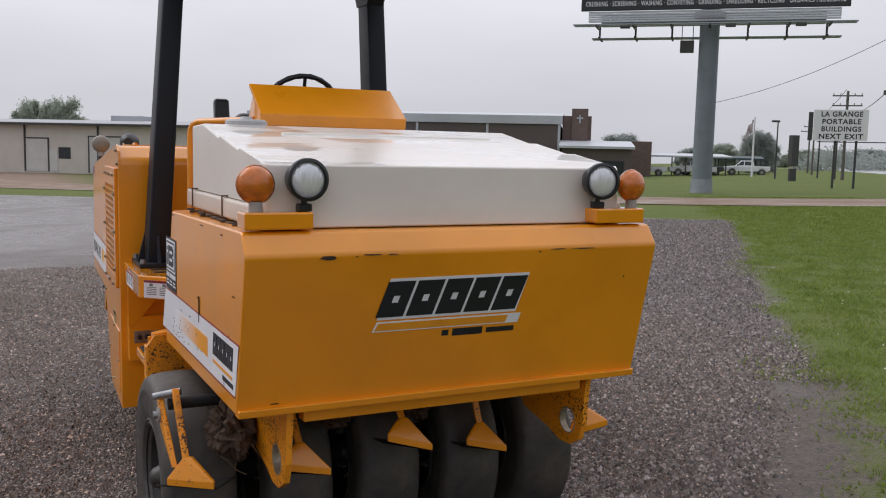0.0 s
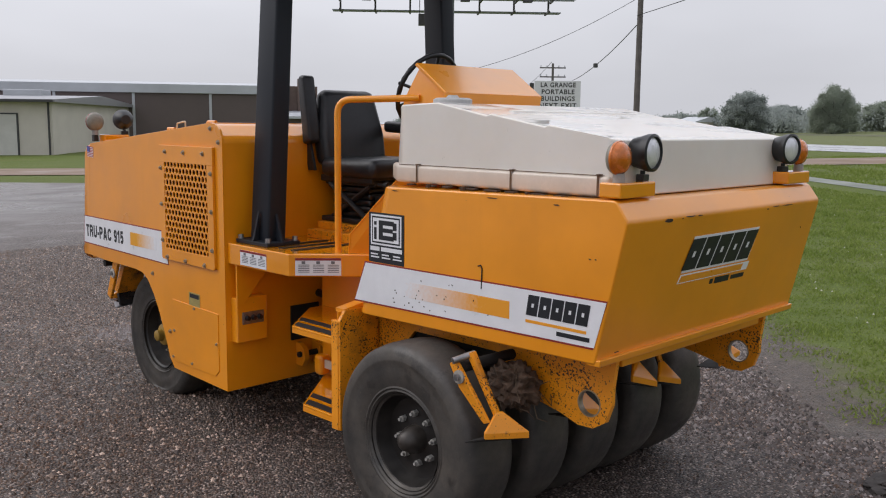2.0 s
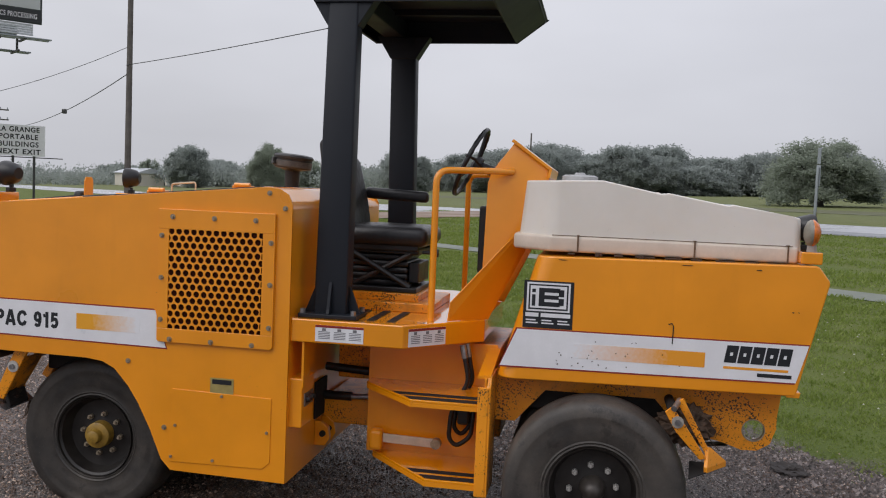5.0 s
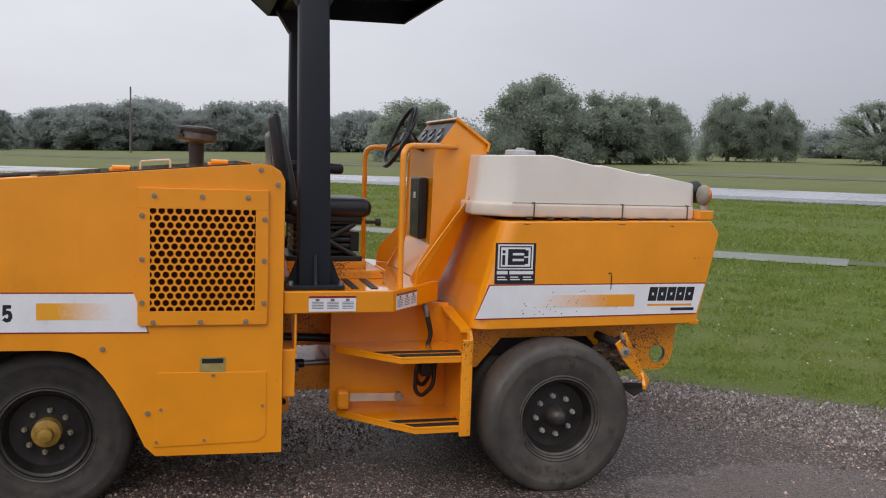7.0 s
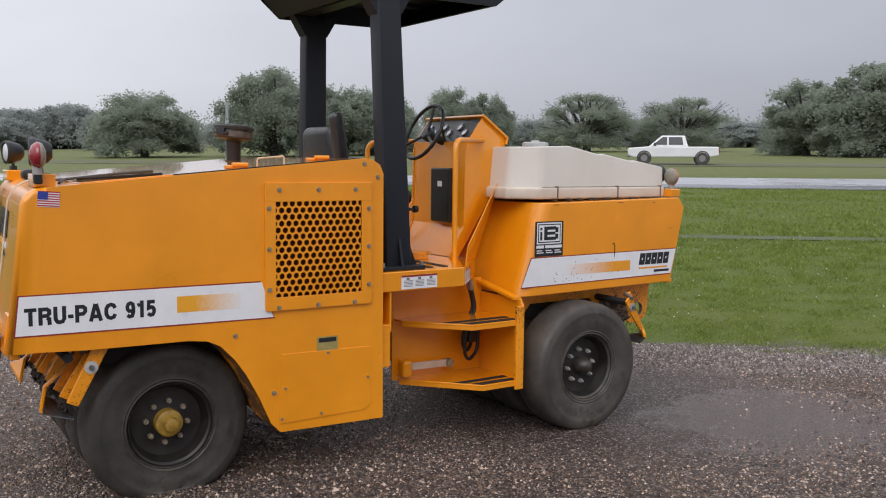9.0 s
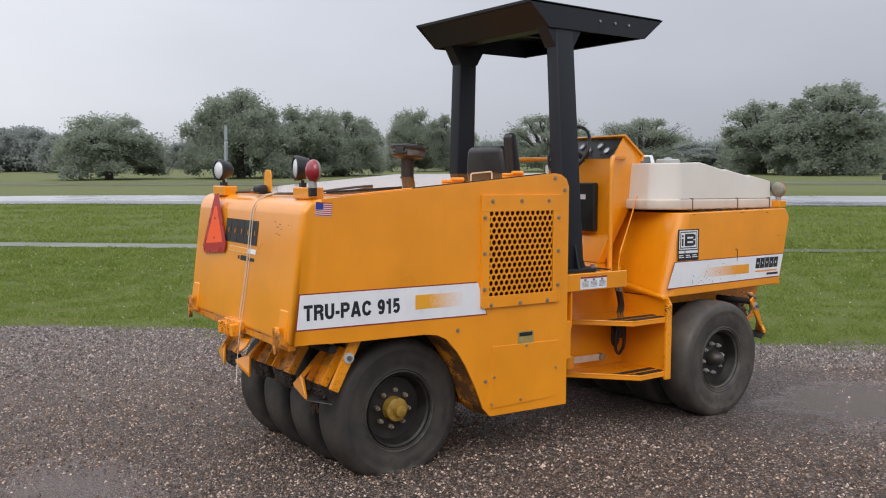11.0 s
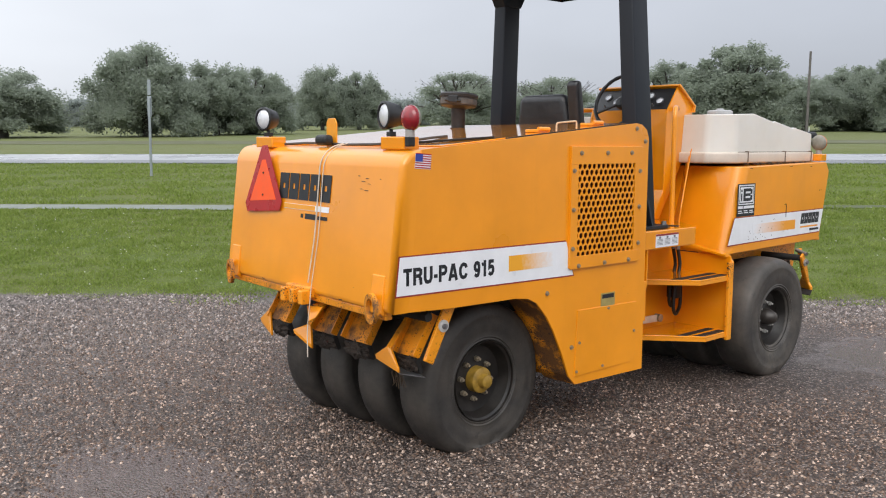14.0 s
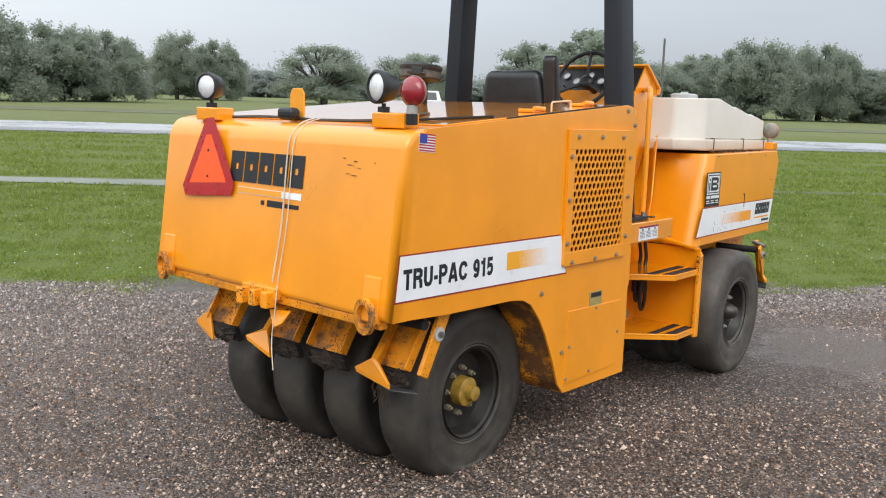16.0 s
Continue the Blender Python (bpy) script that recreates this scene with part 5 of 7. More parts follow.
for z, oy, ix, iy in ((0.705, 4.272, 0.955, 4.560), (0.335, 4.190, 1.030, 4.535)):
    edge_line = [(0.640, 3.92), (0.640, oy), (ix, iy)]
    tread = part("step_tread", prism(edge_line + [(1.05, iy), (1.05, 3.92)], "z", z, z + 0.012, 0.002), orange_top, well, "orange folded-steel step")
    for (xa, ya), (xb, yb) in zip(edge_line, edge_line[1:]):
        part("tread_lip", hull([(xx + dx, yy, z + dz) for xx, yy in ((xa, ya), (xb, yb)) for dx in (0.0, 0.005) for dz in (-0.022, 0.0)]), orange, well)
    for off, w in ((0.012, 0.050), (0.095, 0.045)):
        reach = oy + (off + 0.02) * (iy - oy) / (ix - 0.640)
        part("grip_tape", prism([(0.640 + off, 3.935), (0.640 + off, reach - 0.03), (0.640 + off + w, reach + 0.01), (0.640 + off + w, 3.935)], "z", z + 0.0125, z + 0.0145, 0), black_and_shade, well)
part("lock_bar", prism([(4.475, 0.402), (4.19, 0.395), (4.175, 0.415), (4.19, 0.440), (4.475, 0.447)], "x", 0.985, 1.0, 0.003), plain("bare aluminium bar", (0.58, 0.46, 0.36), 0.45, 0.2), well, "pale articulation lock bar")
part("lock_pin", rod((0.97, 4.20, 0.419), (1.01, 4.20, 0.419), 0.026), bolt_grey, well)
part("lock_bracket", soften(box(0.965, 1.03, 4.475, 4.545, 0.36, 0.47, 0), 0.02, 3), orange, well)

# articulation joint and hydraulics between the bodies
joint = part("articulation_joint", box(1.20, 1.72, 3.90, 4.86, 0.42, 0.56, 0.01), orange_dirty, roller, "spattered orange articulation frame")
part("joint_cheek", box(1.26, 1.66, 4.2, 4.8, 0.66, 0.86, 0.01), orange_dirty, joint)
part("joint_pin", rod((CX, 4.45, 0.36), (CX, 4.45, 0.90), 0.06), steel, joint)
part("upper_plate", box(1.12, 1.80, 3.92, 4.4, 0.84, 0.88, 0.004), orange_dirty, joint)
part("shade_box", box(1.07, 1.86, 3.91, 4.55, 0.56, 0.90, 0.01), orange_dirty, joint)
cyl = part("steering_cylinder", rod((1.19, 4.86, 0.575), (1.19, 4.70, 0.575), 0.024), plastic_black, roller, "black hydraulic steering cylinder")
part("cylinder_rod", rod((1.19, 4.70, 0.575), (1.19, 4.50, 0.585), 0.014), steel, cyl)
part("cylinder_end", rod((1.16, 4.50, 0.585), (1.22, 4.50, 0.585), 0.032), plastic_black, cyl)
part("cylinder", rod((1.24, 4.86, 0.72), (1.24, 4.50, 0.70), 0.022), plastic_black, cyl)
for x, y, low, wide in ((0.93, 4.10, 0.43, 0.10), (0.975, 4.085, 0.475, 0.075)):
    loop = [(x + 0.02, y - 0.02, 0.935), (x + 0.01, y - 0.06, 0.76), (x, y + 0.02, 0.60), (x - 0.005, y + 0.028, low + 0.04), (x, y - 0.01, low), (x + 0.015, y + 0.02 - wide, low + 0.05), (x + 0.02, y + 0.01 - wide, 0.62), (x + 0.075, y - wide, 0.70)]
    part("hydraulic_hose", tube(arc(loop, 0.035, 4), 0.0115, 8), hose_black, roller, "black rubber hydraulic hose", smooth=60)
    part("hose_ferrule", rod((x + 0.02, y - 0.02, 0.935), (x + 0.016, y - 0.035, 0.87), 0.016, 0.015, 10), steel, roller)
part("hose_valve", box(0.93, 1.01, 4.03, 4.09, 0.54, 0.64, 0.01), plastic_black, roller)
socket = part("socket_box", box(0.672, 0.858, 4.805, 4.872, 0.525, 0.765, 0.006), orange, roller, "orange box with cable sockets")
part("socket_plate", box(0.700, 0.832, 4.799, 4.806, 0.622, 0.688, 0.004), steel, socket)
for k in range(3):
    part("socket", rod((0.728 + 0.038 * k, 4.80, 0.655), (0.728 + 0.038 * k, 4.782, 0.655), 0.015, 0.012, 10), plastic_black, socket)
# dark plate on the wall in place of the shade inside an opening
part("front_opening", box(1.09, 1.28, 4.852, 4.863, 0.473, 0.668, 0), black_and_shade, roller)
for x in (1.085, 1.195):
    part("tow_lug", prism([(4.868, 0.325), (4.868, 0.455), (4.835, 0.455), (4.795, 0.425), (4.785, 0.365), (4.810, 0.325)], "x", x, x + 0.035, 0.004), orange, roller)
part("lug_pin", rod((1.07, 4.822, 0.392), (1.245, 4.822, 0.392), 0.016), black_and_shade, roller)
part("deck_brace", prism([(0.67, 0.945), (0.90, 0.945), (0.70, 0.72), (0.67, 0.72)], "y", 4.80, 4.812, 0.002), orange, roller)

# tank fittings
part("filler_cap", moved(joined(lathe([(0.0001, 0.0), (0.085, 0.0), (0.085, 0.022), (0.072, 0.030), (0.0001, 0.030)], "z", 28), rod((0, 0, 0.03), (0, 0, 0.042), 0.03, 0.02, 16)), Matrix.Translation((0.985, 3.55, 1.762))), plain("grey plastic cap", (0.42, 0.42, 0.42), 0.45), tank, "grey screw filler cap")
for k in range(6):
    y = 3.28 - 0.1 * k
    part("tank_rib", soften(box(1.05 + 0.02 * k, 1.98, y - 0.02, y + 0.02, 1.70 - 0.0165 * k, 1.742 - 0.0165 * k, 0), 0.012, 2), tank_white, tank, smooth=50)
clip_steel = plain("rusty clip steel", (0.16, 0.10, 0.06), 0.6, 0.3, 0.4, 60)
part("strap_line", tube([(0.773, 3.66, 1.5080), (0.773, 3.1, 1.5082), (0.773, 2.60, 1.5080)], 0.0018, 6), clip_steel, tank)
for y in (3.54, 3.02, 2.62):
    for x, sg in ((0.7615, 1), (2.1635, -1)):
        part("tank_clip", joined(box(min(x, x + sg * 0.004), max(x, x + sg * 0.004), y - 0.0035, y + 0.0035, 1.434, 1.512, 0.001), box(min(x, x + sg * 0.030), max(x, x + sg * 0.030), y - 0.006, y + 0.006, 1.507, 1.513, 0.001)), clip_steel, tank)
random.seed(11)
for k in range(9):
    y = 2.62 + 0.118 * k + random.uniform(-0.02, 0.02)
    part("seal_strip", box(0.748 + random.uniform(-0.003, 0.003), 0.775, y, y + random.uniform(0.03, 0.09), 1.423, 1.430, 0.002), rust, tank)
for y in (3.45, 3.25, 2.92, 2.75):
    part("body_bolt", rod((0.745, y, 1.42), (0.745, y, 1.434), 0.011, 0.010, 6), rust, front_body)


# work lamps and markers
def work_lamp(x, y, z, facing, tilt=0.0):
    """A round sealed-beam lamp; facing -1 looks to -y."""
    m = Matrix.Translation((x, y, z)) @ Matrix.Rotation(radians(tilt), 4, "Z") @ Matrix.Rotation(0 if facing < 0 else math.pi, 4, "Z")
    lamp = part("work_lamp", moved(lathe([(0.0001, 0.065), (0.030, 0.065), (0.050, 0.045), (0.062, 0.0), (0.066, -0.012), (0.066, -0.030), (0.057, -0.034), (0.055, -0.022)] + [(0.0001, -0.020)], "y", 30), m), plastic_black, roller, "round black work lamp with clear lens", smooth=40)
    part("lens", moved(lathe([(0.0545, -0.0225), (0.045, -0.030), (0.025, -0.0345), (0.0001, -0.036)], "y", 30), m), mirror_glass, lamp, smooth=60)
    part("bracket", moved(joined(rod((0, 0.01, -0.062), (0, 0.01, -0.098), 0.009), box(-0.022, 0.022, -0.005, 0.025, -0.098, -0.075, 0.003)), m), plastic_black, lamp)
    return lamp


lamp_beige = plain("beige plastic", (0.25, 0.23, 0.185), 0.5, vary=0.2, scale=40)


def marker(x, y, z, mat, facing, label):
    m = Matrix.Translation((x, y, z)) @ Matrix.Rotation(0 if facing < 0 else math.pi, 4, "Z")
    prof = [(0.0001, -0.034), (0.018, -0.032), (0.045, -0.020), (0.056, -0.006), (0.057, 0.008), (0.050, 0.020), (0.03, 0.03), (0.0001, 0.032)]
    mk = part("marker_lamp", moved(lathe(prof, "y", 30), m), mat, roller, label, smooth=60)
    part("lamp_back", moved(lathe([(0.0575, 0.004), (0.0585, 0.010), (0.052, 0.022), (0.03, 0.033), (0.0001, 0.035)], "y", 30), m), lamp_beige, mk, smooth=60)
    part("lens_ring", moved(lathe([(0.058, -0.004), (0.060, 0.0), (0.058, 0.006)], "y", 30, closed=True), m), mat, mk, smooth=60)
    part("stem", moved(rod((0, 0, -0.052), (0, 0, -0.085), 0.020, 0.022), m), plain("grey foot", (0.3, 0.28, 0.26), 0.5), mk)


for x, y in ((0.815, 2.53), (2.085, 2.53)):
    part("lamp_bracket", box(x - 0.107, x + 0.107, 2.485, 2.575, 1.437, 1.490, 0.006), orange_top, roller, "orange lamp bracket")
work_lamp(0.905, 2.52, 1.588, -1, 4)
work_lamp(2.010, 2.52, 1.588, -1, -10)
marker(0.752, 2.525, 1.572, amber, -1, "amber marker lamp")
marker(2.160, 2.525, 1.572, amber, -1, "amber marker lamp")
for x, y in ((0.865, 6.49), (2.06, 6.44)):
    part("lamp_bracket", box(x - 0.10, x + 0.07, y, y + 0.09, 1.530, 1.590, 0.006), orange_top, roller, "orange lamp bracket")
work_lamp(0.92, 6.54, 1.688, 1, -12)
work_lamp(2.075, 6.49, 1.688, 1, 10)
marker(0.735, 6.57, 1.672, red_lens, 1, "red tail lamp")
part("red_lamp_base", box(0.718, 0.752, 6.552, 6.588, 1.545, 1.595, 0.006), plastic_black, roller)

# hood top
def top_z(y):
    return 1.673 - 0.0914 * (y - 4.985)


lid = part("hood_lid", hull([(x, y, top_z(y) + h) for x in (0.722, 2.33) for y in (5.03, 6.40) for h in (0.0, 0.007)], 0.003), orange_top, roller, "wet orange hood lid")
part("lid_edge", tube([(0.718, 5.03, top_z(5.03) + 0.003), (0.718, 5.5, top_z(5.5) + 0.003), (0.718, 5.98, top_z(5.98) + 0.003)], 0.0045, 6), black_and_shade, lid)
part("lid_edge", tube([(0.76, 6.02, top_z(6.02) + 0.012), (0.98, 6.36, top_z(6.36) + 0.014)], 0.006, 6), black_and_shade, lid)
for x, y in ((0.825, 5.635), (0.835, 5.185)):
    hinge = part("hinge", box(x - 0.03, x + 0.05, y - 0.045, y + 0.045, top_z(y) + 0.004, top_z(y) + 0.020, 0.004), orange, lid)
    part("hinge_knuckle", rod((x - 0.03, y - 0.05, top_z(y) + 0.022), (x - 0.03, y + 0.03, top_z(y) + 0.022), 0.011, None, 10), orange, hinge)
part("lid_handle", tube(arc([(0.785, 5.538, top_z(5.538) - 0.002), (0.785, 5.538, top_z(5.538) + 0.046), (0.765, 5.402, top_z(5.402) + 0.046), (0.765, 5.402, top_z(5.402) - 0.002)], 0.012, 4), 0.0045, 8), plain("faded cream enamel", (0.66, 0.50, 0.33), 0.5), lid, "faded cream wire handle")
part("light_cable", tube([(0.92, 6.45, 1.545), (1.05, 6.40, 1.558), (1.2, 6.43, 1.552), (1.4, 6.46, 1.55), (1.55, 6.44, 1.556), (1.8, 6.42, 1.556), (2.05, 6.46, 1.545)], 0.007, 6), rubber, roller)
part("light_cable", tube([(1.18, 5.95, 1.596), (1.12, 6.1, 1.588), (1.09, 6.25, 1.574), (1.05, 6.40, 1.558)], 0.007, 6), rubber, roller)
beacon = part("beacon_plate", prism([(1.47, 1.54), (1.56, 1.54), (1.56, 1.66), (1.545, 1.685), (1.485, 1.685), (1.47, 1.66)], "y", 6.44, 6.448, 0.003), orange_print, roller, "small orange bracket plate with a black knob")
part("knob", soften(box(1.47, 1.57, 6.46, 6.52, 1.545, 1.60, 0), 0.02, 3), plastic_black, beacon)
stem_brown = plain("rusty black pipe", (0.019, 0.014, 0.012), 0.5, vary=0.5, scale=18)
air = part("air_intake", rod((1.82, 5.28, 1.62), (1.82, 5.28, 1.785), 0.042, 0.045, 20), stem_brown, roller, "black engine air intake with rain cap", smooth=40)
part("intake_collar", rod((1.82, 5.28, 1.62), (1.82, 5.28, 1.655), 0.050, 0.050, 20), rust, air)
cap_dark = plain("dusty black plastic", (0.028, 0.026, 0.026), 0.5, vary=0.5, scale=25)
CAP = Matrix.Translation((1.82, 5.28, 1.780)) @ Matrix.Rotation(radians(5), 4, "X")
cap = part("rain_cap", moved(lathe([(0.045, -0.008), (0.060, -0.004), (0.108, 0.006), (0.112, 0.012), (0.112, 0.060), (0.118, 0.062), (0.120, 0.076), (0.112, 0.086), (0.07, 0.092), (0.0001, 0.094)], "z", 30), CAP), cap_dark, air, smooth=40)
part("cap_clamp", moved(joined(box(-0.128, -0.104, -0.03, 0.03, 0.020, 0.062, 0.004), rod((-0.118, -0.05, 0.03), (-0.118, 0.05, 0.034), 0.008, None, 8)), CAP @ Matrix.Rotation(radians(-60), 4, "Z")), plastic_black, cap)
part("cap_band", moved(lathe([(0.1125, 0.014), (0.1145, 0.016), (0.1145, 0.048), (0.1125, 0.050)], "z", 30, closed=True), CAP), plain("faded grey band", (0.085, 0.077, 0.070), 0.6, vary=0.4, scale=30), cap, "faded grey band")

# rear face
back_m = frame_of((0, rear_face(0, 0.80) + 0.0008, 0.80), (-1, 0.075, 0), (0, -0.115, 1))
block_word(-1.800, -1.262, 0.468, 0.604, 0.0, back_m, "maker_mark", hood, 5)
sheet(quad(-1.735, -1.275, 0.418, 0.446), back_m, decal_white, "mark_line", hood, 0.0014)
sheet(quad(-1.735, -1.41, 0.420, 0.444), back_m, orange_print, "mark_line", hood, 0.0022)
bars([(-1.55, -1.525, 0.378, 0.398), (-1.505, -1.395, 0.374, 0.402), (-1.38, -1.285, 0.378, 0.396)], back_m, "small_print", hood, decal_black, 0.0004)
for i, (u, v, w, h) in enumerate(((-0.99, 0.585, 0.05, 0.004), (-0.96, 0.60, 0.03, 0.006), (-1.03, 0.61, 0.025, 0.004), (-0.94, 0.575, 0.04, 0.003), (-1.00, 0.55, 0.03, 0.003), (-0.96, 0.545, 0.05, 0.0035), (-0.85, 0.60, 0.006, 0.006), (-1.9, 0.02, 0.05, 0.006), (-1.1, 0.015, 0.07, 0.005))):
    chips(u, v, w, h, back_m, hood, 70 + i)
tri_m = frame_of((2.135, rear_face(2.13, 1.175) + 0.016, 1.172), (-1, 0.06, 0.0), (0, -0.09, 1)) @ Matrix.Rotation(radians(4), 4, "Z") @ Matrix.Diagonal((1.08, 1.04, 1, 1))
smv = part("warning_triangle", moved(prism([(-0.012, 0.045), (0.010, 0.0), (0.350, 0.0), (0.372, 0.045), (0.208, 0.345), (0.152, 0.345)], "z", 0, 0.002, 0), tri_m), smv_red, roller, "orange and red slow-vehicle triangle")
part("triangle_field", moved(prism([(0.040, 0.056), (0.315, 0.056), (0.195, 0.270), (0.160, 0.270)], "z", 0.002, 0.0032, 0), tri_m), smv_orange, smv)
for u, v in ((0.178, 0.20), (0.178, 0.085)):
    part("rivet", moved(rod((u, v, 0.002), (u, v, 0.006), 0.007, 0.005, 8), tri_m), black_and_shade, smv)
random.seed(5)
for x, w in ((1.380, 0.007), (1.345, 0.005)):
    pts = [(x, 6.47, 1.556), (x, 6.55, 1.537), (x + 0.004, rear_face(x, 1.47) + 0.006, 1.470), (x - 0.010, rear_face(x, 1.10) + 0.010, 1.10), (x + 0.012, rear_face(x, 0.86) + 0.012, 0.86)]
    if w < 0.006:
        pts += [(x - 0.01, 6.715, 0.74), (x + 0.02, 6.71, 0.62), (x - 0.03, 6.74, 0.50)]
    part("twine", tube(arc(pts, 0.08, 4), w * 0.5, 6), string_white, roller, "pale twine hanging over the hood")
for x in (0.785, 2.245):
    f0 = rear_face(x, 0.80)
    hook = part("tow_eye_plate", hull([(x + sx * 0.045, f0 + y, z) for sx in (-1, 1) for y, z in ((-0.045, 0.97), (-0.012, 0.97), (0.012, 0.80), (-0.01, 0.78))], 0.004), orange, roller)
    part("shackle", moved(lathe([(0.046, -0.010), (0.070, -0.010), (0.070, 0.010), (0.046, 0.010)], "y", 26, closed=True), Matrix.Translation((x - 0.008, f0 + 0.034, 0.822)) @ Matrix.Rotation(radians(-17), 4, "Z")), orange_rusty, hook, "worn orange lifting shackle")
hy = rear_face(1.45, 0.80)
hitch = part("tow_hitch", box(1.35, 1.57, hy - 0.025, hy + 0.03, 0.785, 0.840, 0.008), orange_dirty, roller, "orange tow hitch")
for x in (1.38, 1.46, 1.54):
    part("hitch_tab", box(x - 0.02, x + 0.02, hy + 0.015, hy + 0.07, 0.755, 0.825, 0.006), orange_dirty, hitch)


# tyre scrapers
def scraper(x, y, sgn, pivot_z, tip_y, tip_z, name="scraper_arm", spread=0.075):
    """A hinged arm over the tyre with a flared shoe and a dark blade."""
    arm = part(name, hull([(x + sx * 0.018, y + sgn * d, z) for sx in (-1, 1) for d, z in ((0, pivot_z + 0.02), (0.018, pivot_z - 0.02))] + [(x + sx * 0.014, tip_y + sgn * d, z) for sx in (-1, 1) for d, z in ((-0.03, tip_z + 0.09), (0.0, tip_z + 0.075))], 0.003), orange_dirty, roller, "spattered orange tyre scraper")
    part("shoe", hull([(x + sx * 0.016, tip_y - sgn * 0.015, tip_z + 0.10) for sx in (-1, 1)] + [(x + sx * spread, tip_y + sgn * d, tip_z + h) for sx in (-1, 1) for d, h in ((0.005, 0.0), (0.02, 0.006), (0.005, 0.024))], 0.002), orange, arm)
    part("blade", hull([(x + sx * (spread + 0.03), tip_y + sgn * d, tip_z + h) for sx in (-1, 1) for d, h in ((-0.09, -0.012), (-0.09, -0.004), (0.01, -0.004), (0.01, 0.0))]), black_and_shade, arm)
    part("pivot_bolt", rod((x - 0.03, y, pivot_z), (x + 0.03, y, pivot_z), 0.018), steel, arm)
    return arm


# front: the outer one stands proud of the wheel, the rest hang behind the beam
outer = part("scraper_arm", hull([(x + sx * 0.011, y, z) for sx in (-1, 1) for x, y, z in ((0.604, 3.045, 0.830), (0.604, 3.075, 0.815), (0.618, 2.915, 0.590), (0.618, 2.940, 0.590))], 0.003), orange_dirty, roller, "spattered orange outer tyre scraper")
part("shoe", hull([Vector(p) + Vector((q * 0.6, q, 0)) for p in ((0.606, 2.928, 0.615), (0.632, 2.915, 0.615), (0.552, 2.935, 0.545), (0.552, 2.935, 0.522), (0.690, 2.838, 0.545), (0.690, 2.838, 0.520)) for q in (0, 0.014)], 0.002), orange_dirty, outer)
part("blade", hull([Vector(p) + Vector((0, 0, q)) for p in ((0.552, 2.940, 0.520), (0.700, 2.845, 0.516), (0.800, 2.985, 0.496), (0.530, 3.015, 0.494)) for q in (0, 0.005)]), black_and_shade, outer)
part("outer_link", hull([(x + sx * 0.008, y, z) for sx in (-1, 1) for x, y, z in ((0.560, 3.095, 0.800), (0.560, 3.125, 0.775), (0.562, 3.075, 0.690), (0.562, 3.035, 0.720), (0.582, 2.965, 0.570), (0.582, 2.940, 0.580))], 0.003), orange_dirty, outer)
part("link_washer", rod((0.552, 3.070, 0.735), (0.544, 3.070, 0.735), 0.026), plain("pale washer", (0.36, 0.33, 0.29), 0.5), outer)
part("link_bolt", rod((0.545, 3.070, 0.735), (0.530, 3.070, 0.735), 0.013), steel, outer)
part("cross_bolt", rod((0.535, 3.09, 0.795), (0.625, 3.06, 0.815), 0.013), steel, outer)
part("scraper_shaft", rod((0.585, 3.085, 0.765), (2.34, 3.085, 0.765), 0.022), black_and_shade, roller)


def hanging_scraper(x, y, z, tilt, up_y, up_x):
    """A thin arm from behind the beam, flaring into a three-cornered shoe."""
    arm = part("scraper_arm", hull([(x - 0.012 + sx * 0.013 + up_x * k, yy, zz) for sx in (-1, 1) for k, yy, zz in ((0, y + 0.035, z + 0.075), (0, y + 0.050, z + 0.075), (1, up_y, 0.83), (1, up_y + 0.016, 0.83))], 0.003), orange_dirty, roller, "spattered orange tyre scraper")
    part("shoe", hull([(x - 0.012 + sx * 0.016, y + 0.035 + d, z + 0.085) for sx in (-1, 1) for d in (0, 0.012)] + [(x - 0.088, y + d, z + h + tilt) for d in (0, 0.012) for h in (-0.012, 0.016)] + [(x + 0.090, y - 0.01 + d, z + h - tilt) for d in (0, 0.012) for h in (-0.014, 0.010)], 0.003), orange, arm)
    part("blade", hull([(x + sx * 0.10, y + d, z - sx * tilt + h) for sx in (-1, 1) for d, h in ((0.0, -0.018), (0.01, -0.022), (0.12, -0.034), (0.12, -0.030))]), black_and_shade, arm)
    part("pivot_bolt", rod((x + up_x - 0.04, up_y + 0.01, 0.80), (x + up_x + 0.02, up_y + 0.01, 0.80), 0.018), steel, arm)
    return arm


hanging_scraper(1.005, 2.80, 0.560, 0.018, 2.95, -0.02)
hanging_scraper(1.405, 2.80, 0.605, 0.026, 2.92, -0.03)
hanging_scraper(1.795, 2.91, 0.510, 0.022, 3.02, -0.02)
hanging_scraper(2.250, 2.85, 0.545, -0.015, 3.02, 0.0)
random.seed(21)
for x in (0.795, 1.16, 1.50):
    bm = bmesh.new()
    bmesh.ops.create_icosphere(bm, subdivisions=4, radius=1)
    for v in bm.verts:
        k = 1 + 0.35 * noise.noise(v.co * 2.3 + Vector((x * 9, 0, 0))) + 0.30 * noise.noise(v.co * 7) + 0.15 * noise.noise(v.co * 17)
        v.co = Vector((v.co.x * (0.085 if x < 1 else 0.07) * k + x, v.co.y * 0.11 * k + 3.01, v.co.z * (0.095 if x < 1 else 0.05) * k + (0.665 if x < 1 else 0.690)))
    part("mud_clod", bm, clod_brown, roller, "caked mud and roots under the body")
random.seed(44)
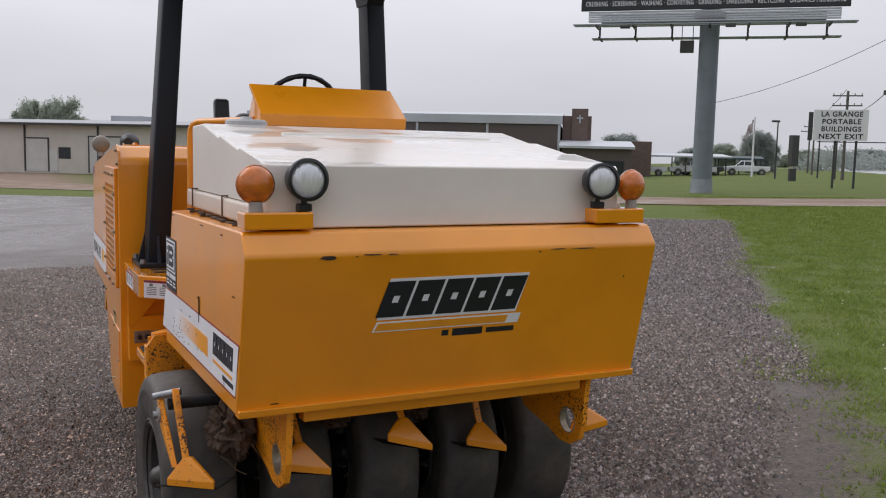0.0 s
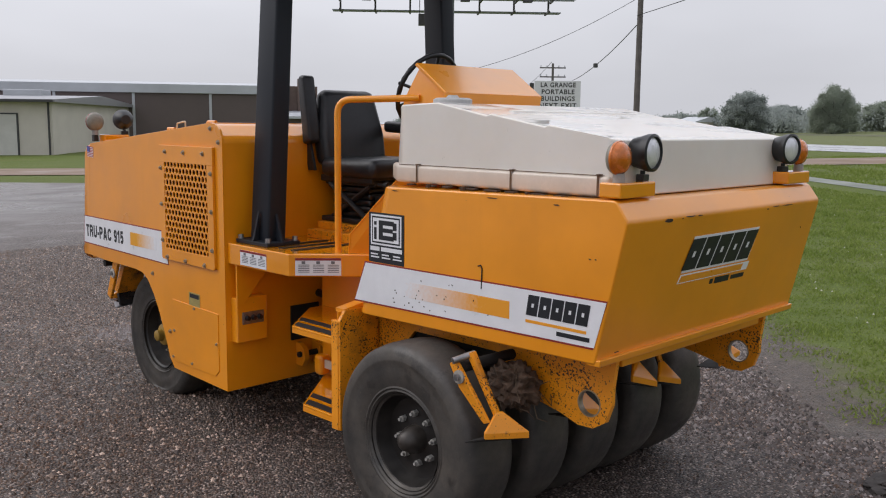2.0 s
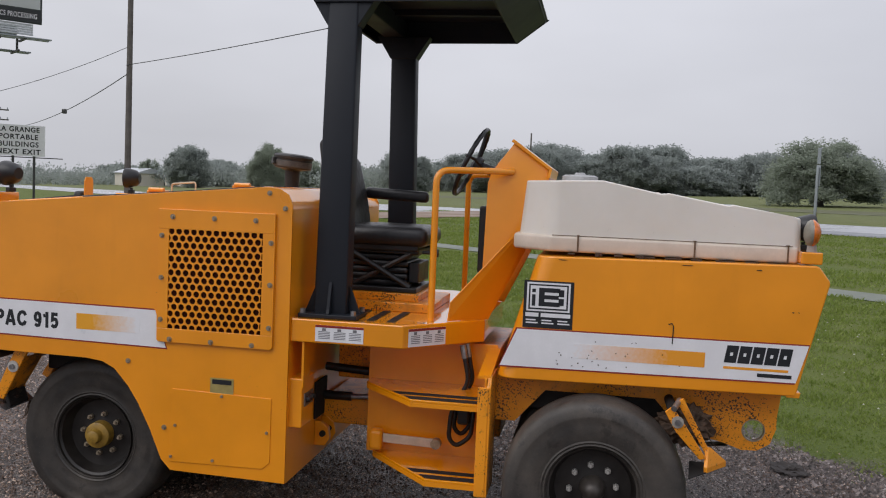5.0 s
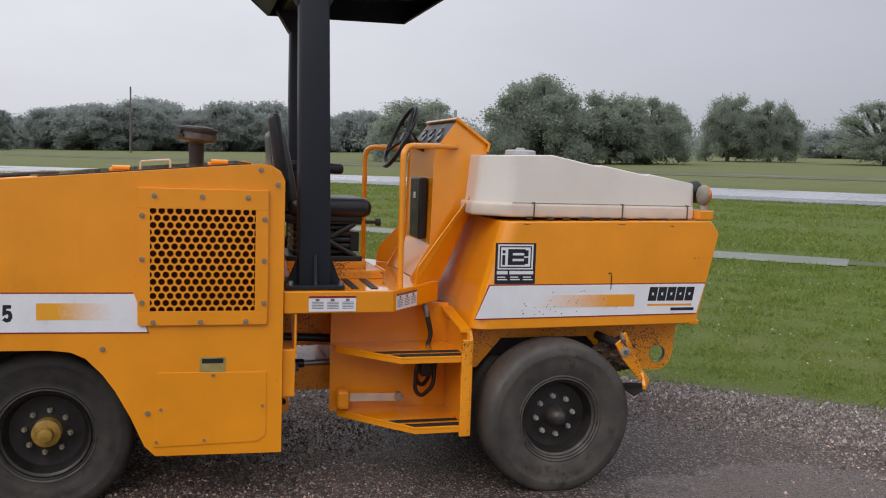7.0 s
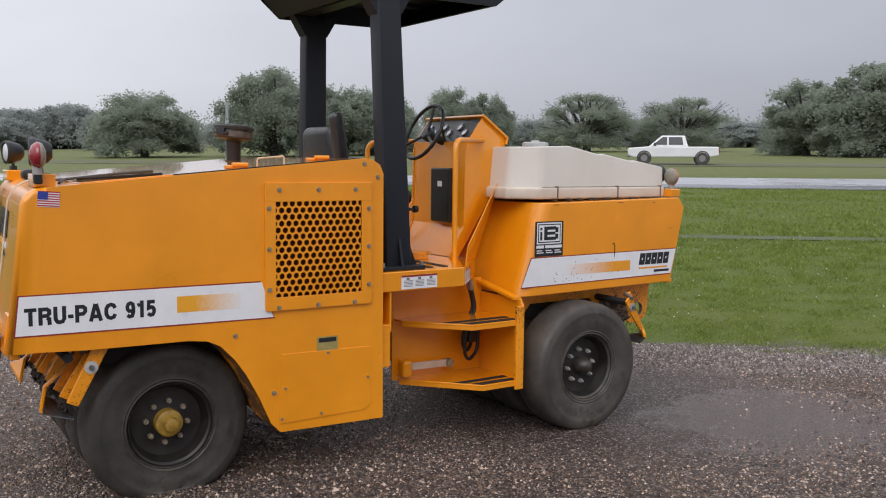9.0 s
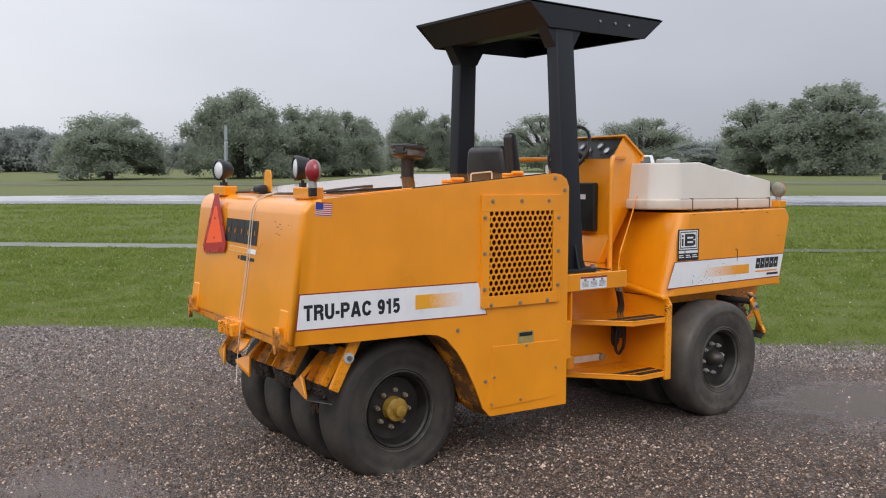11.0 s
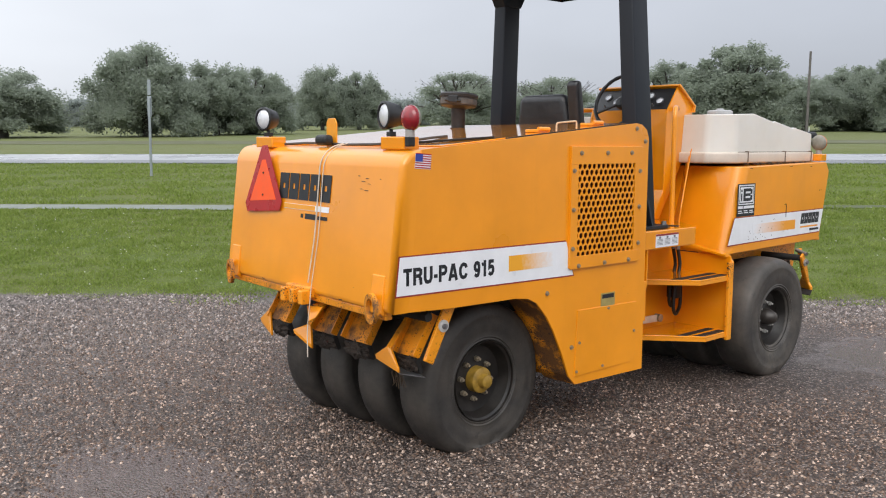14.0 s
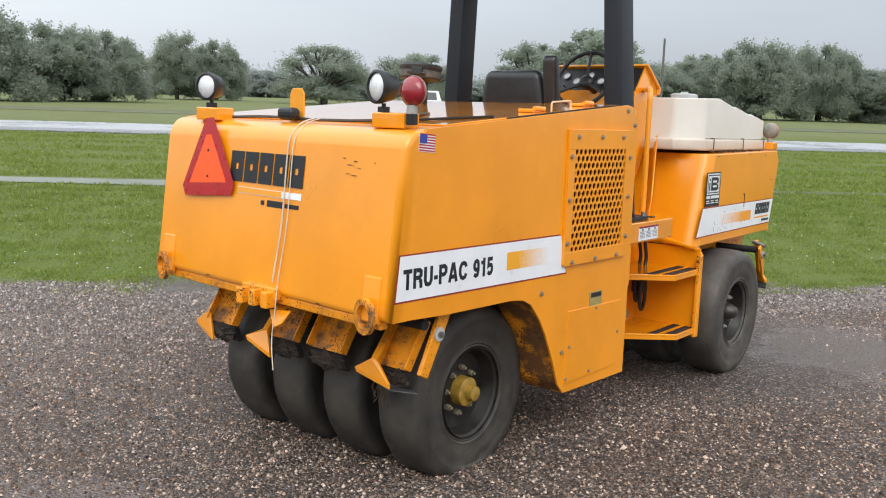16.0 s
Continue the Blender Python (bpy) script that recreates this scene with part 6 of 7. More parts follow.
for k in range(15):
    x, y, z = random.uniform(0.715, 0.84), random.uniform(2.88, 3.08), random.uniform(0.60, 0.78)
    part("root_strand", tube([(x, y, z), (x + random.uniform(-0.03, 0.03), y - random.uniform(0.0, 0.04), z + random.uniform(-0.05, 0.03)), (x + random.uniform(-0.05, 0.05), y - random.uniform(0.02, 0.06), z + random.uniform(-0.06, 0.02))], 0.0018, 5), dry_root, roller)
# rear: arms from below the bumper to three-cornered shoes, spattered plates between them
def rear_shoe(left, low, neck, top):
    L, B, K, T = Vector(left), Vector(low), Vector(neck), Vector(top)
    d = Vector((0, 0.012, 0.004))
    side = Vector((0.016, 0, 0))
    arm = part("scraper_arm", hull([p + q for p in (K - side, K + side, T - side * 1.3, T + side * 1.3) for q in (-d, d * 0)], 0.002), orange_dirty, roller, "spattered orange tyre scraper")
    part("shoe", hull([p + q for p in (K - side, K + side, L, L - Vector((0.01, 0, 0.02)), B, B + Vector((0.0, 0, 0.022))) for q in (-d, d * 0)], 0.002), orange, arm)
    part("arm_bolt", rod(T - side * 2, T + side * 2, 0.018), steel, arm)
    return arm


near_shoe = rear_shoe((1.048, 6.530, 0.530), (0.806, 6.584, 0.495), (0.925, 6.545, 0.590), (0.975, 6.36, 0.735))
part("blade", hull([Vector(p) + Vector((0, 0, h)) for p in ((1.02, 6.52, 0.512), (0.81, 6.570, 0.484), (0.772, 6.445, 0.452), (0.98, 6.42, 0.470)) for h in (0, 0.004)]), steel, near_shoe)
rear_shoe((1.690, 6.585, 0.560), (1.555, 6.560, 0.475), (1.622, 6.530, 0.590), (1.66, 6.36, 0.735))
rear_shoe((2.205, 6.480, 0.530), (2.020, 6.520, 0.465), (2.110, 6.480, 0.585), (2.12, 6.34, 0.745))
folded = part("folded_shoe", hull([Vector(p) + Vector((0, q, 0)) for p in ((1.430, 6.655, 0.735), (1.300, 6.650, 0.745), (1.325, 6.675, 0.690), (1.365, 6.690, 0.668)) for q in (0, 0.012)], 0.003), orange, roller, "orange scraper shoe folded up")
part("folded_arm", hull([(x, y, z) for x in (1.37, 1.40) for y, z in ((6.64, 0.735), (6.655, 0.745), (6.45, 0.76), (6.45, 0.775))]), orange_dirty, folded)
random.seed(33)
for i, (x, half) in enumerate(((0.875, 0.072), (1.272, 0.100), (1.560, 0.090), (2.000, 0.095))):
    trough = part("scraper_plate", hull([(x + sx * half, y, z) for sx in (-1, 1) for y, z in ((6.345, 0.735), (6.355, 0.740), (6.475, 0.548), (6.463, 0.543))], 0.002), orange_rusty, roller, "rusty orange scraper plate")
    for sx in (-1, 1):
        part("plate_flange", hull([(x + sx * (half + w), y, z) for w in (0, 0.008) for y, z in ((6.345, 0.735), (6.385, 0.755), (6.50, 0.565), (6.463, 0.543))], 0.001), orange_dirty, trough)
    part("scraper_lip", hull([(x + sx * half * 1.05, y, z) for sx in (-1, 1) for y, z in ((6.455, 0.545), (6.485, 0.540), (6.43, 0.470), (6.45, 0.465))], 0.004), black_and_shade, trough)
    bm = bmesh.new()
    bmesh.ops.create_icosphere(bm, subdivisions=4, radius=1)
    for v in bm.verts:
        k = 1 + 0.4 * noise.noise(v.co * 2.5 + Vector((x * 7, 3, 0))) + 0.35 * noise.noise(v.co * 8 + Vector((x, 0, 0)))
        v.co = Vector((v.co.x * half * 0.95 * k + x, v.co.y * 0.028 * k + 6.47, v.co.z * 0.040 * k + 0.505))
    part("mud_clod", bm, wet_mud, roller, "caked mud on the scraper")
for k in range(16):
    x = 0.985 + random.uniform(-0.04, 0.04)
    part("root_strand", tube([(x, 6.43, 0.47), (x + random.uniform(-0.02, 0.02), 6.44, 0.43), (x + random.uniform(-0.04, 0.04), 6.45 + random.uniform(-0.02, 0.02), 0.385 + random.uniform(-0.02, 0.03))], 0.0022, 5), dry_root, roller)
part("rear_scraper_shaft", rod((0.72, 6.47, 0.755), (2.2, 6.47, 0.755), 0.022), black_and_shade, roller)
part("side_scraper", hull([(0.742 + sx * 0.010, y, z) for sx in (-1, 1) for y, z in ((6.290, 0.785), (6.365, 0.785), (6.480, 0.545), (6.430, 0.520))], 0.004), orange_dirty, roller, "orange outer scraper arm")
part("side_washer", rod((0.733, 6.37, 0.70), (0.725, 6.37, 0.70), 0.030), plain("pale washer plate", (0.5, 0.48, 0.45), 0.5), roller)
part("side_bolt", rod((0.728, 6.37, 0.70), (0.712, 6.37, 0.70), 0.013), steel, roller)


# the rear half stands slightly turned against the front
for ob in roller.children_recursive:
    me = ob.data
    if me is None or me.users > 1 or ob.name.split(".")[0] in ("wheel", "tyre", "hub", "lug_nut"):
        if me is not None and ob.name.startswith("bolt") and ob.matrix_basis.translation.y > 4.8:
            ob.location.x += 0.0235 * (ob.location.y - 6.69)
        continue
    ys = [v.co.y for v in me.vertices]
    if min(ys) < 4.85:
        continue
    for v in me.vertices:
        v.co.x += 0.0235 * (v.co.y - 6.69)


# ---- buildings to the north ----
siding = plain("cream metal siding", (0.60, 0.56, 0.49), 0.55, vary=0.08, scale=0.6, relief=0.1)
siding_dark = plain("brown metal siding", (0.115, 0.088, 0.080), 0.6, vary=0.1, scale=0.5, relief=0.1)
roof_grey = plain("grey metal roof", (0.30, 0.30, 0.31), 0.4, 0.2, 0.12, 0.4)
roof_pale = plain("pale metal fascia", (0.48, 0.50, 0.52), 0.4, 0.1, 0.1, 0.4)
door_white = plain("pale door paint", (0.58, 0.57, 0.53), 0.5, vary=0.08, scale=1.0)
frame_dark = plain("dark trim", (0.05, 0.05, 0.05), 0.5)
brick_mat = plain("brown brick", (0.15, 0.105, 0.088), 0.8, vary=0.2, scale=2.0)
window_glass = plain("dark window glass", (0.03, 0.035, 0.04), 0.1, vary=0.1, relief=0)


def local(o, u, v):
    """A pose on a wall: x along it, y into the building, z up."""
    return frame_of((o[0], o[1], o[2]), (*u, 0), (*v, 0))


def put(name, bm, m, mat, parent, label=""):
    return part(name, moved(bm, m), mat, parent, label)


C, D1, D2 = (27.5, 75.0, -1.28), (0.77, -0.64), (0.64, 0.77)
wb = thing("metal_building", C[0], C[1], C[2], "long cream metal warehouse with roller doors and flat eaves", "building")
wm = local(C, D1, D2)
put("wall", box(-95, 0, 0, 25, -1.5, 4.45, 0.02), wm, siding, wb)
put("roof", prism([(-0.7, 4.40), (-0.7, 4.62), (12.5, 5.25), (25.4, 4.62), (25.4, 4.40)], "x", -95.6, 0.5, 0.0), wm, roof_grey, wb)
put("gutter", box(-95, 0.3, -0.85, -0.68, 4.38, 4.60, 0.02), wm, frame_dark, wb)
for k in range(12):
    put("downpipe", box(-7.9 * k - 0.35, -7.9 * k - 0.22, -0.14, -0.01, 0, 4.4, 0.01), wm, frame_dark, wb)
for u, w, h in ((-7.0, 4.2, 3.4), (-24.9, 3.9, 3.35), (-31.8, 2.4, 3.1), (-46, 3.8, 3.3), (-62, 3.8, 3.3)):
    d = put("roller_door", box(u, u + w, -0.06, 0.02, 0, h, 0.01), wm, door_white, wb, "pale roller shutter door")
    for a, b in ((u - 0.14, u), (u + w, u + w + 0.14)):
        put("door_frame", box(a, b, -0.09, 0.02, 0, h + 0.12, 0.005), wm, frame_dark, d)
    put("door_frame", box(u, u + w, -0.09, 0.02, h, h + 0.12, 0.005), wm, frame_dark, d)
for u in (-11.4, -29.25):
    d = put("side_door", box(u, u + 0.9, -0.05, 0.02, 0, 2.1, 0.01), wm, door_white, wb, "pale side door")
    put("door_handle", box(u + 0.84, u + 0.90, -0.10, -0.05, 0.98, 1.04, 0.005), wm, frame_dark, d)
for u in (-14.6, -28.25):
    w = put("window", box(u, u + 1.3, -0.04, 0.02, 1.25, 2.35, 0.01), wm, frame_dark, wb)
    for i in (0, 1):
        put("pane", box(u + 0.06 + 0.61 * i, u + 0.63 + 0.61 * i, -0.05, -0.042, 1.31, 2.29, 0), wm, window_glass, w)
for u in (-8, -30, -52, -70):
    put("roof_vent", box(u, u + 3.5, 11.2, 13.6, 5.0, 5.75, 0.05), wm, roof_pale, wb)

B0, BD1, BD2 = (56.6, 84.0, -1.5), (0.82, -0.57), (0.57, 0.82)
bb = thing("brown_building", B0[0], B0[1], B0[2], "large brown metal building with pale fascia and brick parapet", "building")
bmx = local(B0, BD1, BD2)
put("wall", box(-36, 0, 0, 30, -1.0, 6.2, 0.02), bmx, siding_dark, bb)
put("fascia", box(-36.2, 0.2, -0.25, 0.05, 6.2, 7.15, 0.02), bmx, roof_pale, bb)
put("roof", prism([(-0.2, 7.15), (15, 8.0), (30.2, 7.15)], "x", -36.2, 0.2, 0.0), bmx, roof_pale, bb)
for k in range(5):
    put("pilaster", box(-8 * k - 0.28, -8 * k, -0.10, 0.0, 0, 6.2, 0.01), bmx, roof_pale, bb)
put("parapet_wall", box(0.2, 3.4, 1.0, 22, 0, 7.2, 0.03), bmx, brick_mat, bb)
put("parapet_top", box(1.2, 3.0, 0.6, 1.2, 0.0, 8.0, 0.03), bmx, brick_mat, bb)
put("emblem", joined(box(2.02, 2.18, 0.5, 0.58, 6.4, 7.3, 0.01), box(1.75, 2.45, 0.5, 0.58, 6.88, 7.04, 0.01)), bmx, roof_pale, bb, "plain pale emblem")
put("annex_wall", box(0.3, 7.5, -6, 0.9, 0, 3.6, 0.02), bmx, siding_dark, bb)
put("annex_roof", prism([(-6.6, 3.6), (-6.6, 3.85), (1.0, 4.5), (1.0, 4.25)], "x", 0.0, 7.8, 0.0), bmx, roof_pale, bb)
for u in (1.2, 4.4):
    w = put("window", box(u, u + 2.4, -6.06, -5.98, 1.0, 2.4, 0.01), bmx, frame_dark, bb)
    put("pane", box(u + 0.08, u + 2.32, -6.08, -6.062, 1.08, 2.32, 0), bmx, window_glass, w)
put("rear_block", box(7.5, 10.5, 6, 20, 0, 4.6, 0.03), bmx, brick_mat, bb)

for (x, y, w, d, h, turn, mat, lab) in ((78.0, 92.5, 16, 5, 2.9, -30, roof_pale, "low open shed with a pale metal roof"), (92, 95, 9, 4, 2.6, -40, plain("green awning", (0.03, 0.055, 0.06), 0.6), "low dark green canopy shed")):
    z = float(height(x, y))
    sh = thing("open_shed", x, y, z, lab, "shed")
    m = pose(x, y, z, 0, 0, turn)
    put("shed_roof", prism([(-d, h - 0.5), (-d, h - 0.3), (0, h), (d, h - 0.3), (d, h - 0.5), (0, h - 0.2)], "x", -w / 2, w / 2, 0), m, mat, sh)
    for sx in (-0.46, -0.15, 0.15, 0.46):
        for sy in (-0.9, 0.9):
            put("shed_post", box(sx * w - 0.07, sx * w + 0.07, sy * d - 0.07, sy * d + 0.07, 0, h - 0.35, 0), m, frame_dark, sh)
for (x, y, w, h, lab) in ((163.8, 94.3, 8.0, 3.6, "small pale house far across the field"), (178, 93.5, 13, 2.6, "low white farm building across the field")):
    z = float(height(x, y))
    hs = thing("house", x, y, z, lab, "house")
    m = pose(x, y, z, 0, 0, 60)
    put("wall", box(-w / 2, w / 2, -3, 3, 0, h * 0.72, 0), m, siding, hs)
    put("roof", prism([(-3.4, h * 0.7), (0, h), (3.4, h * 0.7)], "x", -w / 2 - 0.3, w / 2 + 0.3, 0), m, roof_pale, hs)
    put("door", box(-0.5, 0.5, 3.0, 3.05, 0, 2.0, 0), m, frame_dark, hs)

# ---- billboard and road sign ----
sheet_green = plain("dark green sheet", (0.030, 0.042, 0.038), 0.45)
galv = plain("galvanised steel", (0.30, 0.33, 0.35), 0.45, 0.5, 0.15, 2.0)
pole_blue = plain("grey-blue pole paint", (0.165, 0.195, 0.215), 0.5, vary=0.12, scale=1.5)
U = Vector((38.21 - 29.06, 32.13 - 40.57, 0)).normalized()
N = Vector((-U.y, U.x, 0))
board_o = Vector((33.75, 36.5, -0.33))
bill = thing("billboard", board_o.x, board_o.y, 0, "tall roadside billboard on one grey steel pole", "billboard")
bm_ = frame_of(board_o, U, N)
put("pole", rod((0, 0, -0.1), (0, 0, 9.6), 0.52, 0.50, 28), bm_, pole_blue, bill)
put("pole_skirt", rod((0, 0, -0.05), (0, 0, 0.75), 0.60, 0.55, 28), bm_, galv, bill)
put("torsion_beam", box(-5.6, 5.6, -0.25, 0.25, 8.75, 9.35, 0.02), bm_, galv, bill)
face = put("board_face", box(-6.6, 6.6, -0.95, -0.80, 9.45, 13.9, 0.01), bm_, sheet_green, bill)
put("text_band", box(-6.55, 6.55, -0.975, -0.955, 9.50, 10.10, 0), bm_, plain("charcoal vinyl", (0.02, 0.024, 0.026), 0.5), face)
put("poster", box(-6.5, 6.5, -0.972, -0.955, 10.16, 13.8, 0), bm_, plain("pale poster", (0.5, 0.53, 0.52), 0.5, vary=0.1, scale=0.4), face)
lettering("CRUSHING · SCREENING · WASHING · CONVEYING · GRINDING · SHREDDING · RECYCLING · ORGANICS PROCESSING", 0.24, decal_white, "board_text", face, bm_ @ frame_of((-6.35, -0.985, 9.68), (1, 0, 0), (0, 0, 1)), 12.7, 0.004)
put("trim_panel", joined(*[box(-6.2, 6.2, -0.90, -0.82, 8.86 + 0.115 * k, 8.955 + 0.115 * k, 0.01) for k in range(5)]), bm_, plain("pale trim slats", (0.52, 0.55, 0.56), 0.45), bill)
put("owner_badge", joined(box(-0.75, 0.75, -0.96, -0.91, 8.98, 9.30, 0.05), box(-0.55, 0.55, -0.98, -0.955, 9.08, 9.20, 0.01)), bm_, plain("badge grey", (0.32, 0.33, 0.34), 0.5), bill)
for y, z, a, b in ((-1.55, 8.62, -6.9, 6.9), (-1.05, 8.62, -6.9, 6.9), (0.9, 8.20, -6.2, 6.5), (1.35, 8.20, -6.2, 6.5)):
    put("catwalk", box(a, b, y - 0.12, y + 0.12, z, z + 0.06, 0.005), bm_, galv, bill)
for k in range(7):
    u = -5.7 + 1.9 * k
    put("bracket", joined(box(u - 0.05, u + 0.05, -1.65, -0.3, 8.54, 8.64, 0.005), box(u - 0.05, u + 0.05, -0.2, 1.45, 8.12, 8.21, 0.005), box(u - 0.05, u + 0.05, 0.15, 0.25, 8.15, 8.8, 0.005)), bm_, frame_dark, bill)
for u in (-4.2, 1.0, 4.3):
    put("flood_lamp", box(u - 0.25, u + 0.25, -1.9, -1.6, 8.42, 8.56, 0.03), bm_, frame_dark, bill)
put("meter_box", joined(box(-1.45, -0.75, -0.35, 0.2, 7.35, 7.95, 0.02), box(-1.40, -1.36, -0.1, -0.05, 7.9, 8.7, 0), box(-0.84, -0.80, -0.1, -0.05, 7.9, 8.7, 0)), bm_, frame_dark, bill)

sgn = thing("road_sign", 46.9, 38.9, 0, "white wooden roadside sign with black lettering", "sign")
sm_ = frame_of((46.9, 38.9, float(height(46.9, 38.9))), (0.655, -0.755, 0), (0.755, 0.655, 0))
board = put("sign_board", box(-1.55, 1.55, -0.04, 0.04, 2.95, 4.85, 0.01), sm_, decal_white, sgn)
for u in (-0.25, 0.95):
    put("sign_post", box(u - 0.07, u + 0.07, 0.05, 0.19, 0, 4.2, 0.01), sm_, frame_dark, sgn)
put("side_board", box(-1.85, -1.58, 0.0, 0.5, 2.95, 4.70, 0.01), sm_, frame_dark, sgn)
put("rail", box(-1.3, 2.6, 0.02, 0.06, 2.84, 2.90, 0), sm_, frame_dark, sgn)
for i, (txt, w) in enumerate((("LA GRANGE", 2.35), ("PORTABLE", 2.2), ("BUILDINGS", 2.25), ("NEXT EXIT", 2.5))):
    lettering(txt, 0.30, decal_black, "sign_text", board, sm_ @ frame_of((-w / 2 + 0.05, -0.045, 4.43 - 0.455 * i), (1, 0, 0), (0, 0, 1)), w, 0.012)

# ---- poles, wires, lamps ----
wood_pole = plain("weathered pole wood", (0.125, 0.115, 0.105), 0.85, vary=0.3, scale=3)


def pole(x, y, h, r, arms=0, name="utility_pole", lab="weathered wooden utility pole"):
    z = float(height(x, y))
    p = thing(name, x, y, z, lab, "pole", "utility poles")
    m = pose(x, y, z, 0, 0, -45)
    put("mast", rod((0, 0, -0.1), (0, 0, h), r, r * 0.75, 12), m, wood_pole, p)
    for k in range(arms):
        a = put("crossarm", box(-1.3, 1.3, -0.06, 0.06, h - 0.5 - 0.9 * k, h - 0.38 - 0.9 * k, 0.01), m, wood_pole, p)
        for u in (-1.2, -0.6, 0.6, 1.2):
            put("insulator", rod((u, 0, h - 0.38 - 0.9 * k), (u, 0, h - 0.2 - 0.9 * k), 0.05, 0.04, 8), m, galv, a)
    return p


pole(35.7, 25.3, 11.4, 0.16, 1)
pole(71.0, 58.4, 8.2, 0.15, 2)
pole(112.2, 98.8, 6.8, 0.14, 1)
pole(125.9, 13.5, 8.9, 0.14)
pole(35.7, -69.6, 7.4, 0.13)
pole(96.1, 83.9, 6.7, 0.13, 1)
wire_mat = plain("black cable", (0.02, 0.02, 0.022), 0.6)


def wire(a, b, sag, r=0.022, lump=None):
    a, b = Vector(a), Vector(b)
    pts = [a.lerp(b, t / 16) - Vector((0, 0, sag * 4 * (t / 16) * (1 - t / 16))) for t in range(17)]
    w = tagged(part("cable", tube(pts, r, 6), wire_mat), "black overhead cable between poles", "cable", "overhead cables")
    if lump:
        put("cable_joint", soften(box(-0.12, 0.12, -0.12, 0.12, -0.14, 0.14, 0), 0.05, 2), Matrix.Translation(a.lerp(b, lump) - Vector((0, 0, sag * 4 * lump * (1 - lump)))), frame_dark, w)


wire((35.6, 25.4, 6.45), (70.9, 58.5, 5.8), 0.9, 0.022, 0.30)
wire((35.6, 25.4, 7.7), (33.9, 36.2, 4.4), 0.45, 0.012)
wire((35.6, 25.4, 6.9), (6, -14, 8.5), 0.5, 0.016)
wire((70.9, 58.5, 8.0), (112, 99, 7.0), 0.6)
for x, y, h in ((69.3, 64.9, 5.6), (72.5, 60.5, 5.0), (76.5, 66, 5.2)):
    z = float(height(x, y))
    lamp = thing("street_lamp", x, y, z, "slim dark street lamp by the car lot", "street lamp", "car lot lamps")
    put("mast", rod((x, y, z), (x, y, z + h), 0.09, 0.06, 10), Matrix.Identity(4), frame_dark, lamp)
    put("head", box(x - 0.75, x + 0.15, y - 0.15, y + 0.15, z + h - 0.05, z + h + 0.15, 0.03), Matrix.Identity(4), frame_dark, lamp)
z = float(height(62.9, 57.0))
pylon = thing("sign_pylon", 62.9, 57.0, z, "narrow black pylon sign beside the track", "sign")
put("panel", box(62.5, 63.3, 56.7, 57.2, z + 1.3, z + 4.0, 0.05), Matrix.Identity(4), frame_dark, pylon)
put("foot", box(62.55, 63.25, 56.8, 57.1, z - 0.05, z + 1.1, 0.03), Matrix.Identity(4), frame_dark, pylon)
z = float(height(78.5, 77))
fp = thing("flagpole", 78.5, 77.0, z, "white flagpole with a limp flag", "flagpole")
put("mast", rod((78.5, 77, z), (78.5, 77, 6.2), 0.12, 0.08, 10), Matrix.Identity(4), decal_white, fp)
cloth = bmesh.new()
rows = [[cloth.verts.new((78.5 - 0.1 - 0.16 * i, 77 + 0.18 * math.sin(i * 1.7 + j * 0.4), 5.9 - 0.30 * j - 0.16 * i)) for i in range(8)] for j in range(5)]
for a, b in zip(rows, rows[1:]):
    for i in range(7):
        cloth.faces.new((a[i], a[i + 1], b[i + 1], b[i]))
put("flag", cloth, Matrix.Identity(4), plain("faded flag cloth", (0.50, 0.44, 0.46), 0.8, vary=0.3, scale=3), fp)

z = float(height(23.6, -2.6))
mk = thing("road_marker", 23.6, -2.6, z, "narrow grey road marker seen edge-on beside the road", "road sign")
mmk = pose(23.6, -2.6, z, 0, 0, 52) @ Matrix.Diagonal((0.72, 0.72, 0.725, 1))
put("sign_post", box(-0.05, 0.05, -0.04, 0.04, -0.1, 3.2, 0.01), mmk, galv, mk)
put("marker_plate", box(-0.09, 0.09, -0.075, -0.045, 2.45, 3.28, 0.01), mmk, galv, mk)
put("marker_plate", box(-0.07, 0.07, -0.075, -0.045, 3.32, 3.95, 0.01), mmk, galv, mk)
put("reflector", box(-0.06, 0.06, -0.06, -0.045, 1.2, 1.45, 0), mmk, decal_gold, mk)
z = float(height(13.0, -22.9))
mb = thing("mailbox", 13.0, -22.9, z, "black rural mailbox on a wooden post", "mailbox")
mmb = pose(13.0, -22.9, z, 0, 0, -20) @ Matrix.Diagonal((0.66, 0.66, 0.66, 1))
put("mailbox_post", box(-0.06, 0.06, -0.06, 0.06, -0.1, 1.40, 0.01), mmb, plain("yellowed post wood", (0.16, 0.115, 0.06), 0.8), mb)
put("mail_body", moved(prism([(-0.16, 0), (-0.16, 0.2), (-0.11, 0.31), (0, 0.36), (0.11, 0.31), (0.16, 0.2), (0.16, 0)], "y", -0.34, 0.34, 0.01), Matrix.Translation((0, 0, 1.40))), mmb, plastic_black, mb)
put("mail_flag", box(0.17, 0.185, -0.1, -0.06, 1.6, 2.0, 0), mmb, decal_white, mb)


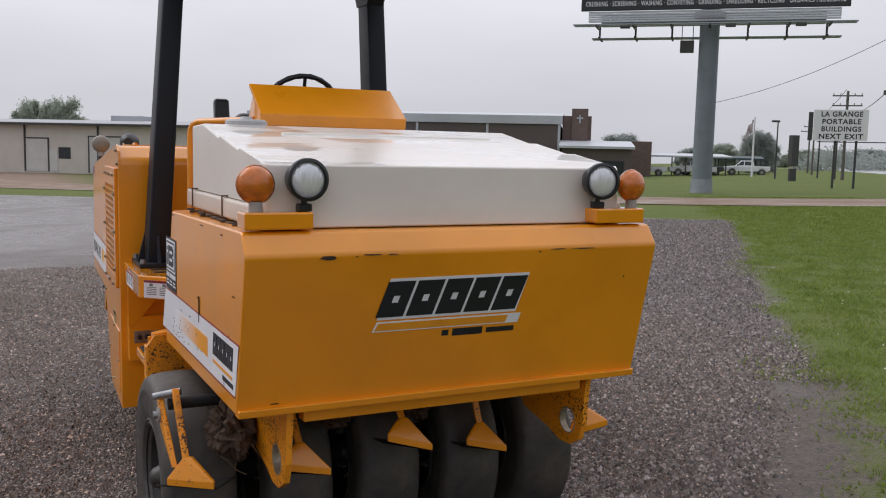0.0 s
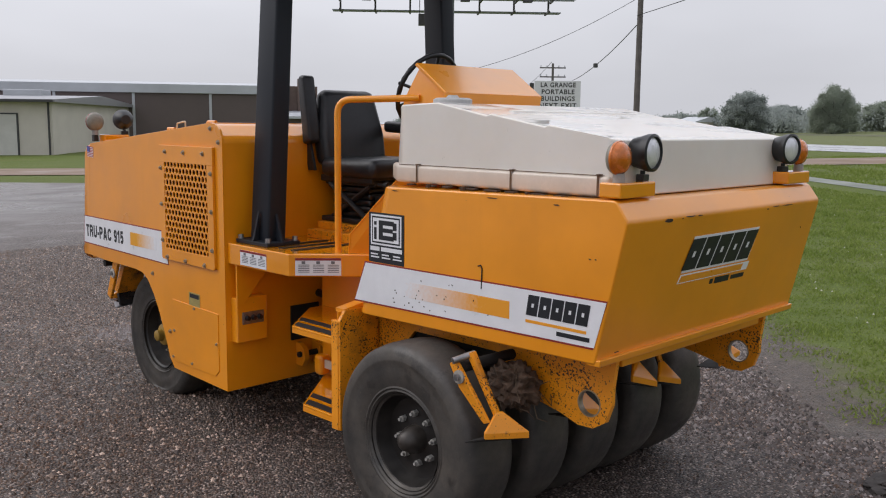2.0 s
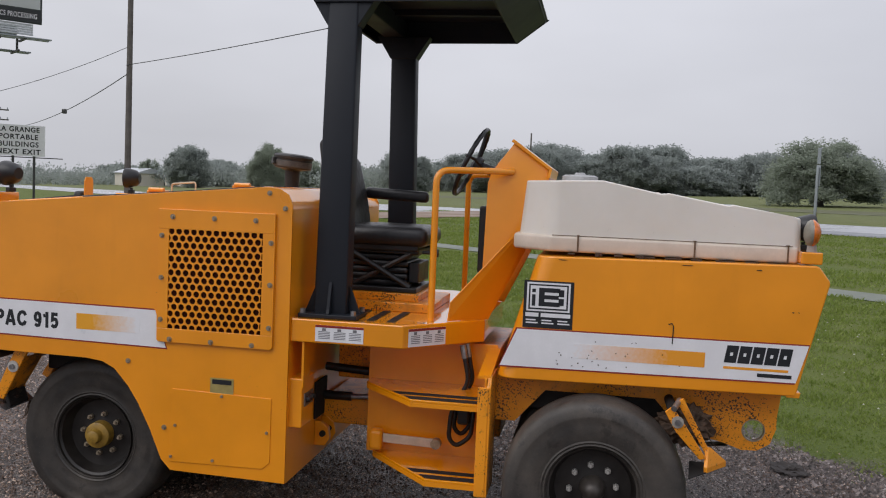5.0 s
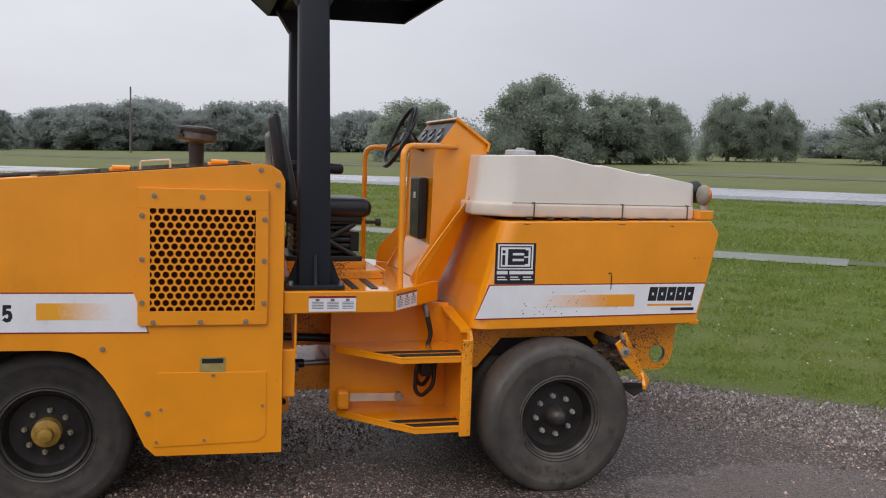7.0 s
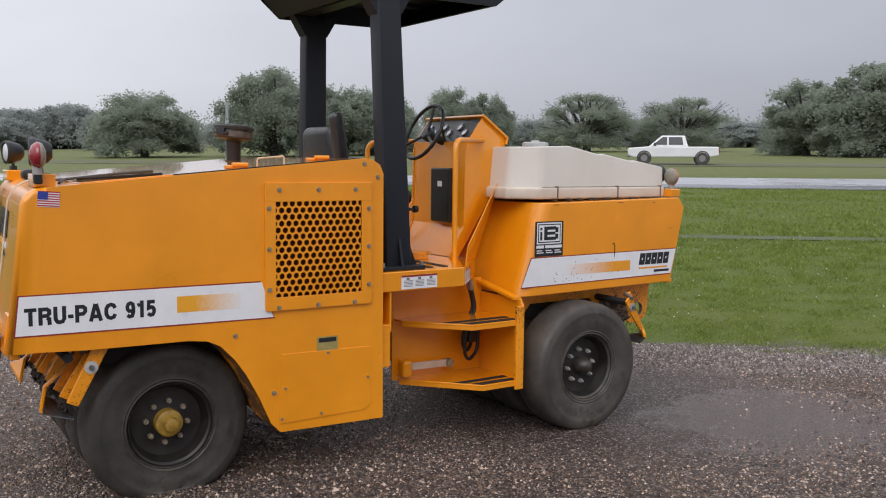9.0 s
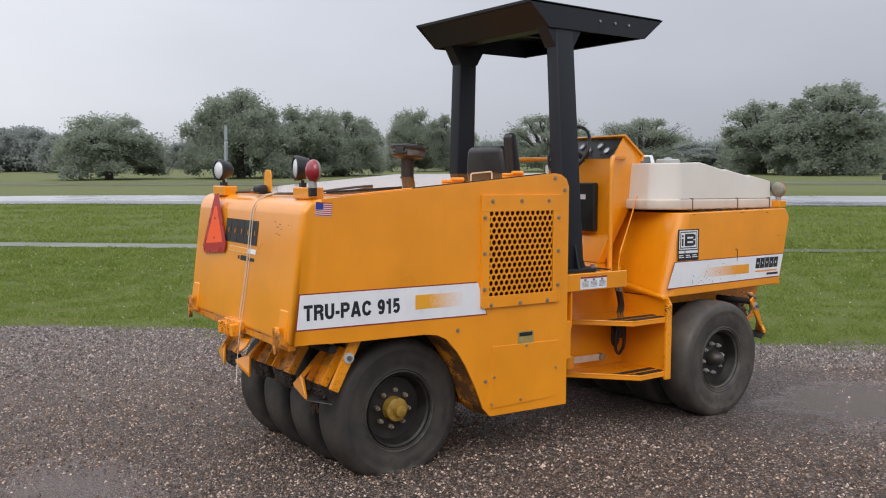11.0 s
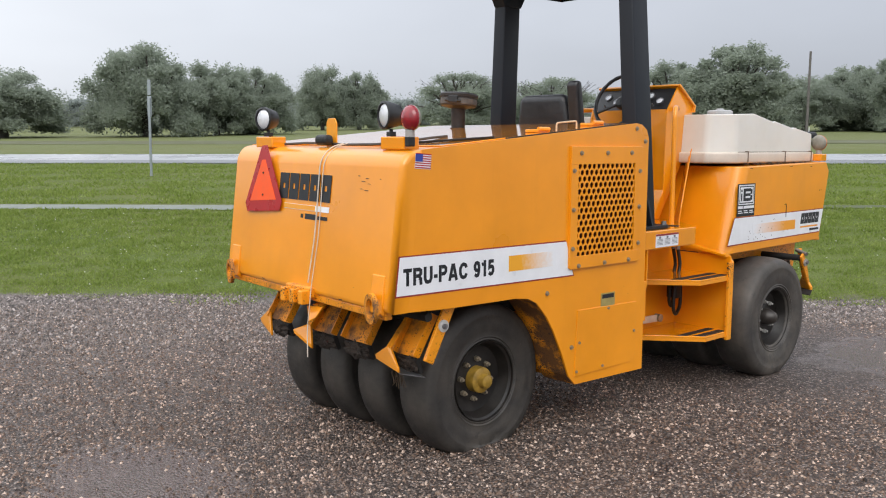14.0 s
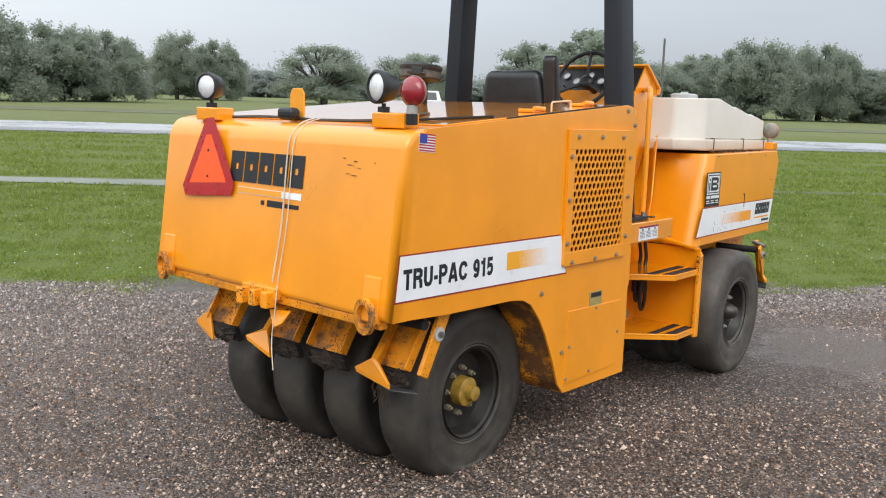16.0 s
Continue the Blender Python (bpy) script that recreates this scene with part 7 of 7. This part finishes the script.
# ---- vehicles ----
def pickup(x, y, z, turn, paint_mat, lab, group):
    """A crew-cab pickup, its nose to +x before the turn."""
    t = thing("pickup_truck", x, y, z, lab, "pickup truck", group)
    m = pose(x, y, z, 0, 0, turn)
    body = put("body", prism([(2.85, 0.55), (2.92, 0.75), (2.85, 1.05), (1.55, 1.16), (-2.85, 1.16), (-2.90, 0.6), (-2.4, 0.5), (2.5, 0.45)], "y", -0.95, 0.95, 0.06, 3), m, paint_mat, t)
    cab = put("cab", hull([(a, s * 0.88, 1.14) for a in (1.60, -0.95) for s in (-1, 1)] + [(a, s * 0.74, 1.88) for a in (0.75, -0.72) for s in (-1, 1)], 0.06, 3), m, paint_mat, t)
    for s in (-1, 1):
        for a0, a1, b0, b1 in ((1.30, 0.42, 0.70, 0.40), (0.30, -0.62, 0.30, -0.55)):
            put("side_window", hull([(a, s * (w + e), h) for e in (0, 0.012) for a, w, h in ((a0, 0.858, 1.27), (a1, 0.858, 1.27), (b0, 0.762, 1.78), (b1, 0.762, 1.78))]), m, window_glass, cab)
        put("mirror", box(1.10, 1.25, s * 0.92 - 0.06, s * 0.92 + 0.06, 1.2, 1.4, 0.02), m, frame_dark, cab)
    put("windscreen", hull([(1.52, s * 0.74, 1.24) for s in (-1, 1)] + [(0.83, s * 0.64, 1.80) for s in (-1, 1)] + [(1.56, s * 0.74, 1.24) for s in (-1, 1)] + [(0.86, s * 0.64, 1.82) for s in (-1, 1)]), m, window_glass, cab)
    put("cargo_bed", box(-2.78, -1.05, -0.82, 0.82, 1.10, 1.168, 0), m, frame_dark, body)
    for a in (1.85, -1.85):
        for s in (-1, 1):
            w = put("wheel", moved(lathe([(0.20, -0.12), (0.38, -0.12), (0.40, -0.06), (0.40, 0.06), (0.38, 0.12), (0.20, 0.12)], "y", 24), Matrix.Translation((a, s * 0.86, 0.40))), m, rubber, t)
            put("rim", moved(rod((0, -0.125, 0), (0, 0.125, 0), 0.21, None, 18), Matrix.Translation((a, s * 0.86, 0.40))), m, steel, w)
            put("wheel_arch", moved(lathe([(0.40, -0.02), (0.47, -0.02), (0.47, 0.02), (0.40, 0.02)], "y", 24, closed=True), Matrix.Translation((a, s * 0.95, 0.42))), m, frame_dark, body)
    for s in (-1, 1):
        put("headlamp", box(2.83, 2.93, s * 0.72 - 0.16, s * 0.72 + 0.16, 0.80, 1.0, 0.02), m, mirror_glass, body)
        put("tail_lamp", box(-2.91, -2.84, s * 0.86 - 0.07, s * 0.86 + 0.07, 0.72, 1.08, 0.02), m, red_lens, body)
    put("grille", box(2.88, 2.94, -0.5, 0.5, 0.72, 1.0, 0.02), m, frame_dark, body)
    put("bumper", box(2.80, 2.98, -0.92, 0.92, 0.45, 0.66, 0.04), m, steel, body)
    return t


car_white = plain("white car paint", (0.72, 0.73, 0.74), 0.25, vary=0.03, scale=1, relief=0, coat=0.6)
car_grey = plain("dark car paint", (0.045, 0.055, 0.065), 0.25, vary=0.05, scale=1, relief=0, coat=0.6)
zt = float(height(38.2, -38.6))
pickup(38.2, -38.6, zt + 0.02, 43.5, car_white, "white crew-cab pickup on the highway", "highway traffic")
for x, y, turn, mt, lab in ((74.0, 90.8, 140, car_white, "white pickup parked in the lot"), (79.5, 88.0, 145, car_white, "white pickup parked in the lot"), (88.7, 88.0, 140, car_white, "white pickup parked by the shed"), (83.5, 91.0, 150, car_grey, "dark pickup parked in the lot")):
    pickup(x, y, float(height(x, y)), turn, mt, lab, "parked vehicles")


# ---- trees ----
def leaf_cloud(lobes, per, size, rng):
    """Small tilted leaf sprays scattered over lumpy lobes: centre, radii."""
    P = []
    for c, r in lobes:
        d = rng.normal(size=(per, 3))
        d /= np.linalg.norm(d, axis=1)[:, None]
        d[:, 2] = np.where(d[:, 2] < -0.8, -d[:, 2], d[:, 2])
        reach = rng.uniform(0.25, 1.0, (per, 1)) * (1.0 + 0.45 * np.sin(d[:, :1] * 7 + c[0]) * np.sin(d[:, 1:2] * 6 + c[1]))
        P.append(np.array(c) + d * np.array(r) * (reach + (rng.uniform(0, 1, (per, 1)) > 0.95) * 0.15))
    P = np.concatenate(P)
    k = len(P)
    up = rng.normal(size=(k, 3)) * np.array((1.0, 1.0, 0.5))
    a = np.cross(up, rng.normal(size=(k, 3)))
    a /= np.linalg.norm(a, axis=1)[:, None]
    b = np.cross(up, a)
    b /= np.linalg.norm(b, axis=1)[:, None]
    s = size * rng.uniform(0.5, 1.3, (k, 1))
    V = np.stack([P - a * s, P + a * s * 0.6 - b * s * 0.8, P + a * s * 0.6 + b * s * 0.8], 1).reshape(-1, 3)
    F = np.arange(3 * k).reshape(-1, 3)
    me = bpy.data.meshes.new("crown")
    me.from_pydata(V.tolist(), [], F.tolist())
    return me


def oak(seed, h, w, lift, per, size, mat, bare=0.0):
    """A spreading tree of height h and width w, base at the origin."""
    rng = np.random.default_rng(seed)
    root = thing("tree", 0, 0, 0, "", "tree")
    lobes, limbs = [], []
    count = 84
    for i in range(count):
        a = i * 2.399 + rng.uniform(-0.5, 0.5)
        rr = math.sqrt((i + 0.5) / count)
        x, y = 0.5 * w * 0.78 * rr * math.cos(a), 0.5 * w * 0.78 * rr * math.sin(a)
        top = h * (0.90 - 0.40 * rr ** 2.6) + rng.uniform(-0.15, 0.09) * h
        z = lift * h + (top - lift * h) * (1.0 if i % 3 == 0 else rng.uniform(0.05, 0.92))
        r = w * rng.uniform(0.055, 0.140)
        lobes.append(((x, y, z), (r, r, r * rng.uniform(0.75, 1.05))))
        limbs.append((x, y, z))
    bms = [rod((0, 0, -0.2), (0.05 * w * 0.2, 0, h * 0.32), w * 0.034, w * 0.024, 10)]
    for x, y, z in limbs[::3]:
        bms.append(rod((0.01 * w, 0, h * rng.uniform(0.2, 0.32)), (x * 0.55, y * 0.55, h * 0.32 + (z - h * 0.32) * 0.5), w * 0.018, w * 0.012, 7))
        bms.append(rod((x * 0.55, y * 0.55, h * 0.32 + (z - h * 0.32) * 0.5), (x, y, z), w * 0.012, w * 0.005, 6))
    if bare:
        for i in range(20):
            a = rng.uniform(0, 6.28)
            p = Vector((0.16 * w * math.cos(a), 0.16 * w * math.sin(a), h * 0.55))
            for step in range(4):
                a += rng.uniform(-0.7, 0.7)
                e = rng.uniform(0.5, 1.35)
                q = p + Vector((math.cos(a) * math.cos(e), math.sin(a) * math.cos(e), math.sin(e))) * h * rng.uniform(0.07, 0.13)
                bms.append(rod(p, q, 0.055 - 0.011 * step, 0.044 - 0.011 * step, 5))
                for twig in range(2):
                    b2, e2 = a + rng.uniform(-1.4, 1.4), rng.uniform(0.1, 1.2)
                    bms.append(rod(q, q + Vector((math.cos(b2) * math.cos(e2), math.sin(b2) * math.cos(e2), math.sin(e2))) * h * rng.uniform(0.04, 0.09), 0.02, 0.008, 4))
                p = q
        lobes = lobes[: int(count * (1 - bare))]
    else:
        for i in range(9):
            a, q = i * 0.698, 0.24 * w
            mid = ((q * math.cos(a), q * math.sin(a), h * (0.40 + 0.06 * (i % 3))), (0.20 * w, 0.20 * w, 0.26 * h))
            lobes += [mid, mid]
    t = part("trunk", joined(*bms), bark_mat, root)
    me = leaf_cloud(lobes, per, size, rng)
    me.materials.append(mat)
    c = place("crown", me, root)
    return root


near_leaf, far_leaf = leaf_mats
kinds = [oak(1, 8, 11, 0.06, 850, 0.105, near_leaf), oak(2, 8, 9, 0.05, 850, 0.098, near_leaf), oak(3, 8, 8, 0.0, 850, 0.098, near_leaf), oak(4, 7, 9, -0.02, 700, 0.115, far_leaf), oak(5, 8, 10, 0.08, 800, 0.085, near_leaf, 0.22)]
sizes = [(8, 11), (8, 9), (8, 8), (7, 9), (8, 10)]
used = set()


def plant(rows, group, label, pick):
    for i, (x, y, h, w) in enumerate(rows):
        k = pick[i % len(pick)]
        z = float(height(x, y)) - 0.05
        m = pose(x, y, z, 0, 0, (i * 77 + k * 40) % 360)
        if k in used:
            t = copy_thing(kinds[k], m)
        else:
            used.add(k)
            t = kinds[k]
            t.matrix_basis = m
        sx, sz = 1.12 * w / sizes[k][1], 1.04 * h / sizes[k][0]
        t.scale = (sx, sx, sz)
        tagged(t, label, "tree", group)


meadow = [(85.0, -16.7, 5.8, 10.9), (79.0, -27.5, 7.6, 11.6), (80.0, -35.2, 6.6, 9.5), (81.4, -40.3, 6.2, 9.5), (99.7, -61.7, 8.0, 7.6), (99.2, -67.6, 7.1, 8.6), (51.4, -72.2, 6.7, 9.5), (43.3, -70.2, 7.8, 11.0), (47.1, -75.7, 6.0, 9.0), (45.5, -89.4, 5.7, 9.5)]
plant(meadow, "meadow oaks", "dark green spreading oak in the meadow", (1, 0, 1, 0, 1, 0, 2, 2, 2, 1))
plant([(82.5, -71.4, 6.8, 14.5), (77.2, -82.7, 6.4, 13.8)], "meadow oaks", "thin-crowned oak with bare upper branches", (4,))
plant([(43.4, -96.7, 6.8, 9), (33.6, -89.8, 7.9, 10.0), (29.3, -96.4, 7.6, 9.6), (25.2, -99.7, 5.5, 9.4), (39.0, -94.9, 7.2, 9), (19.0, -97.9, 6.0, 9), (12.5, -103.9, 5.5, 10)], "roadside grove", "dense dark green tree beside the road", (2, 1, 0, 2))
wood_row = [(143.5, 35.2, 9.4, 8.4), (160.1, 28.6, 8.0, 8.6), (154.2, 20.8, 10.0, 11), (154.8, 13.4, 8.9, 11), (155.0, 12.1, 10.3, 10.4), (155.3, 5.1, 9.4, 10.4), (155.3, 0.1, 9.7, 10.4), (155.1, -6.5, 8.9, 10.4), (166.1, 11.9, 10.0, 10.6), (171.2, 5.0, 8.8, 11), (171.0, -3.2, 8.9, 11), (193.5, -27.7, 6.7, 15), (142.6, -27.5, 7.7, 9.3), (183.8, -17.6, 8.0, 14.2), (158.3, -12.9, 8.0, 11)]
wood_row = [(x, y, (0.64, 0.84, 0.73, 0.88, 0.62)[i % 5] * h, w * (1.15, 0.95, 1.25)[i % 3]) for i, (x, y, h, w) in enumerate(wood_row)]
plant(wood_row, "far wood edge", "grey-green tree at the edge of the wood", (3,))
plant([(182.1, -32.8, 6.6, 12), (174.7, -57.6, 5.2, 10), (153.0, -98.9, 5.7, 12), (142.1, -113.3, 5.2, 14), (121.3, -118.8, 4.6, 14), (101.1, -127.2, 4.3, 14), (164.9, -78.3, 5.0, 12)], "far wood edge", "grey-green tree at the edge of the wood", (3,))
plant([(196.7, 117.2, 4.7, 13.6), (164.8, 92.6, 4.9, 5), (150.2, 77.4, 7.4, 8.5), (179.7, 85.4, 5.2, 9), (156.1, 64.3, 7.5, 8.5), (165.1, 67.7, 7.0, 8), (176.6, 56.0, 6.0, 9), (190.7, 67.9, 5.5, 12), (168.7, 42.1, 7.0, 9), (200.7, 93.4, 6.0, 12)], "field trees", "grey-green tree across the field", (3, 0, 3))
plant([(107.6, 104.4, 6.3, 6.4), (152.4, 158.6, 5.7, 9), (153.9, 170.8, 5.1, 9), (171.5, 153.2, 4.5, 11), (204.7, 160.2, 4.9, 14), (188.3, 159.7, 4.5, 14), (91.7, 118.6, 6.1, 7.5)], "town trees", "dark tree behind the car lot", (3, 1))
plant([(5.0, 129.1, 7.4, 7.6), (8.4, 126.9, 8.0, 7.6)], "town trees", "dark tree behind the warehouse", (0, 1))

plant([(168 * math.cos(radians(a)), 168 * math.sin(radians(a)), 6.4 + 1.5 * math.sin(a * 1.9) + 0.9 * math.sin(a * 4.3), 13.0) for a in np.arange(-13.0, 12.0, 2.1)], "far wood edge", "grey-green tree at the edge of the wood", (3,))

rng = np.random.default_rng(9)
lobes = []
for az in np.arange(-78, 42, 0.42):
    d = rng.uniform(185, 225)
    a = radians(az)
    x, y = d * math.cos(a), d * math.sin(a)
    r = rng.uniform(3.0, 5.5)
    grow = 1.6 if az < 14 else 1.0
    lobes.append(((x, y, float(height(x, y)) + rng.uniform(0.6, 2.6) * grow), (r, r, rng.uniform(2.0, 3.2) * (0.5 + 0.5 * grow))))
for az in np.arange(-16, 17, 0.55):
    d = rng.uniform(160, 176)
    a = radians(az)
    r = rng.uniform(2.2, 4.2)
    x, y = d * math.cos(a), d * math.sin(a)
    lobes.append(((x, y, float(height(x, y)) + rng.uniform(0.6, 3.6)), (r, r, rng.uniform(1.6, 3.0))))
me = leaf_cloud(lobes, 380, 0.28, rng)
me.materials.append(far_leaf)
tagged(new("far_woods", me), "hazy grey-green woods along the far field edge", "woods", kind="stuff")


# ---- loose cover of the ground ----
def scatter_mesh(name, V, F, mat, label, category):
    me = bpy.data.meshes.new(name)
    me.from_pydata(V.reshape(-1, 3).tolist(), [], F.tolist())
    me.materials.append(mat)
    return tagged(new(name, me), label, category, kind="stuff")


def edge_bow(run):
    """How far the edge of the grass draws back along the lot."""
    return 0.20 * np.clip(run - 3, 0, 3) + 0.07 * np.clip(run - 10, 0, 15)


def off_track(X, Y):
    """True where no wheels have worn the grass away."""
    near = np.full(len(X), 99.0)
    for (ax, ay), (bx, by) in zip(TRACK, TRACK[1:]):
        u = np.clip(((X - ax) * (bx - ax) + (Y - ay) * (by - ay)) / ((bx - ax) ** 2 + (by - ay) ** 2), 0, 1)
        near = np.minimum(near, np.hypot(X - ax - u * (bx - ax), Y - ay - u * (by - ay)))
    return near > 3.5


def stone_reach(run):
    """Stones run up to the grass but for a stretch of bare soil."""
    return np.where((run > 3.9) & (run < 7.0), 0.45, 0.95)


HOLLOWS = [(0.0, 2.10, 0.62, 0.7), (1.55, 7.55, 0.45, 0.34), (-2.0, 10.5, 1.0, 0.7)]
rng = np.random.default_rng(3)
k = 420000
X, Y = rng.uniform(-3.2, 6.5, k), rng.uniform(0.0, 13.5, k)
edge = across(X, Y) - edge_bow(0.62 * X + 0.78 * Y) + rng.normal(0, 0.12, k)
keep = (edge < stone_reach(0.62 * X + 0.78 * Y)) & (rng.uniform(0, 1, k) < np.clip(1.35 - 0.09 * np.hypot(X - 0.5, Y - 4), 0.25, 1))
for px, py, a, b in HOLLOWS:
    keep &= ((X - px) / a) ** 2 + ((Y - py) / b) ** 2 > rng.uniform(0.1, 1.6, k)
X, Y = X[keep], Y[keep]
k = len(X)
R_ = 0.0038 + 0.0080 * rng.uniform(0, 1, k) ** 2.0 + 0.007 * (rng.uniform(0, 1, k) > 0.984)
Z = height(X, Y) + R_ * 0.25
octa = np.array([(1, 0, -0.2), (0, 1, -0.2), (-1, 0, -0.2), (0, -1, -0.2), (0, 0, 0.7)], float)
V = octa[None] * rng.uniform(0.65, 1.25, (k, 5, 1))
ang = rng.uniform(0, 6.283, k)
ca, sa = np.cos(ang)[:, None], np.sin(ang)[:, None]
tilt = rng.uniform(-0.5, 0.5, (k, 1))
V = np.stack([V[..., 0] * ca - V[..., 1] * sa, V[..., 0] * sa + V[..., 1] * ca, V[..., 2] + tilt * V[..., 0] * 0.5], -1) * R_[:, None, None] + np.stack([X, Y, Z], -1)[:, None]
faces = np.array([(0, 1, 4), (1, 2, 4), (2, 3, 4), (3, 0, 4)])
F = (faces[None] + 5 * np.arange(k)[:, None, None]).reshape(-1, 3)
scatter_mesh("gravel", V, F, stone_mat, "loose wet grey and brown gravel stones", "gravel")

# paler, coarser stones along the edge of the grass
k = 110000
s_ = -7.0 + 33.0 * rng.uniform(0, 1, k)
n_ = stone_reach(s_) + edge_bow(s_) - np.clip(1.2 + 0.25 * (s_ - 3.0), 1.0, 3.6) * rng.uniform(0, 1, k) ** 1.7 + rng.normal(0, 0.08, k)
X, Y = 0.78 * n_ + 0.62 * s_, -0.62 * n_ + 0.78 * s_
R_ = (0.007 + 0.013 * rng.uniform(0, 1, k) ** 2.0) * (1.0 + 0.06 * np.clip(s_ - 7, 0, 20))
V = octa[None] * rng.uniform(0.65, 1.25, (k, 5, 1)) * R_[:, None, None] + np.stack([X, Y, height(X, Y) + R_ * 0.25], -1)[:, None]
F = (faces[None] + 5 * np.arange(k)[:, None, None]).reshape(-1, 3)
scatter_mesh("edge_stones", V, F, pale_stone_mat, "pale grey stones along the grass edge", "gravel")

k = 520000
n_ = 0.75 + 9.5 * rng.uniform(0, 1, k) ** 2.0
s_ = np.where(rng.uniform(0, 1, k) < 0.75, rng.uniform(-10, 22, k), rng.uniform(22, 44, k))
X, Y = 0.78 * n_ + 0.62 * s_, -0.62 * n_ + 0.78 * s_
edge = n_ - edge_bow(s_) + 0.10 * np.sin(s_ * 1.9) + 0.09 * np.sin(s_ * 4.3 + 1) + 0.07 * np.sin(s_ * 9.1) + 0.16 * np.sin(s_ * 0.83 + 2) + rng.normal(0, 0.10, k)
clump = np.sin(X * 5.3 + 2 * np.sin(Y * 1.7)) * np.sin(Y * 4.7 + 1.3 * np.sin(X * 2.9))
keep = (np.abs(0.717 * X - 0.696 * Y - 9.4) > np.where(0.696 * X + 0.717 * Y > 2.2, 0.5, 0.25)) & (edge > 0.72 + 0.60 * rng.uniform(0, 1, k) ** 0.6) & (clump + rng.uniform(-0.6, 2.2, k) > 0) & off_track(X, Y)
X, Y, n_, s_, clump = X[keep], Y[keep], n_[keep], s_[keep], clump[keep]
k = len(X)
hgt = rng.uniform(0.015, 0.045, k) * np.clip(0.5 + n_ / 8, 0.6, 1.3) * (1.0 + 0.6 * clump)
wid = rng.uniform(0.004, 0.010, k) * np.clip(0.7 + n_ / 8, 0.8, 2.0) * np.where(s_ > 22, 2.2, 1.0) * np.where(rng.uniform(0, 1, k) > 0.85, 1.9, 1.0)
ang = rng.uniform(0, 6.283, k)
lean = rng.normal(0, 0.6, (k, 2)) * hgt[:, None]
base = np.stack([X, Y, height(X, Y)], -1)
side_ = np.stack([np.cos(ang), np.sin(ang), np.zeros(k)], -1) * wid[:, None]
tip = base + np.stack([lean[:, 0], lean[:, 1], hgt], -1)
V = np.stack([base - side_, base + side_, tip], 1)
scatter_mesh("grass", V, np.arange(3 * k).reshape(-1, 3), blade_mat, "short wet green grass blades with clover", "grass")

# coarser tufts out to the road
k = 230000
n_ = 9.0 + 16.2 * rng.uniform(0, 1, k) ** 1.3
s_ = rng.uniform(-42, 46, k)
X, Y = 0.688 * n_ + 0.726 * s_, -0.726 * n_ + 0.688 * s_
clump = np.sin(X * 1.3 + 2 * np.sin(Y * 0.7)) * np.sin(Y * 1.1 + 1.3 * np.sin(X * 0.9)) + 0.6 * np.sin(n_ * 2.3 + 0.8 * np.sin(s_ * 0.35))
keep = (np.abs(0.717 * X - 0.696 * Y - 9.4) > 0.6) & (clump + rng.uniform(-0.5, 1.8, k) > 0.3) & off_track(X, Y)
X, Y, n_, clump = X[keep], Y[keep], n_[keep], clump[keep]
k = len(X)
hgt = rng.uniform(0.03, 0.075, k) * (1.0 + 0.35 * clump)
wid = rng.uniform(0.012, 0.030, k)
ang = rng.uniform(0, 6.283, k)
lean = rng.normal(0, 0.6, (k, 2)) * hgt[:, None]
base = np.stack([X, Y, height(X, Y)], -1)
side_ = np.stack([np.cos(ang), np.sin(ang), np.zeros(k)], -1) * wid[:, None]
V = np.stack([base - side_, base + side_, base + np.stack([lean[:, 0], lean[:, 1], hgt], -1)], 1)
scatter_mesh("far_grass", V, np.arange(3 * k).reshape(-1, 3), blade_mat, "short wet green grass tufts out to the road", "grass")

# white clover heads
k = 420
n_, s_ = rng.uniform(2.0, 10.0, k), rng.uniform(-6, 14, k) + 1.5 * np.sin(np.arange(k))
X, Y = 0.78 * n_ + 0.62 * s_, -0.62 * n_ + 0.78 * s_
c0 = np.stack([X, Y, height(X, Y) + rng.uniform(0.04, 0.06, k)], -1)
bud = np.array([(0.011, 0, 0), (-0.006, 0.010, 0), (-0.006, -0.010, 0), (0, 0, 0.013)])
V = c0[:, None] + bud[None] * rng.uniform(0.7, 1.2, (k, 1, 1))
F = (np.array([(0, 1, 3), (1, 2, 3), (2, 0, 3), (0, 2, 1)])[None] + 4 * np.arange(k)[:, None, None]).reshape(-1, 3)
scatter_mesh("clover_flowers", V, F, plain("clover white", (0.55, 0.56, 0.48), 0.8), "tiny white clover flowers scattered in the grass", "clover")

bm = bmesh.new()
bmesh.ops.create_icosphere(bm, subdivisions=4, radius=1)
for v in bm.verts:
    k = 1 + 0.4 * noise.noise(v.co * 2.0) + 0.2 * noise.noise(v.co * 6)
    v.co = Vector((2.58 + v.co.x * 0.15 * k, 2.17 + v.co.y * 0.11 * k, float(height(2.58, 2.17)) + v.co.z * 0.035 * k))
tagged(part("soil_mound", bm, plain("dark wet soil", (0.035, 0.027, 0.022), 0.8, vary=0.5, scale=25, relief=0.8)), "small dark soil mound at the lot's edge", "soil mound")
